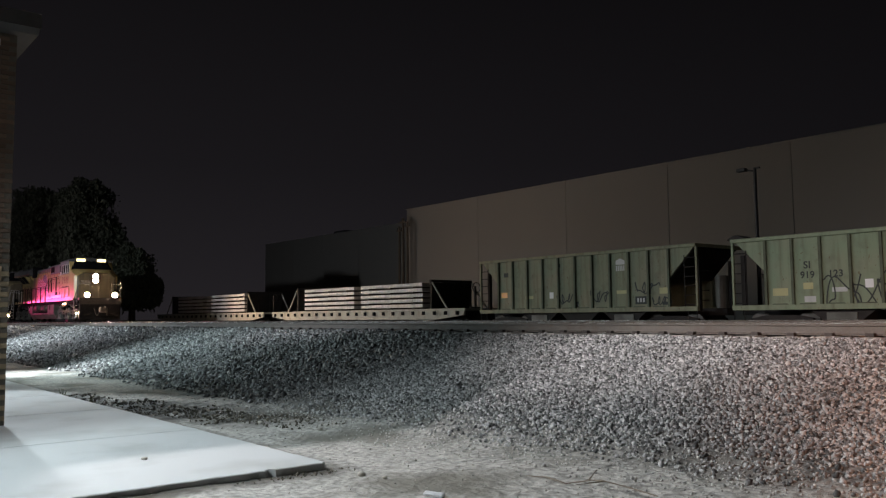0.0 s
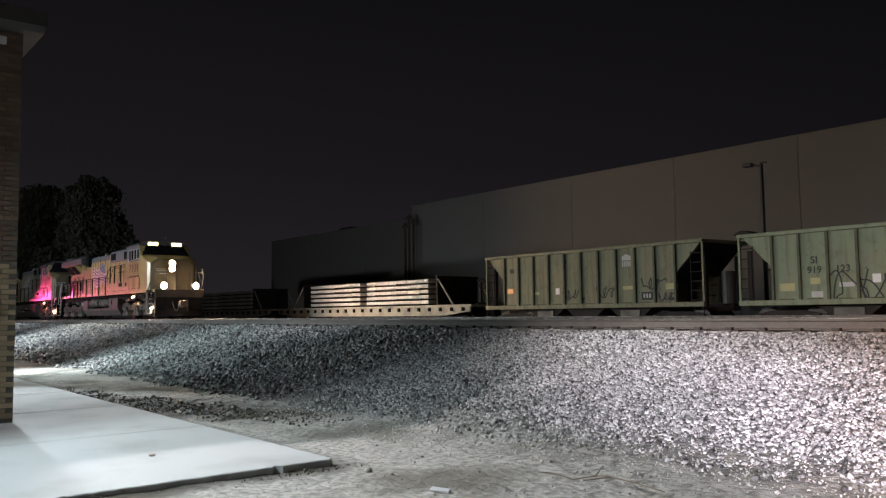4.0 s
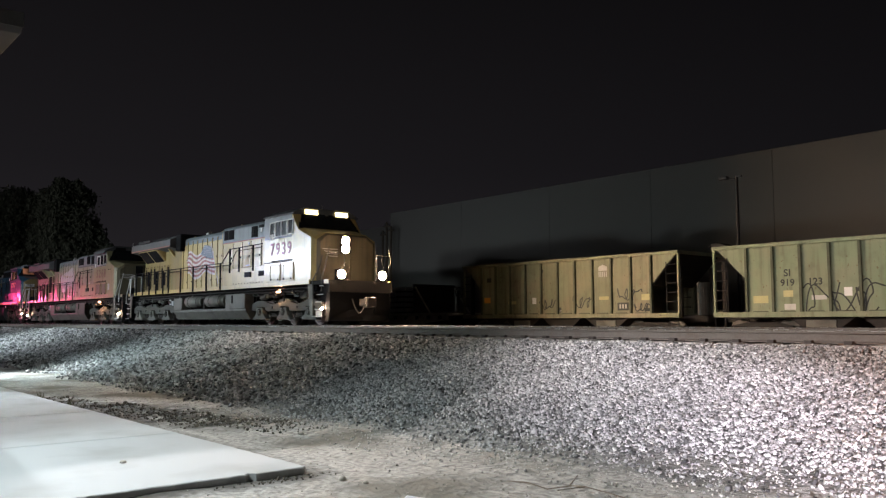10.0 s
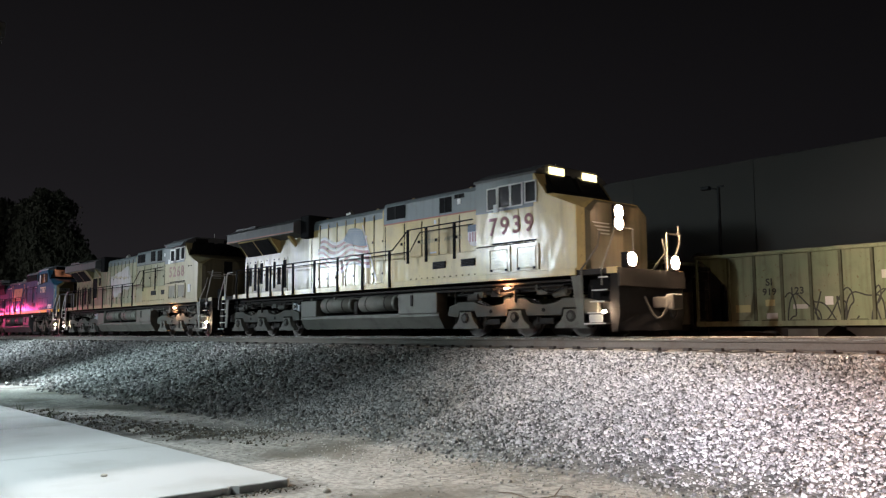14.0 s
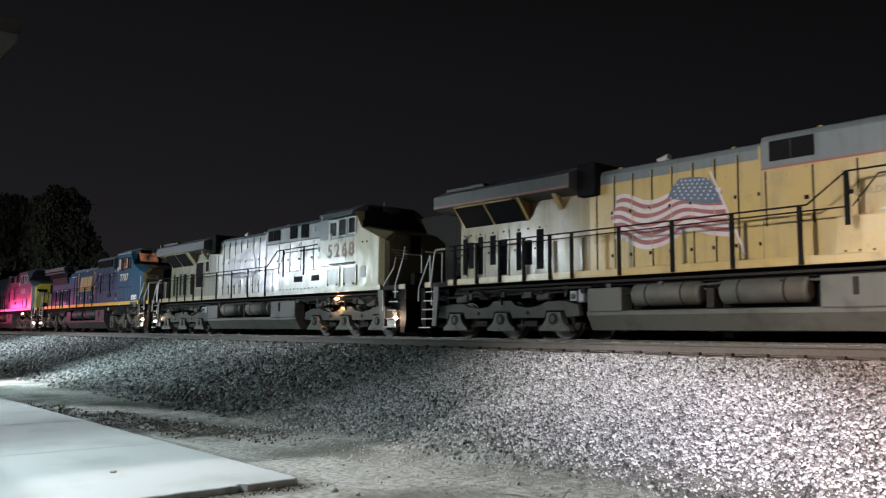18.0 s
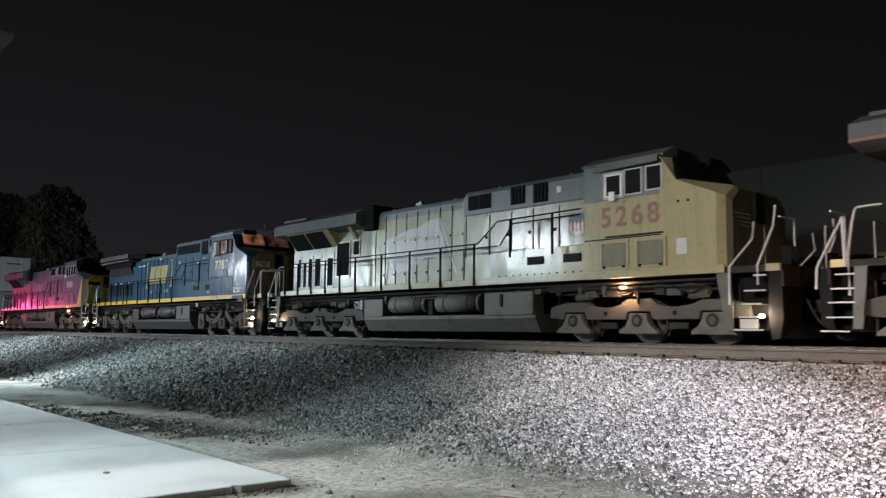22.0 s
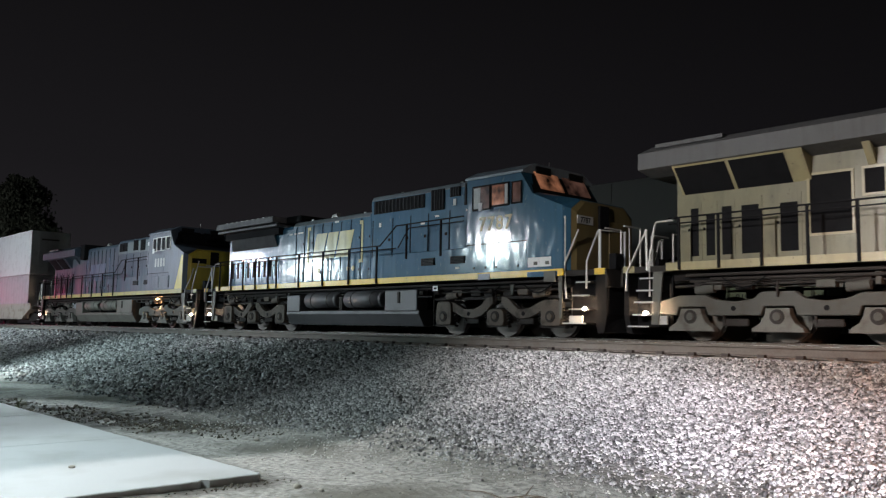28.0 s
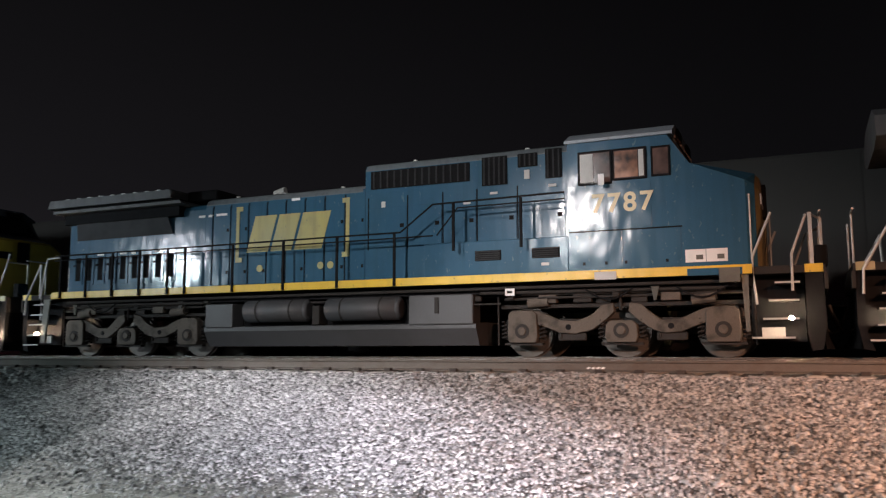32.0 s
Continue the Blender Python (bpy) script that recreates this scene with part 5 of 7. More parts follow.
def handrail(loco, half, post_w, rail_mat, rise=(1.75, 2.55)):
    xs = [-half + 0.35 + 0.95 * i for i in range(5)] + [-4.4 + 1.5 * i for i in range(5)]
    for s in (-1, 1):
        y = s * 1.585
        p = post_w
        post = part("handrail_post", boxes((-p, p, -0.022, 0.022, 1.58, 2.76, 0.006)), rail_mat, loco)
        post.location = (xs[0], y, 0)
        for x in xs[1:]:
            share("handrail_post", post.data, loco, pose(x, y, 0))
        high = [3.05, 4.6] if p < 0.04 else [2.55, 3.45, 4.75]
        tall = part("handrail_post", boxes((-p, p, -0.022, 0.022, 2.30, 3.37, 0.006)), rail_mat, loco)
        tall.location = (high[0], y, 0)
        for x in high[1:]:
            share("handrail_post", tall.data, loco, pose(x, y, 0))
        r = 0.02
        part("handrail", tubes(r, ((-half + 0.1, y, 2.75), (rise[0], y, 2.78)), ((rise[0], y, 2.78), (rise[1], y, 3.36)), ((rise[1], y, 3.36), (5.55, y, 3.40))), rail_mat, loco, "slim walkway handrail")
        part("handrail", tubes(r * 0.8, ((-half + 0.1, y, 2.62), (rise[1], y, 2.66)), ((rise[1] + 0.1, y, 2.66), (rise[1] + 0.6, y, 3.24)), ((rise[1] + 0.6, y, 3.24), (5.55, y, 3.26))), rail_mat, loco)


def lens_disc(x, y, z, r):
    bm = bmesh.new()
    bm.faces.new([bm.verts.new((x, y + r * math.cos(a), z + r * math.sin(a))) for a in (2 * math.pi * i / 20 for i in range(20))])
    return bm


def coupler(loco, x, s):
    bm = boxes((min(x, x + s * 0.55), max(x, x + s * 0.55), -0.14, 0.14, 0.72, 1.0, 0.03))
    box(bm, x + s * 0.55 - 0.12, x + s * 0.55 + 0.12, -0.22, 0.22, 0.66, 1.06, 0.05)
    part("coupler", bm, HOP_DARK, loco, "rusty knuckle coupler")
    for y in (-0.45, 0.5):
        pts = [(x + s * 0.6 * f, y * (1 - 0.6 * f), 1.0 - 0.55 * math.sin(math.pi * f) + 0.02 * f) for f in (i / 9 for i in range(10))]
        part("air_hose", sweep(bmesh.new(), pts, 0.03), BLACK if y > 0 else HOP_DARK, loco)


def locomotive(label, centre, half, body, upper, stripe, style, digits, digit_mat, truck_mat, tank_mat, nose_mat, lit_cab=False, lead=False, post=0.03, rail_mat=None, hood_mat=None, group="coupled locomotives"):
    """A six-axle wide-cab diesel locomotive; x runs forward, z from the rail head."""
    old = style == "old"
    rail_mat = rail_mat or BLACK
    hb = hood_mat or body
    lo = thing("locomotive", pose(centre - 64.0, Y_TRAIN, RAIL), label, "locomotive", group)
    end = half + 1.25
    foot = {1: 9.05, -1: half + 0.1} if old else {1: 9.28, -1: 9.80} if lead else {1: 9.45, -1: 9.62}
    # platform
    part("platform", boxes((-half, half, -1.22, 1.22, 1.36, 1.56), (-end, end, -0.98, 0.98, 1.3, 1.56)), BLACK, lo, "dark platform frame")
    for s in (-1, 1):
        y0, y1 = (-1.56, -1.502) if s < 0 else (1.502, 1.56)
        part("side_sill", boxes((-half, half, y0, y1, 1.57, 1.75, 0.008)), stripe, lo, "painted side sill stripe")
    part("walkway", boxes((-half, half, -1.5, 1.5, 1.562, 1.70), (-end, end, -1.45, 1.45, 1.562, 1.70)), HOP_DARK, lo)
    for s in (-1, 1):
        part("end_plate", boxes((s * end - 0.03, s * end + 0.03, -1.45, 1.45, 1.25, 1.56)), HOP_DARK, lo)
        for y in (-1.46, 1.40):
            part("porch_sill", boxes((min(s * (half + 0.90), s * (end - 0.04)), max(s * (half + 0.90), s * (end - 0.04)), y, y + 0.06, 1.565, 1.72)), stripe, lo, "painted porch sill")
        bm = bmesh.new()
        rows = []
        for z, fx in ((0.16, 0.30), (0.40, 0.16), (0.75, 0.06), (0.95, 0.03)):
            rows.append([bm.verts.new((s * (end - 0.10 + fx * (1 - abs(y) / 1.6)), y, z)) for y in (-1.35, -0.9, -0.35, 0.0, 0.35, 0.9, 1.35)])
        for p, q in zip(rows, rows[1:]):
            for i in range(6):
                bm.faces.new((p[i], p[i + 1], q[i + 1], q[i]))
        bmesh.ops.solidify(bm, geom=bm.faces[:], thickness=0.03)
        part("snow_plow", bm, BLACK, lo, "dark curved snow plow")
        part("pilot", prism([(s * (foot[s] + 0.97), 1.555), (s * (end - 0.04), 1.555), (s * (end - 0.02), 0.60), (s * (end - 0.10), 0.16), (s * (end - 0.28), 0.13), (s * (foot[s] + 0.96), 0.45)], -1.40, 1.40), BLACK, lo, "black end pilot")
        coupler(lo, s * (end + 0.05), s)
        for q in (-1, 1):
            corner_steps(lo, s, q, foot[s], s > 0, old, TANK_GREY, TANK_GREY if lead and s > 0 else CHROME, s > 0 or not lead)
            if old and s > 0:
                for xp, yp in ((half + 1.03, 1.40), (half + 1.21, 0.62)):
                    part("end_stanchion", boxes((xp - 0.035, xp + 0.035, q * yp - 0.02, q * yp + 0.02, 1.70, 2.68, 0.006)), OLD_PLATE, lo, "flat pale end stanchion")
                part("end_rail", tubes(0.02, ((half + 1.03, q * 1.40, 2.66), (half + 1.21, q * 0.62, 2.66))), CHROME, lo)
        for y in (-0.75, 0.75):
            part("end_post", tubes(0.022, ((s * (end - 0.05), y, 1.7), (s * (end - 0.05), y, 2.7)), ((s * (end - 0.05), y, 2.7), (s * (end - 0.05), y * 1.9, 2.7))), TANK_GREY if lead and s > 0 else CHROME, lo)
    # fuel tank with air reservoirs
    tank = part("fuel_tank", loft([(x, [(-1.42, 0.72), (-1.42, 0.62), (-1.2, 0.25), (1.2, 0.25), (1.42, 0.62), (1.42, 0.72), (0.8, 0.76), (-0.8, 0.76)]) for x in ((-3.85, 3.5) if old else (-4.05, 3.85))]), tank_mat, lo, "wide fuel tank")
    for s in (-1, 1):
        y = s * 1.2
        for x0, x1 in ((-2.65, -0.92), (-0.3, 1.55)):
            bm = tube(bmesh.new(), (x0, y, 1.10), (x1, y, 1.10), 0.27, 20)
            tube(bm, (x0 - 0.07, y, 1.10), (x0, y, 1.10), 0.18, 20, 0.27)
            tube(bm, (x1, y, 1.10), (x1 + 0.07, y, 1.10), 0.27, 20, 0.18)
            for f in bm.faces:
                f.smooth = len(f.verts) == 4
            res = part("air_reservoir", bm, tank_mat, tank, "long round air reservoir")
            for k in (0.22, 0.78):
                xb = x0 + k * (x1 - x0)
                part("strap", tube(bmesh.new(), (xb - 0.022, y, 1.10), (xb + 0.022, y, 1.10), 0.277, 20), HOP_DARK, res)
        a, b = (-1.46, -1.0) if s < 0 else (1.0, 1.46)
        part("equipment_box", boxes((1.9, 3.45 if old else 3.80, a, b, 0.70, 1.36, 0.03)), tank_mat, tank)
        part("equipment_box", boxes((-3.8 if old else -4.0, -2.95, a, b, 0.70, 1.30, 0.03)), tank_mat, tank)
        part("fuel_filler", boxes((2.55, 2.65, a - 0.03, a, 0.95, 1.3)), HOP_DARK, tank)
        part("reservoir_valve", boxes((-0.7, -0.5, a + 0.1, b, 0.75, 1.2, 0.02)), HOP_DARK, tank)
    if not old:
        valve = part("brake_valve", boxes((-4.60, -4.36, -1.44, -1.20, 1.00, 1.26, 0.02), (-4.34, -4.16, -1.42, -1.22, 0.95, 1.30, 0.03)), ROOF_PALE, lo, "pale brake valve beside the tank")
        part("valve_cap", tube(bmesh.new(), (-4.48, -1.44, 1.12), (-4.48, -1.50, 1.12), 0.07, 12), TANK_GREY, valve)
    part("tank_backing", boxes((-2.94, 1.88, -0.98, 0.98, 0.74, 1.34)), BLACK, tank)
    axf = (4.52, 6.60, 8.55) if old else (4.95, 6.95, 8.95) if lead else (5.10, 7.08, 9.08)
    axr = (-8.40, -6.50, -4.45) if old else (-9.20, -7.24, -5.25) if lead else (-9.02, -7.06, -5.12)
    truck(lo, axf, truck_mat, old)
    truck(lo, axr, truck_mat, old)
    rolling = wheels(lo, axr + axf)
    for p, q in (((-half + 0.4, -1.35, 1.46), (half - 0.3, -1.35, 1.46)), ((-half + 1.0, -1.40, 1.36), (-3.9, -1.40, 1.34)), ((3.6, -1.40, 1.36), (half - 0.5, -1.40, 1.33))):
        part("underbody_pipe", tubes(0.035, (p, q)), HOP_DARK, lo)
    under_deck_gear(lo, half, int(-centre * 10))
    # long hood
    H = 4.12 if old else 4.42
    T = 4.60 if old else 4.55
    W = 0.95
    z0 = 1.70
    part("engine_hood", loft([(-4.3, hood_ring(W, z0, H)), (0.5, hood_ring(W, z0, H))]), hb, lo, "door-panelled engine hood")
    part("cab_hood", loft([(0.502, hood_ring(W + 0.02, z0, T)), (5.6, hood_ring(W + 0.02, z0, T))]), hb, lo, "taller hood behind the cab")
    rear = REAR_FADED if digits == "5268" else REAR_YELLOW if lead else hb
    part("radiator_hood", loft([(-half - 0.05, hood_ring(W, z0, H - 0.1)), (-4.302, hood_ring(W, z0, H - 0.1))]), rear, lo)
    if not old:
        cap_mat = BAND_GREY if digits else hb
        for s in (-1, 1):
            a, b = sorted((s * (W + 0.021), s * (W + 0.026)))
            part("roof_band", boxes((0.5, 5.58, a, b, 3.80, T - 0.19)), BAND_GREY, lo, "grey upper band")
            part("red_line" if lead else "band_edge", boxes((0.5, 5.58, a, b, 3.755, 3.80)), RED_BAND if lead else upper, lo)
            a, b = sorted((s * (W + 0.001), s * (W + 0.006)))
            part("roof_band", boxes((-4.3, 0.48, a, b, 4.02, H - 0.19)), cap_mat, lo)
        cap = BAND_GREY if digits else hb
        for x0, x1, w, z1 in ((-4.29, 0.49, W + 0.004, H + 0.004), (0.51, 5.59, W + 0.024, T + 0.004)):
            ring = [(-w, z1 - 0.24), (-w, z1 - 0.18), (-w + 0.063, z1 - 0.063), (-w + 0.234, z1), (w - 0.234, z1), (w - 0.063, z1 - 0.063), (w, z1 - 0.18), (w, z1 - 0.24)]
            part("roof_cap", loft([(x0, ring), (x1, ring)]), cap, lo, "rounded roof of the hood")
    else:
        for x0, x1, w, z1 in ((-4.29, 0.49, W + 0.004, H + 0.004), (0.51, 5.59, W + 0.024, T + 0.004)):
            ring = [(-w, z1 - 0.20), (-w, z1 - 0.18), (-w + 0.063, z1 - 0.063), (-w + 0.234, z1), (w - 0.234, z1), (w - 0.063, z1 - 0.063), (w, z1 - 0.18), (w, z1 - 0.20)]
            part("roof_cap", loft([(x0, ring), (x1, ring)]), ROOF_GRIME, lo, "grey sooty roof of the hood")
    # door seams and latches along the hood
    seams = [-4.05 + 0.57 * i for i in range(8)]
    rng = random.Random(int(-centre * 7))
    for x in seams:
        door = part("hood_door", boxes((x + 0.015, x + 0.545, -W - 0.018, -W - 0.001, 1.82, H - (0.30 if old else 0.44), 0.006)), hb, lo)
        skew(door, x + 0.28, -W - 0.01, 3.0, rng, 0.55)
        part("door_seam", boxes((x - 0.015, x + 0.015, -W - 0.010, -W - 0.002, 1.80, H - 0.22)), BLACK, lo)
        part("door_flange", boxes((x - 0.035, x - 0.017, -W - 0.034, -W - 0.002, 1.82, H - 0.26)), hb, lo)
    part("step_flange", boxes((0.44, 0.498, -W - 0.03, -W - 0.002, 1.75, H - 0.12)), body, lo, "pale flange where the hood steps up")
    for i, x in enumerate(seams):
        part("latch", boxes((x + 0.46, x + 0.52, -W - 0.035, -W - 0.018, 2.1, 2.18)), BLACK, lo)
        part("latch", boxes((x + 0.46, x + 0.52, -W - 0.035, -W - 0.018, 3.2, 3.28)), BLACK, lo)
    for x0, x1 in ((0.62, 1.6), (1.66, 2.5), (2.56, 3.35), (3.4, 4.3), (4.36, 5.4)):
        door = part("access_door", boxes((x0, x1, -W - 0.037, -W - 0.021, 2.55, 3.68 if not old else 3.5, 0.006)), hb, lo)
        skew(door, (x0 + x1) / 2, -W - 0.03, 3.0, rng, 0.35)
        part("door_seam", boxes((x0 - 0.045, x0 - 0.015, -W - 0.030, -W - 0.021, 2.5, 3.72 if not old else 3.75)), BLACK, lo)
        part("latch", boxes((x1 - 0.16, x1 - 0.06, -W - 0.05, -W - 0.037, 3.0, 3.09)), BLACK, lo)
    part("side_box", boxes((2.2, 5.55, -1.30, -W - 0.022, 1.71, 2.52, 0.02)), body, lo, "bolted equipment cabinet along the walkway")
    for x in (3.45, 4.75):
        grille(lo, x, x + 0.6, 2.08, 2.30, -1.31, 5, False)
    # vents high on the hood
    if old:
        grille(lo, 0.66, 3.2, 3.95, 4.38, -W - 0.04, 14)
        grille(lo, 3.5, 4.1, 3.80, 4.45, -W - 0.04, 5)
        grille(lo, 4.35, 4.8, 4.15, 4.45, -W - 0.04, 4)
        grille(lo, 4.98, 5.35, 3.85, 4.5, -W - 0.04, 3)
    else:
        grille(lo, 0.70, 1.68, 3.92, 4.36, -W - 0.04, 1)
        if lead:
            grille(lo, 3.42, 3.97, 3.86, 4.34, -W - 0.04, 1)
            grille(lo, 4.12, 4.55, 4.24, 4.36, -W - 0.04, 1)
            for k, word in ((2.90, "BUILDING"), (4.04, "AMERICA")):
                words(word, 0.19, SLOGAN, lo, pose(k, -W - 0.041, 2.97, 90), "slogan", 0.001, "faint olive lettering")
        else:
            grille(lo, 2.5, 3.05, 3.90, 4.42, -W - 0.04, 4)
            grille(lo, 3.38, 3.92, 3.86, 4.40, -W - 0.04, 4)
        part("notice_plate", boxes((4.25, 4.4, -W - 0.045, -W - 0.03, 4.05, 4.22)), WHITE_PAINT, lo)
    # radiator section
    r0, r1 = (-half - 0.75, -4.55) if not old else (-half - 0.55, -5.15)
    if old:
        part("radiator_cap", prism([(r0, 4.15), (r1, 4.15), (r1, 4.38), (r0 + 0.1, 4.38)], -1.38, 1.38, 0.01), LEAD_GREY, lo, "overhanging radiator cap")
        part("radiator_ledge", prism([(r0 + 0.35, 3.97), (r1 + 0.45, 3.97), (r1 + 0.35, 4.05), (r0 + 0.35, 4.05)], -1.45, 1.45), LEAD_GREY, lo)
        part("radiator_core", boxes((r0 + 0.45, r1 + 0.1, -1.15, 1.15, 3.7, 4.148)), BLACK, lo)
        for s in (-1, 1):
            part("radiator_screen", prism([(0, 0), (3.5, 0.02), (3.35, 0.66), (0.1, 0.64)], 0, 0.02), GRILLE, lo, "black slanted radiator screen").matrix_local = pose(-half + 0.25, s * (W + 0.03), 3.24, 0, 0, 0) @ pose(0, 0, 0, 14 * s * -1)
        part("fan_cover", boxes((-5.1, -4.1, -0.8, 0.8, 4.13, 4.40, 0.05)), BLACK, lo)
        for i in range(9):
            part("roof_lifting_lug", boxes((r0 + 0.5 + 0.42 * i, r0 + 0.62 + 0.42 * i, -1.2, -1.12, 4.382, 4.44)), CHROME, lo)
    else:
        part("radiator_wing", loft([(r0, [(-1.5, 3.98), (-1.5, 4.36), (-0.9, 4.62), (0.9, 4.62), (1.5, 4.36), (1.5, 3.98), (0.95, 3.86), (-0.95, 3.86)]), (r1, [(-1.5, 3.98), (-1.5, 4.36), (-0.9, 4.62), (0.9, 4.62), (1.5, 4.36), (1.5, 3.98), (0.95, 3.86), (-0.95, 3.86)])]), upper, lo, "overhanging grey radiator wing")
        part("red_line" if lead else "wing_edge", boxes((r0, r1, -1.508, -1.501, 4.0, 4.05)), RED_BAND if lead else upper, lo)
        part("fan_box", boxes((r1 + 0.002, r1 + 0.62, -1.2, 1.2, 3.75, 4.62, 0.05)), BLACK, lo, "black fan housing")
        for s in (-1, 1):
            tri = [(s * (W + 0.002), 3.36), (s * 1.44, 3.965), (s * (W + 0.002), 3.88)]
            part("radiator_housing", loft([(-half + 0.1, tri), (-half + 2.75, tri)]), body, lo, "slanted housing under the wing")
            for x in (-half + 0.16, -half + 1.46):
                bm = bmesh.new()
                o = 0.012
                vs = [bm.verts.new(v) for v in ((x, s * (W + 0.006), 3.37 - o), (x + 1.22, s * (W + 0.006), 3.37 - o), (x + 1.22, s * 1.43, 3.93 - o), (x, s * 1.43, 3.93 - o))]
                bm.faces.new(vs)
                part("radiator_screen", bm, BLACK, lo, "black slanted radiator screen")
            tri2 = [(s * (W + 0.002), 3.52), (s * 1.30, 3.93), (s * 1.15, 3.93), (s * (W + 0.002), 3.70)]
            part("wing_bracket", loft([(-5.35, tri2), (-5.2, tri2)]), body, lo)
            part("wing_bracket", loft([(-6.75, tri), (-6.45, tri)]), body, lo)
        part("roof_cover", boxes((r0 + 0.3, r0 + 2.0, -1.25, -0.75, 4.50, 4.60, 0.02)), LEAD_GREY, lo, "pale raised roof cover")
    # slotted doors at the rear
    zt, zb = (2.75, 2.10) if old else (3.02, 1.92)
    slots = [(-half + 0.22 + 0.42 * i, 0.20, zt - (0.22 if (not old and i in (1, 4, 6)) else 0), zb) for i in range(9 if old else 8)]
    if digits == "5268":
        slots = [(x, w, h, zb) for x, w, h in ((-9.20, 0.20, 3.02), (-8.82, 0.22, 2.86), (-8.44, 0.24, 3.0), (-7.98, 0.40, 2.98), (-7.12, 0.38, 2.95))]
    elif lead:
        slots = [(-9.26, 0.18, 3.02, 1.92), (-9.00, 0.24, 2.90, 2.10), (-8.58, 0.22, 3.04, 1.90), (-8.07, 0.26, 3.04, 2.16), (-7.62, 0.28, 2.89, 1.84), (-6.98, 0.21, 3.04, 1.94), (-6.65, 0.29, 2.78, 2.08), (-6.20, 0.28, 3.06, 1.94)]
    for k, (x, w, h, low) in enumerate(slots):
        door = part("rear_door", boxes((x - 0.08, x, -W - 0.022, -W - 0.002, zb - 0.12, zt + 0.14), (x + w, x + w + 0.07, -W - 0.022, -W - 0.002, zb - 0.12, zt + 0.14), (x, x + w, -W - 0.022, -W - 0.002, h, zt + 0.14), (x, x + w, -W - 0.022, -W - 0.002, zb - 0.12, low)), rear if not old else body, lo, "framed louvre door")
        part("vent_slot", boxes((x, x + w, -W - 0.010, -W - 0.002, low, h)), BLACK, door)
        part("latch", boxes((x - 0.06, x - 0.02, -W - 0.04, -W - 0.022, 2.5, 2.56)), BLACK, lo)
        if lead:
            part("door_knob", tube(bmesh.new(), (x + 0.5 * w, -W - 0.022, zt + 0.09), (x + 0.5 * w, -W - 0.036, zt + 0.09), 0.03, 8), BLACK, lo)
        if old and k in (2, 4, 5, 7):
            part("notice_plate", boxes((x - 0.02, x + (0.12 if k % 2 else 0.22), -W - 0.03, -W - 0.0225, zt + 0.04, zt + 0.10)), WHITE_PAINT, lo)
    if digits == "5268":
        for x0, x1, za, zb2 in ((-6.49, -5.67, 2.25, 3.45), (-5.42, -5.05, 2.97, 3.46)):
            g = part("access_opening", boxes((x0, x1, -W - 0.012, -W - 0.002, za, zb2)), BLACK, lo, "dark open service door")
            f = 0.05
            part("door_frame", boxes((x0 - f, x0, -W - 0.03, -W - 0.002, za - f, zb2 + f), (x1, x1 + f, -W - 0.03, -W - 0.002, za - f, zb2 + f), (x0, x1, -W - 0.03, -W - 0.002, zb2, zb2 + f), (x0, x1, -W - 0.03, -W - 0.002, za - f, za)), body, g)
    # cab and nose
    f = 0.0 if old else 0.25
    zr = 4.45
    ring = lambda w, z1, zt2, wt: [(-w, 1.70), (-w, z1), (-wt, zt2), (wt, zt2), (w, z1), (w, 1.70)]
    part("cab", loft([(5.602, ring(1.5, zr, 4.68, 1.05)), (7.62 + f, ring(1.5, zr, 4.68, 1.05)), (8.05 + f, ring(1.5, 3.80, 3.86, 1.2)), (9.06 + f, ring(1.5, 3.38, 3.62, 1.0)), (9.22 + f, ring(1.36, 3.30, 3.58, 0.95))]), [body], lo, "wide cab with a tapered nose")
    part("cab_roof", loft([(5.55, [(-1.54, zr - 0.03), (-1.54, zr + 0.03), (-1.06, 4.71), (1.06, 4.71), (1.54, zr + 0.03), (1.54, zr - 0.03)]), (7.75 + f, [(-1.54, zr - 0.03), (-1.54, zr + 0.03), (-1.06, 4.71), (1.06, 4.71), (1.54, zr + 0.03), (1.54, zr - 0.03)])]), upper if not old else ROOF_PALE, lo, "sloped cab roof edge")
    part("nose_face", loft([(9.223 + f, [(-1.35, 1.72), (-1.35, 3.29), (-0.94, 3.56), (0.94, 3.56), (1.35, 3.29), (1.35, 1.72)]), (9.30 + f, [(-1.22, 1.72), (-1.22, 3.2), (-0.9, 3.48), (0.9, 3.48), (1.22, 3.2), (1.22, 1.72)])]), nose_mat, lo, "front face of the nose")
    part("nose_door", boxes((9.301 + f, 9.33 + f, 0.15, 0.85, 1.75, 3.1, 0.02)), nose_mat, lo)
    gl = LIT_GLASS if lit_cab else GLASS
    wf = CHROME if not old else BLACK
    yw = -1.505
    win = ((5.87, 6.50, 3.55, 4.18), (6.58, 7.20, 3.60, 4.18), (7.36, 7.66, 3.62, 4.16)) if old else ((6.12, 6.46, 3.60, 4.18), (6.56, 7.44, 3.62, 4.20), (7.58, 7.95, 3.66, 4.20))
    if digits == "5268":
        win = ((6.28, 6.80, 3.58, 4.18), (6.90, 7.36, 3.62, 4.20), (7.52, 7.92, 3.66, 4.20))
    pane_row(lo, "cab_window", gl, yw, win, wf)
    if old:
        part("lit_pane", boxes((6.60, 7.06, yw - 0.016, yw - 0.0125, 3.62, 4.16)), BRIGHT_CAB, lo, "cab window glowing orange")
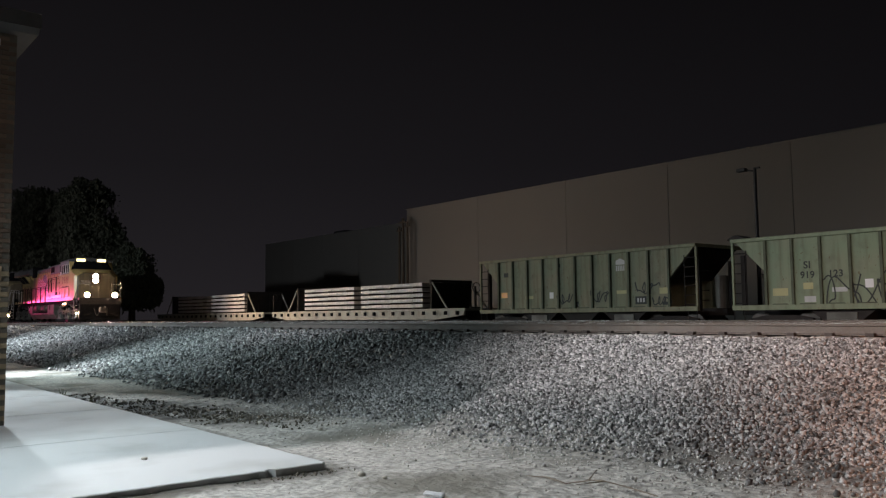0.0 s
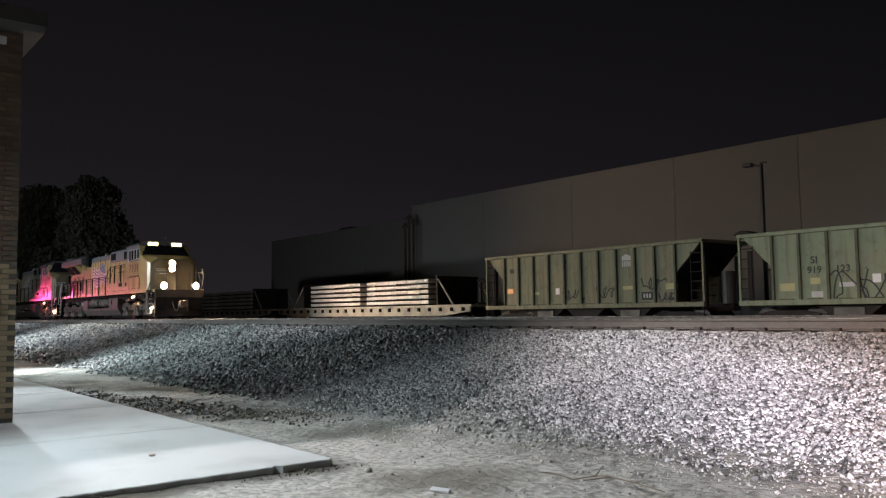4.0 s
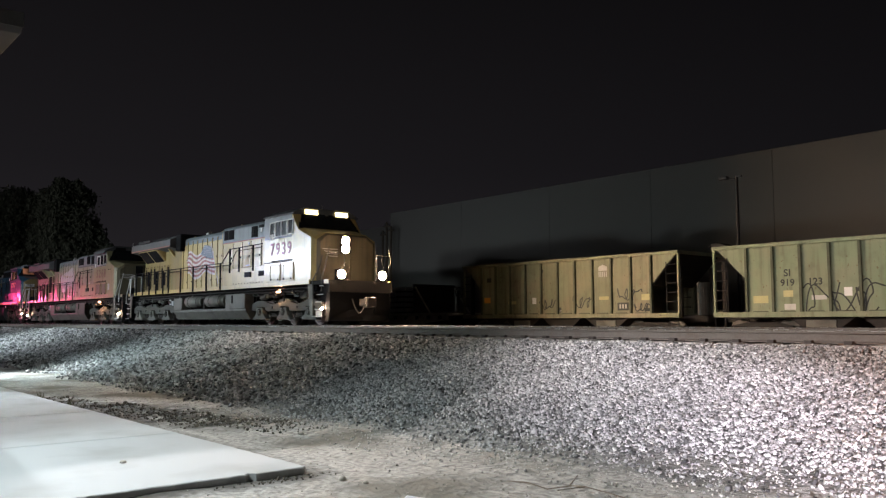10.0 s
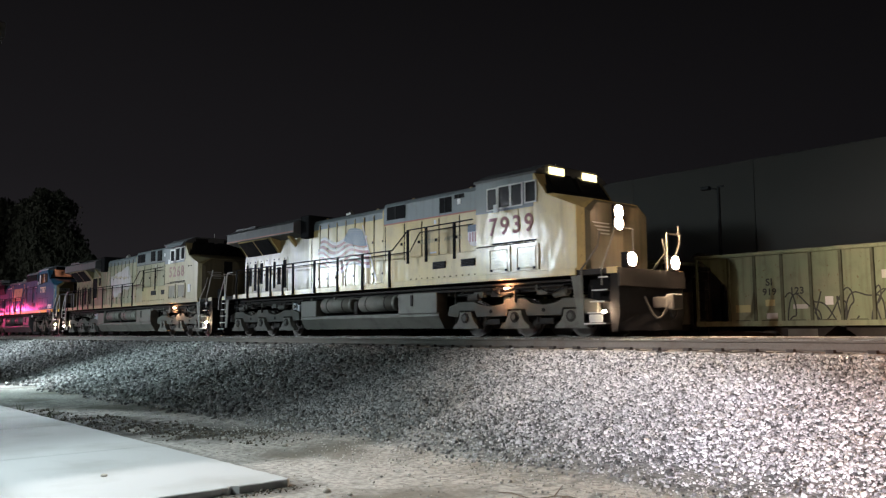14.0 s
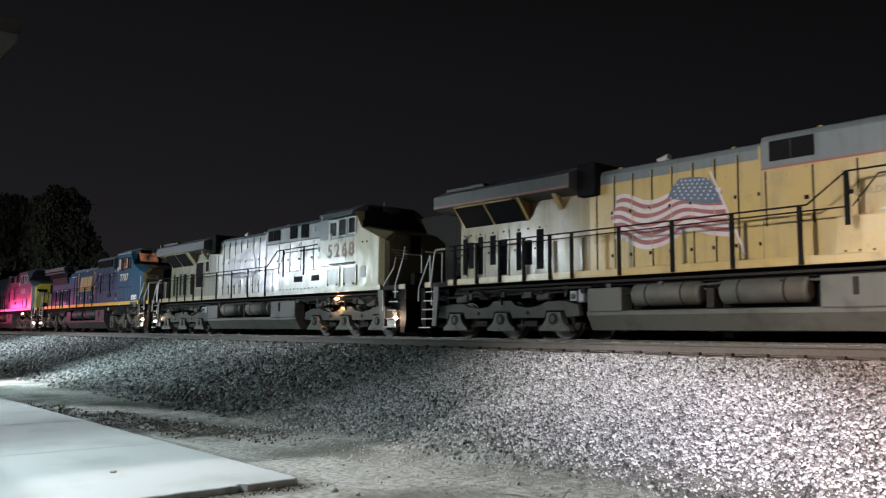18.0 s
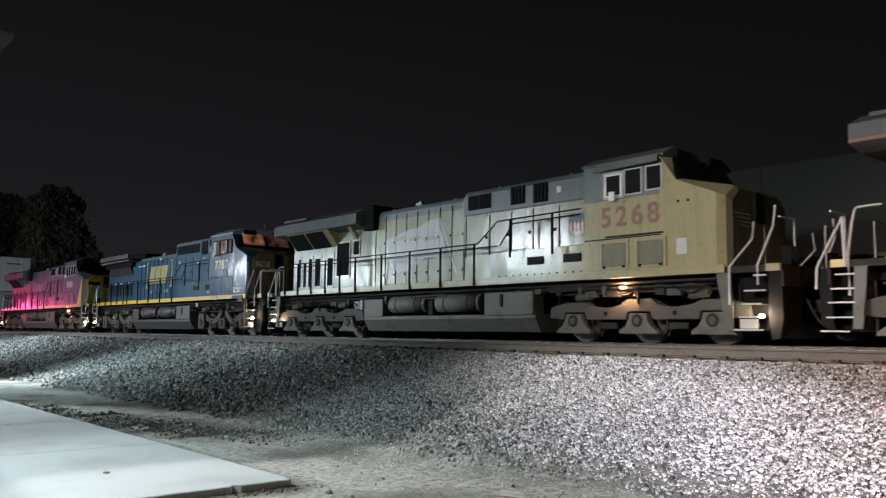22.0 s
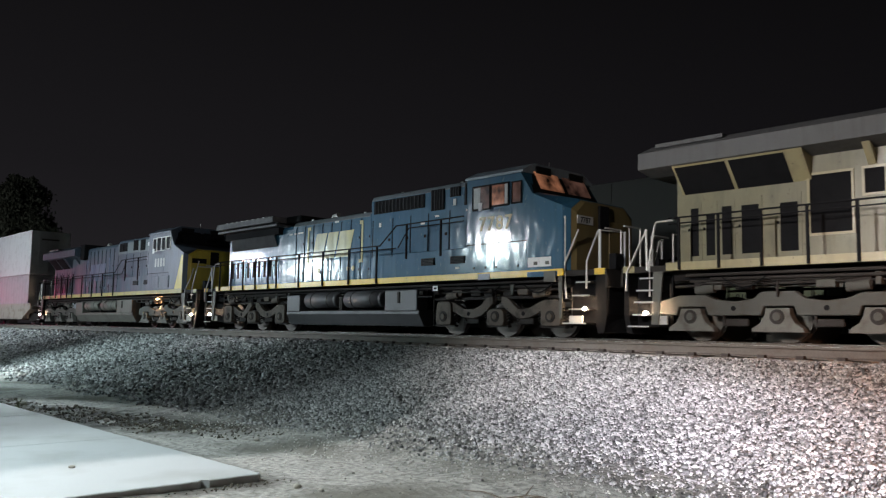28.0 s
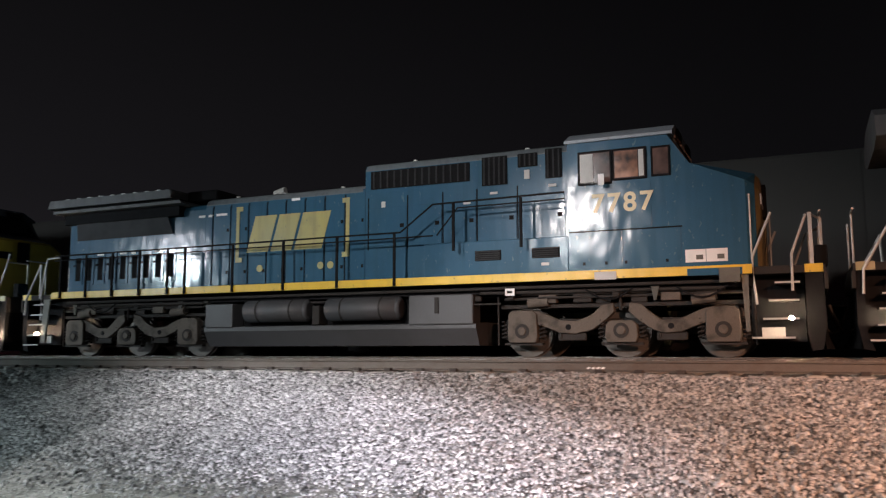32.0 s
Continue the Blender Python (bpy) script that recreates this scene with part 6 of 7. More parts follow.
    if old:
        part("sliding_pane", boxes((5.88, 6.15, yw - 0.022, yw - 0.013, 3.57, 4.16)), OLD_PLATE, lo, "pale half-open sliding pane")
        part("window_post", boxes((7.08, 7.18, yw - 0.022, yw - 0.013, 3.62, 4.16)), OLD_PLATE, lo)
    elif digits == "5268":
        part("window_post", boxes((6.28, 6.33, yw - 0.03, yw - 0.013, 3.59, 4.17), (6.75, 6.80, yw - 0.03, yw - 0.013, 3.59, 4.17), (6.33, 6.75, yw - 0.03, yw - 0.013, 4.12, 4.17), (6.33, 6.75, yw - 0.03, yw - 0.013, 3.59, 3.63)), WHITE_PAINT, lo, "white frame of a sliding window")
    else:
        part("window_post", boxes((6.98, 7.05, yw - 0.03, yw - 0.013, 3.63, 4.19)), WHITE_PAINT, lo)
    if digits == "5268":
        part("sun_shade", prism([(6.05, 4.20), (7.95, 4.24), (7.90, 4.46), (6.10, 4.42)], -0.015, 0.015), BAND_GREY, lo, "pale tilted sun shade over the cab windows").matrix_local = pose(0, -1.60, 0) @ pose(0, 0, 4.44) @ pose(0, 0, 0, -32) @ pose(0, 0, -4.44)
    for x0, x1, za, zb2 in ((5.66, 7.30, 2.60, 3.50), (5.66, 6.7, 1.80, 2.53), (6.72, 7.85, 1.80, 2.53)):
        panel = part("cab_panel", boxes((x0, x1, -1.508, -1.499, za, zb2, 0.003)), body, lo)
        skew(panel, (x0 + x1) / 2, -1.503, (za + zb2) / 2, rng, 0.3)
    pane_row(lo, "cab_window", gl, 1.505, win, wf)
    part("mirror", boxes((6.56, 6.74, -1.75, -1.72, 3.46, 3.68, 0.01) if not old else (6.3, 6.42, -1.75, -1.72, 3.45, 3.68)), WHITE_PAINT, lo, "pale folding mirror")
    for y0, y1 in ((-1.12, -0.08), (0.08, 1.12)):
        bm = bmesh.new()
        nrm = Vector((0.80, 0, 0.425)).normalized() * 0.025
        p0, p1 = Vector((7.681 + f, 0, 4.569)) + nrm, Vector((8.004 + f, 0, 3.961)) + nrm
        vs = [bm.verts.new(v) for v in ((p0.x, y0, p0.z), (p0.x, y1, p0.z), (p1.x, y1, p1.z), (p1.x, y0, p1.z))]
        bm.faces.new(vs)
        part("windshield", bm, (BRIGHT_CAB if y0 < 0 else LIT_GLASS) if lit_cab else gl, lo)
    part("windshield_mask", loft([(7.63 + f, [(-1.46, 4.42), (-1.46, 4.43), (-1.05, 4.665), (1.05, 4.665), (1.46, 4.43), (1.46, 4.42)]), (8.055 + f, [(-1.46, 3.79), (-1.46, 3.80), (-1.2, 3.865), (1.2, 3.865), (1.46, 3.80), (1.46, 3.79)])]), BLACK, lo, "black mask round the windshield")
    fleet_details(lo, old, digits, body, nose_mat, f, W)
    # number boards, headlights, ditch lights
    for y in (-0.72, 0.72):
        part("number_board", boxes((7.74 + f, 7.80 + f, y - 0.30, y + 0.30, 4.44, 4.64)), NUMBER_GLOW if lead else BLACK, lo, "lit number board" if lead else "unlit number board")
    for z in ((3.30, 2.98) if lead else ()):
        part("headlight", lens_disc(9.385 + f, -0.12, z, 0.165), HEADLIGHT, lo, "glaring white headlight")
    part("headlight_housing", boxes((9.301 + f, 9.378 + f, -0.32, 0.08, 2.8, 3.47, 0.01)), BLACK, lo)
    for y in (-0.95, 0.95):
        part("ditch_light", lens_disc(end + 0.062, y, 1.92, 0.165), HEADLIGHT if lead else GLASS, lo, "glaring ditch light" if lead else "unlit ditch light")
        part("ditch_light_housing", boxes((end - 0.16, end + 0.055, y - 0.17, y + 0.17, 1.705, 2.10, 0.02)), BLACK, lo)
    if not old:
        for x in (6.20, 7.25):
            grille_y = -1.505
            g = part("louver_panel", boxes((x, x + 0.72, grille_y - 0.02, grille_y + 0.01, 1.86, 2.42, 0.01)), LOUVRE if digits == "5268" else body, lo, "ribbed louver panel")
            for i in range(10):
                part("slat", boxes((x + 0.04, x + 0.68, grille_y - 0.04, grille_y - 0.02, 1.89 + 0.052 * i, 1.92 + 0.052 * i)), LOUVRE if digits == "5268" else body, g)
    part("door_line", boxes((5.62, 7.88, -1.512, -1.5, 2.54, 2.565)), BLACK, lo)
    part("underdeck_lamp", tube(bmesh.new(), (6.75, -1.44, 1.36), (6.75, -1.44, 1.33), 0.07, 10), WARM_GLOW if not old else HOP_DARK, lo, "warm work lamp under the deck" if not old else "")
    if digits:
        step = 0.46 if not old else 0.325
        for i, ch in enumerate(digits):
            words(ch, 0.69 if not old else 0.54, digit_mat, lo, pose((7.0 if not old else 6.72) + step * (i - 1.5), -1.515, 2.86 if not old else 2.93, 90), "digit", 0.003, "painted road number digit")
    # roof equipment
    part("exhaust_vent", boxes((-1.6, -0.9, -0.3, 0.3, H, H + 0.14, 0.02)), BLACK, lo)
    bm = tube(bmesh.new(), (-2.55, -0.4, H + 0.12), (-2.2, -0.4, H + 0.16), 0.05, 10, 0.09)
    box(bm, -2.5, -2.3, -0.45, -0.35, H, H + 0.1)
    part("horn", bm, CHROME, lo)
    part("antenna_dome", boxes((6.9, 7.3, -0.3, 0.3, 4.712, 4.77, 0.02)), CHROME, lo)
    part("air_conditioner", boxes((5.85, 6.65, -0.55, 0.55, 4.712, 4.86, 0.04)), TANK_GREY, lo, "low roof air conditioner")
    part("whip_antenna", tubes(0.012, ((7.1, 0.35, 4.71), (7.08, 0.36, 5.05))), CHROME, lo)
    part("roof_beacon", tube(bmesh.new(), (6.75, -0.62, 4.70), (6.75, -0.62, 4.82), 0.06, 10, 0.045), OLD_PLATE, lo)
    for x in (-3.6, -0.4, 1.6, 4.4):
        part("lifting_eye", boxes((x, x + 0.10, -0.62, -0.56, (H if x < 0.5 else T) - 0.01, (H if x < 0.5 else T) + 0.07, 0.01)), CHROME if old else body, lo)
    handrail(lo, half, post, rail_mat)
    return lo, rolling


def wave(u):
    """Fold of the waving flag along its length."""
    return 0.085 * math.sin(8.5 * u + 0.6) * (1.15 - 0.6 * u) + 0.05 * math.sin(17.0 * u) * (1 - u)


def flag_mural(lo):
    """Waving striped flag painted on the hood doors, star field towards the staff."""
    y = -0.9815
    n = 44
    x0, x1 = -3.50, -0.48
    for k in range(11):
        bm = bmesh.new()
        prev = None
        v0, v1 = k / 11, (k + 1) / 11
        for i in range(n + 1):
            u = i / n
            edge = 0.10 * math.sin(9 * v0 + 1) * (1 - u)
            mid = 3.00 - 0.06 * u - 0.12 * math.sin(3.1 * u) + 0.26 * math.exp(-((u - 0.62) / 0.16) ** 2)
            h = 1.16 + 0.06 * math.sin(5 * u + 1)
            z = lambda v: mid + h * (0.5 - v) + wave(u + 0.05 * v) * (0.9 + 0.5 * v)
            x = x0 + (x1 - x0) * u + edge + 0.22 * v0 * u
            pair = (bm.verts.new((x, y, z(v1))), bm.verts.new((x, y, z(v0))))
            if prev:
                bm.faces.new((prev[0], pair[0], pair[1], prev[1]))
            prev = pair
        part("flag_stripe", bm, FLAG_RED if k % 2 else FLAG_WHITE, lo, "painted red stripe" if k % 2 else "painted white stripe")
    y2 = y - 0.004
    bm = bmesh.new()
    rim = [(-1.90, 3.42), (-1.55, 3.34), (-1.2, 3.24), (-0.8, 3.17), (-0.46, 3.17), (-0.60, 3.45), (-0.75, 3.75), (-1.0, 3.82), (-1.3, 3.86), (-1.57, 3.86), (-1.80, 3.62)]
    bm.faces.new([bm.verts.new((x, y2, z)) for x, z in rim])
    part("flag_canton", bm, FLAG_BLUE, lo, "painted blue star field")
    bm = bmesh.new()
    for r in range(6):
        for c in range(7):
            f = r / 5
            u = (c + 0.5 * (r % 2)) / 6.6
            x = -1.80 + 0.24 * f + (1.22 - 0.44 * f) * u
            z = 3.42 + 0.38 * f - 0.16 * u * (1 - 0.6 * f)
            s = 0.034
            vs = []
            for i in range(10):
                rr = s if i % 2 == 0 else s * 0.45
                vs.append(bm.verts.new((x + rr * math.sin(i * math.pi / 5), y2 - 0.003, z + rr * math.cos(i * math.pi / 5))))
            bm.faces.new(vs[::-1])
    part("flag_stars", bm, FLAG_WHITE, lo, "small white painted stars")
    part("flag_staff", prism([(-0.76, 3.92), (-0.71, 3.92), (0.12, 1.92), (0.05, 1.92)], y2 - 0.002, y2 + 0.002), FLAG_WHITE, lo, "painted pale flag staff")


def worn_mural(lo):
    """Ragged pale remains of a mural on the hood doors, with a thin painted staff."""
    rng = random.Random(21)
    top = [(-3.40, 3.30), (-3.2, 3.42), (-2.8, 3.46), (-2.3, 3.60), (-1.9, 3.60), (-1.45, 3.74), (-1.0, 3.84), (-0.72, 3.86)]
    low = [(-0.42, 3.10), (-0.32, 2.70), (-0.75, 2.52), (-1.3, 2.60), (-1.75, 2.42), (-2.05, 2.45), (-2.3, 2.22), (-2.8, 2.18), (-3.15, 2.45), (-3.35, 2.85)]
    rim = []
    pts = top + low
    for (xa, za), (xb, zb) in zip(pts, pts[1:] + pts[:1]):
        for k in range(4):
            rim.append((xa + (xb - xa) * k / 4 + rng.uniform(-0.025, 0.025), za + (zb - za) * k / 4 + rng.uniform(-0.03, 0.03)))
    part("mural_patch", prism(rim, -0.9805, -0.9655), MURAL_PALE, lo, "ragged pale remains of a painted mural")
    part("mural_staff", prism([(-0.70, 3.86), (-0.62, 3.86), (0.22, 2.02), (0.14, 2.02)], -0.9835, -0.9807), MURAL_PALE, lo)
    for k in range(3):
        x, z = -3.0 + 0.75 * k, 3.38 - 0.06 * k
        part("mural_streak", prism([(x, z), (x + 0.5, z + 0.05), (x + 0.75, z - 0.06), (x + 0.4, z - 0.10), (x + 0.1, z - 0.12)], -0.9835, -0.9807), MURAL_GOLD, lo)


def shield(lo, x, z, w, h, y):
    """Plain shield shape in red, white and blue."""
    out = [(x - w / 2, z + h / 2), (x + w / 2, z + h / 2), (x + w / 2, z - h * 0.15), (x + w * 0.3, z - h * 0.42), (x, z - h / 2), (x - w * 0.3, z - h * 0.42), (x - w / 2, z - h * 0.15)]
    part("shield", prism(out, y, y + 0.006), FLAG_WHITE, lo, "plain painted shield")
    part("shield_top", boxes((x - w / 2, x + w / 2, y - 0.004, y - 0.001, z + h * 0.18, z + h / 2)), FLAG_BLUE, lo)
    for i in range(4):
        xx = x - w * 0.36 + w * 0.22 * i
        part("shield_bar", boxes((xx, xx + w * 0.09, y - 0.004, y - 0.001, z - h * 0.28, z + h * 0.16)), FLAG_RED, lo)


def block_marks(lo, x, z, k, material, y):
    """Three plain solid blocks and a bracket in the fleet's colour."""
    h = 0.92 * k
    label = "plain worn yellow block mark" if material is WORN_YELLOW else "faded block mark"
    for a, w, cut in ((0.0, 0.92, 0.26), (0.74, 0.88, 0.26), (1.44, 1.06, 0.26)):
        c = cut * k
        p, q = x + a * k, x + (a + w) * k
        part("fleet_mark", prism([(p, z), (q - c, z), (q, z + h), (p + c, z + h)], y, y + 0.006), material, lo, label)
    xr = x + 3.02 * k
    for dx in (0.42, 2.22, 2.50):
        part("fleet_dot", tube(bmesh.new(), (x + dx * k, y, z - 0.42 * k), (x + dx * k, y + 0.006, z - 0.42 * k), 0.09 * k, 14), material, lo, "small worn round mark")
    xl = x - 0.34 * k
    part("fleet_mark", prism([(xl, z - 0.24 * k), (xl + 0.2 * k, z - 0.24 * k), (xl + 0.2 * k, z - 0.12 * k), (xl + 0.1 * k, z - 0.12 * k), (xl + 0.1 * k, z + 1.08 * k), (xl + 0.2 * k, z + 1.08 * k), (xl + 0.2 * k, z + 1.2 * k), (xl, z + 1.2 * k)], y, y + 0.006), material, lo)
    part("fleet_mark", prism([(xr - 0.2 * k, z - 0.24 * k), (xr, z - 0.24 * k), (xr, z + 1.2 * k), (xr - 0.2 * k, z + 1.2 * k), (xr - 0.2 * k, z + 1.08 * k), (xr - 0.1 * k, z + 1.08 * k), (xr - 0.1 * k, z - 0.12 * k), (xr - 0.2 * k, z - 0.12 * k)], y, y + 0.006), material, lo)


def well_car(u0, label):
    L = 16.0
    t = thing("well_car", pose(u0 - 64.0, Y_TRAIN, RAIL), label, "freight car", "train behind the locomotives")
    part("well_side", prism([(-0.3, 1.05), (-2.0, 0.35), (-L + 2.0, 0.35), (-L + 0.3, 1.05), (-L + 0.3, 1.35), (-0.3, 1.35)], -1.48, -1.40, 0.01), FLAT_PAINT, t, "low side of the well")
    part("well_side", prism([(-0.3, 1.05), (-2.0, 0.35), (-L + 2.0, 0.35), (-L + 0.3, 1.05), (-L + 0.3, 1.35), (-0.3, 1.35)], 1.40, 1.48, 0.01), FLAT_PAINT, t)
    part("end_platform", boxes((-1.9, 0.0, -1.4, 1.4, 1.0, 1.15), (-L, -L + 1.9, -1.4, 1.4, 1.0, 1.15), (-L + 1.9, -1.9, -1.38, 1.38, 0.30, 0.36)), HOP_DARK, t)
    part("end_ladder", tubes(0.02, *[((0.0, -1.3, 1.2 + 0.3 * i), (0.0, -0.9, 1.2 + 0.3 * i)) for i in range(4)]), CHROME, t)
    coupler(t, 0.0, 1)
    for x in (-1.0, -L + 1.0):
        freight_truck(t, x, 0)
    return t


def container(u0, z, material, label):
    L, h = 12.19, 2.9
    t = thing("shipping_container", pose(u0 - 64.0, Y_TRAIN, RAIL + z), label, "container", "stacked containers")
    n = 40
    for s in (-1, 1):
        pts = []
        for i in range(n + 1):
            x = -0.12 - (L - 0.24) * i / n
            pts.append((x, 1.19 if i % 2 else 1.16))
        bm = bmesh.new()
        for (xa, ya), (xb, yb) in zip(pts, pts[1:]):
            bm.faces.new([bm.verts.new(v) for v in ((xa, s * ya, 0.15), (xb, s * yb, 0.15), (xb, s * yb, h - 0.1), (xa, s * ya, h - 0.1))])
        part("corrugated_side", bm, material, t)
    part("frame", boxes((-L, 0, -1.22, -1.12, 0, 0.15), (-L, 0, 1.12, 1.22, 0, 0.15), (-L, 0, -1.22, -1.12, h - 0.12, h), (-L, 0, 1.12, 1.22, h - 0.12, h), (-0.12, 0, -1.22, -1.1, 0.15, h - 0.12), (-0.12, 0, 1.1, 1.22, 0.15, h - 0.12), (-L, -L + 0.12, -1.22, -1.1, 0.15, h - 0.12), (-L, -L + 0.12, 1.1, 1.22, 0.15, h - 0.12)), material, t)
    part("roof", boxes((-L + 0.1, -0.1, -1.12, 1.12, h - 0.06, h - 0.02)), material, t)
    part("end_wall", boxes((-0.05, -0.02, -1.1, 1.1, 0.0, h - 0.02)), material, t)
    part("end_wall", boxes((-L + 0.02, -L + 0.05, -1.1, 1.1, 0.0, h - 0.02)), material, t)
    for y in (-0.6, 0.0, 0.6):
        part("end_rib", boxes((-0.02, 0.015, y - 0.12, y + 0.12, 0.2, h - 0.25, 0.01)), material, t)
    part("marking_bar", boxes((0.016, 0.02, -0.6, 0.5, h - 0.62, h - 0.52)), TANK_GREY, t)
    return t


# ---- the parked cars ----
def stencils(car, rows):
    for x, z, a, b, m in rows:
        part("stencil", boxes((x - a / 2, x + a / 2, -1.506, -1.501, z - b / 2, z + b / 2)), m, car)


car = hopper(-30.2, -17.75, "faded green open hopper car with ribbed sides and rust streaks", HOP_WARM, False)
stencils(car, ((1.72, 1.76, 0.42, 0.26, REFLECTOR), (3.4, 1.62, 0.5, 0.14, DULL_YELLOW), (4.8, 1.68, 0.24, 0.28, WHITE_PAINT), (6.3, 1.26, 0.20, 0.22, GRAFFITI), (6.36, 1.22, 0.08, 0.10, WHITE_PAINT), (8.75, 1.72, 0.5, 0.14, DULL_YELLOW), (10.9, 1.72, 0.55, 0.24, DULL_YELLOW), (9.72, 1.36, 0.56, 0.32, GRAFFITI), (1.85, 2.72, 0.3, 0.2, GRAFFITI), (10.9, 1.22, 0.3, 0.12, GRAFFITI), (5.3, 3.0, 0.12, 0.16, GRAFFITI)))
for k in range(3):
    part("stencil", boxes((9.54 + 0.14 * k, 9.62 + 0.14 * k, -1.509, -1.5065, 1.28, 1.45)), OLD_PLATE, car)
part("stencil", prism([(8.48, 2.86), (8.94, 2.86), (8.94, 3.02), (8.71, 3.12), (8.48, 3.02)], -1.506, -1.501), OLD_PLATE, car, "plain pale shield shape")
for k in range(5):
    part("stencil", boxes((8.49 + 0.095 * k, 8.545 + 0.095 * k, -1.506, -1.501, 2.60, 2.82)), OLD_PLATE, car)
for x, z, k, s in ((5.05, 1.5, 0.5, 3), (7.0, 1.6, 0.6, 4), (9.45, 1.85, 0.55, 5), (10.3, 1.3, 0.4, 6)):
    tag_curve(car, x, z, k, s)
car = hopper(-16.4, -3.9, "faded green open hopper car with large black graffiti", HOP_GREEN, True)
words("SI", 0.34, GRAFFITI, car, pose(2.84, -1.512, 2.30, 90), "car_mark", 0.002)
words("919", 0.32, GRAFFITI, car, pose(2.84, -1.512, 1.97, 90), "car_number", 0.002)
words("123", 0.32, GRAFFITI, car, pose(3.80, -1.512, 1.98, 90), "car_number", 0.002)
stencils(car, ((1.85, 1.52, 0.55, 0.26, DULL_YELLOW), (2.85, 1.7, 0.34, 0.22, DULL_YELLOW), (2.9, 1.25, 0.4, 0.2, OLD_PLATE), (3.9, 1.55, 0.5, 0.15, OLD_PLATE), (4.85, 1.72, 0.26, 0.28, WHITE_PAINT), (6.7, 2.5, 0.4, 0.26, OLD_PLATE), (8.6, 1.6, 0.5, 0.16, DULL_YELLOW)))
for x, z, k, s in ((3.25, 1.45, 1.25, 1), (4.5, 1.55, 1.4, 2), (6.0, 1.6, 1.3, 7), (7.7, 1.5, 1.2, 8)):
    tag_curve(car, x, z, k, s)
flat_car(-52.4, -31.4, "dusty flat car with short end bulkheads, loaded with board bundles", ((4.3, 10.35, 5), (11.1, 17.2, 5)))
flat_car(-75.0, -53.6, "dusty flat car farther along, loaded with board bundles", ((4.6, 10.8, 5), (11.6, 17.8, 5)))

# ---- the train: distance run at a given time, and the things that ride on it ----
MOVERS, ROLLERS = [], []


def run(t):
    return -64.243 + 3.38607 * t + 0.0225415 * t ** 2 - 0.00146999 * t ** 3 + 2.06907e-05 * t ** 4


def add(made, u):
    lo, rolling = made
    MOVERS.append((lo, u, RAIL))
    ROLLERS.extend(rolling)
    return lo


a = add(locomotive("yellow and grey diesel locomotive with blazing headlights and a flag mural", -6.88, 9.3, LEAD_YELLOW, LEAD_GREY, LEAD_YELLOW, "new", "7939", RED_DIGIT, TRUCK, TANK_GREY, NOSE_SHADE, lead=True, post=0.05), -6.88)
flag_mural(a)
shield(a, 4.99, 3.02, 0.54, 0.66, -1.0)
b = add(locomotive("dusty faded yellow diesel locomotive, second in the train", -29.13, 9.5, FADED, LEAD_GREY, FADED, "new", "5268", OLD_DIGIT, TRUCK, TANK_GREY, NOSE_SHADE, hood_mat=FADED_HOOD), -29.13)
shield(b, 5.0, 3.1, 0.6, 0.62, -1.0)
worn_mural(b)
c = add(locomotive("dark blue diesel locomotive with a yellow stripe and lit cab", -50.7, 9.12, FLEET_BLUE, FLEET_BLUE, FLEET_YELLOW, "old", "7787", CREAM_DIGIT, TRUCK_T3, TANK_DARK, NOSE_GOLD_SHADE, lit_cab=True), -50.7)
block_marks(c, -2.95, 2.62, 1.0, WORN_YELLOW, -0.986)
d = add(locomotive("bleached blue diesel locomotive with a yellow nose, last of the four", -72.4, 9.4, FLEET_GREY, FLEET_GREY, WORN_YELLOW, "new", "", CREAM_DIGIT, TRUCK, TANK_GREY, BRIGHT_YELLOW), -72.4)
block_marks(d, -3.6, 2.5, 1.0, FLAG_BLUE, -0.986)
MOVERS.append((well_car(-84.2, "low well car carrying two stacked containers"), -84.2, RAIL))
MOVERS.append((container(-86.0, 0.37, CONTAINER_LOW, "grey corrugated shipping container in a well car"), -86.0, RAIL + 0.37))
MOVERS.append((container(-86.0, 3.30, CONTAINER, "white corrugated shipping container on top of another"), -86.0, RAIL + 3.30))

# ---- loose stone and small things ----
stones("ballast_stones", 136000, -13.5, 9.0, 6.8, 12.35, 0.012, 0.029, 11, STONE, "pale grey angular crushed stone on the track bank", "gravel", ((6.8, 7.6, 8.2), (0.03, 0.32, 1.0)))
stones("ballast_stones", 30000, -24.0, -13.5, 6.5, 12.35, 0.017, 0.045, 12, STONE, "grey angular crushed stone on the track bank", "gravel", ((6.5, 7.2, 8.0), (0.0, 0.25, 1.0)))
stones("ballast_stones", 22000, -36.0, -24.0, 6.5, 12.35, 0.024, 0.056, 15, STONE, "grey angular crushed stone farther down the bank", "gravel", ((6.5, 7.2, 8.0), (0.0, 0.25, 1.0)))
stones("ballast_stones", 21000, -66.0, -35.5, 6.5, 12.35, 0.032, 0.06, 14, STONE, "grey crushed stone on the far end of the bank", "gravel", ((6.5, 7.2, 8.0), (0.0, 0.25, 1.0)))
stones("foot_gravel", 12500, -14.0, 8.0, 5.6, 8.2, 0.006, 0.016, 17, GRIT, "fine pale gravel where the bank runs out into dirt", "gravel", ((5.6, 6.6, 7.4, 8.2), (0.04, 0.5, 1.0, 0.7)))
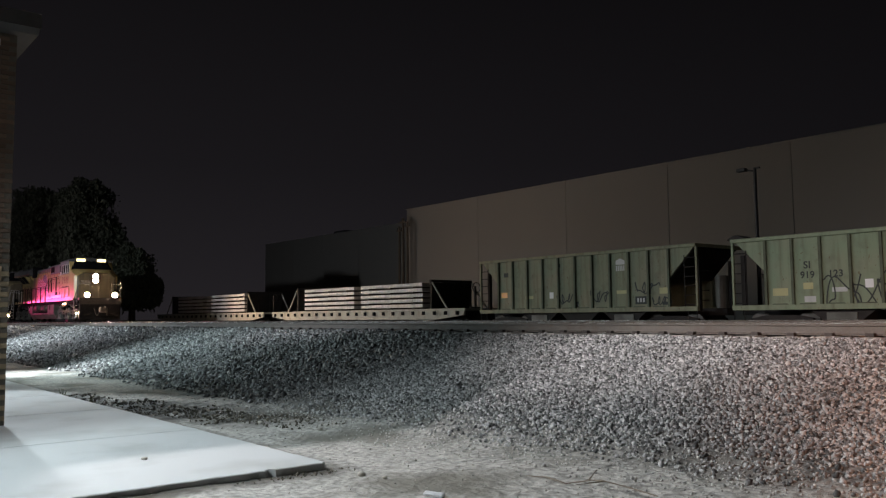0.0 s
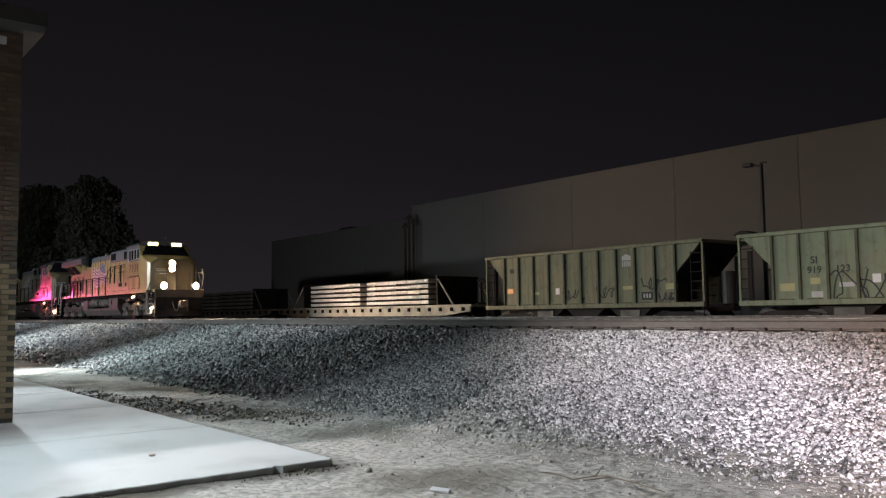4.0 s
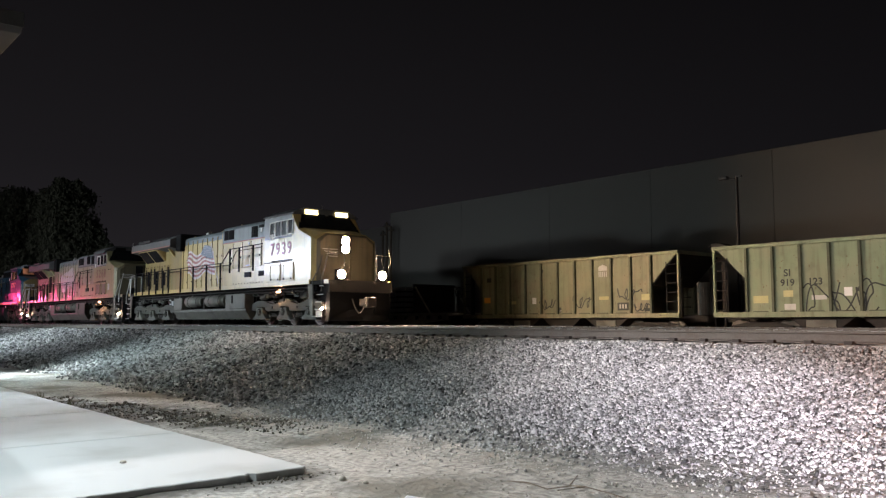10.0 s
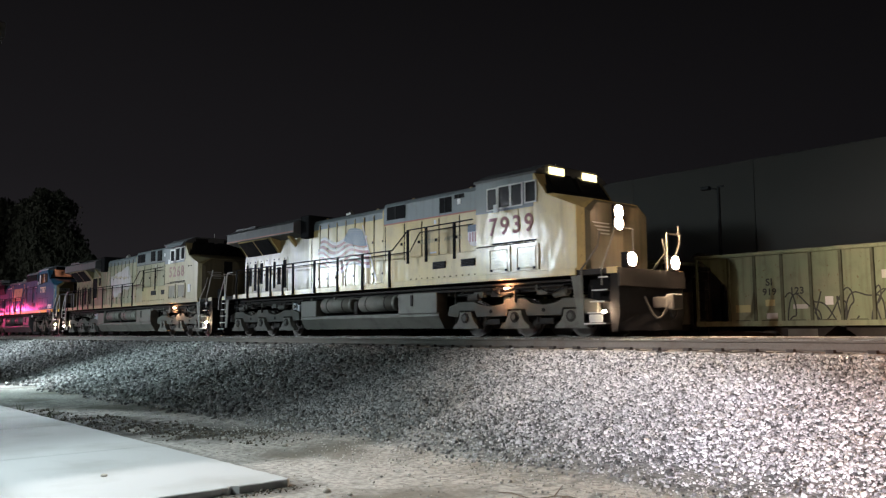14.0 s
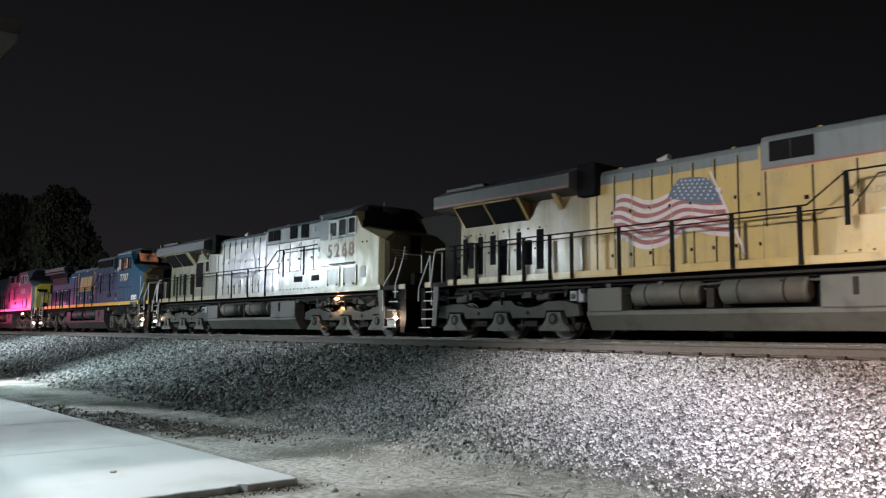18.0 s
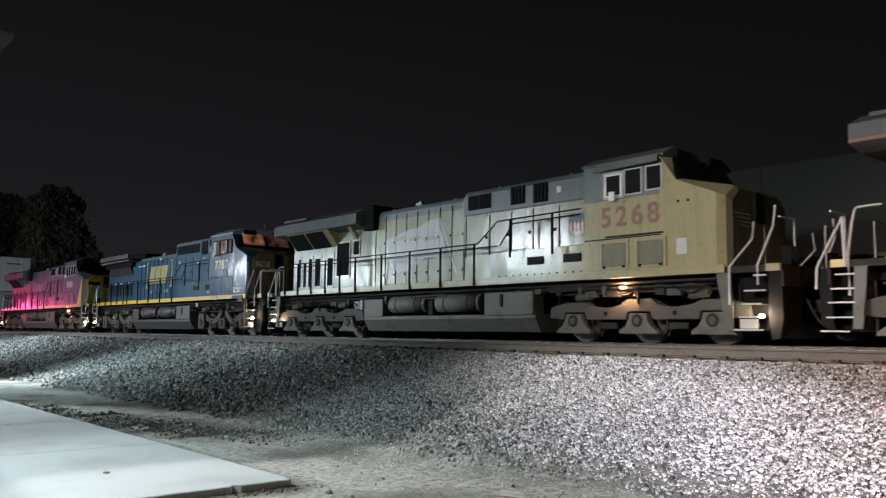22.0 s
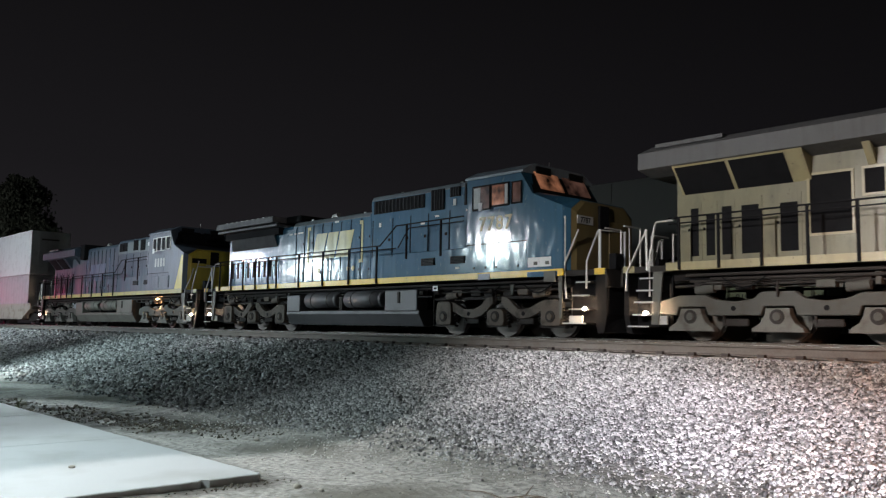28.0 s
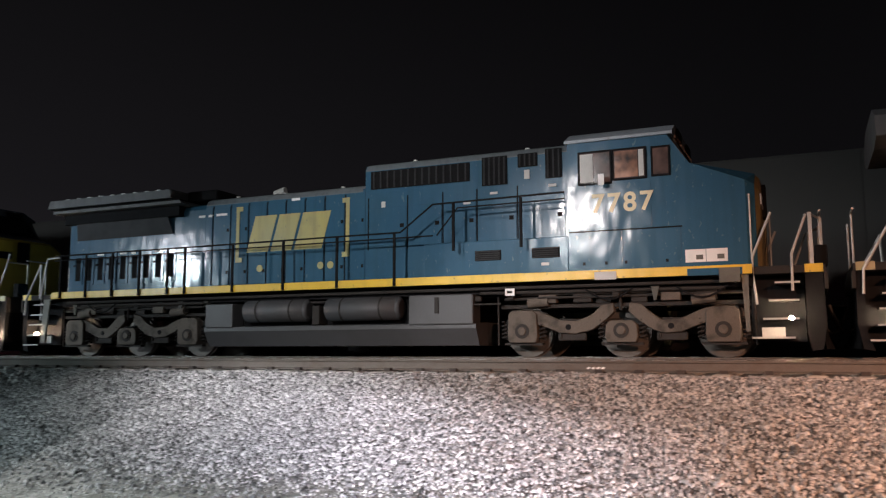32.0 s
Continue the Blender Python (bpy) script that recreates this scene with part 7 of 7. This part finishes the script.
for k, (n, x0, x1, y0, y1) in enumerate(((190, -18.5, -15.5, 4.56, 5.2), (300, -16.0, -13.5, 4.7, 5.6), (330, -14.0, -11.8, 5.0, 6.1), (220, -12.2, -10.2, 5.5, 6.6))):
    stones("soil_clods", n, x0, x1, y0, y1, 0.006, 0.024, 19 + k, CLOD, "dark crumbled soil between slab and bank", "soil")
stones("edge_crumbs", 120, -7.41, -7.22, 3.4, 4.72, 0.004, 0.016, 29, CLOD, "dark broken soil crumbs along the slab's open edge", "soil", ((3.4, 4.2, 4.72), (0.3, 0.8, 1.0)))
stones("dirt_pebbles", 8500, -20.0, 6.0, 2.5, 7.8, 0.003, 0.011, 13, PEBBLE, "small loose pebbles scattered on the dirt", "gravel", ((2.5, 4.4, 4.6, 7.3, 7.8), (0.25, 0.25, 0.4, 1.0, 1.0)))
small_ground_things()


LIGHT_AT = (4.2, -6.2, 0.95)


def unseen_beam_lamp():
    """A made-up low lamp on a stand, for unseen car headlights behind the camera; its head swings round to the bank in
    the second second.
    """
    t = thing("unseen_beam_lamp", pose(LIGHT_AT[0], LIGHT_AT[1], bank(LIGHT_AT[0], LIGHT_AT[1])), "added black lamp on a short stand with a glowing slot, for unseen headlights", "work light")
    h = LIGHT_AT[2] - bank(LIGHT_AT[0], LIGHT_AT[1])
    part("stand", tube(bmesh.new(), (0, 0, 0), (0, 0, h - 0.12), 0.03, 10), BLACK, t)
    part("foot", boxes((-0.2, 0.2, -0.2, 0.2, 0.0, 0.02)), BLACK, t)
    # Slot and hood are sized to shape the bright band on the bank.
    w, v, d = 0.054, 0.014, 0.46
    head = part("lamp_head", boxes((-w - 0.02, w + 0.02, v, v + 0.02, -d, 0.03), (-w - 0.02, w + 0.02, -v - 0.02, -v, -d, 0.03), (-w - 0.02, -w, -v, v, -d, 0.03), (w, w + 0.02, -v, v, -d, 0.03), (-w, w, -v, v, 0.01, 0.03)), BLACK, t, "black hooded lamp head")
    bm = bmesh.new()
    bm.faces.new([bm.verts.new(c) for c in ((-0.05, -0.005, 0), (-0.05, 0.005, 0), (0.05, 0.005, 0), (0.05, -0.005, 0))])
    part("lens", bm, BEAM_GLOW, head, "glowing white slot lens")
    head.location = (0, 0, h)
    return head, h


FLOOD, FLOOD_H = unseen_beam_lamp()


def motions():
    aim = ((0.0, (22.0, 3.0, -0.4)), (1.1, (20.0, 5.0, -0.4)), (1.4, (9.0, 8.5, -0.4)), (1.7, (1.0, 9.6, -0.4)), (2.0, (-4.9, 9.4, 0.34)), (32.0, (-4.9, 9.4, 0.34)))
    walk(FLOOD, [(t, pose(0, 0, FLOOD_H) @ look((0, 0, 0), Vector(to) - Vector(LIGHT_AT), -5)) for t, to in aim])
    times = [0.5 * i for i in range(65)]
    for ob, u, z in MOVERS:
        walk(ob, [(t, pose(u + run(t), Y_TRAIN, z)) for t in times])
    fine = [0.2 * i for i in range(161)]
    for ob, x in ROLLERS:
        walk(ob, [(t, pose(x, 0, 0.52) @ Matrix.Rotation((run(t) - run(0)) / 0.52, 4, "Y")) for t in fine])


motions()
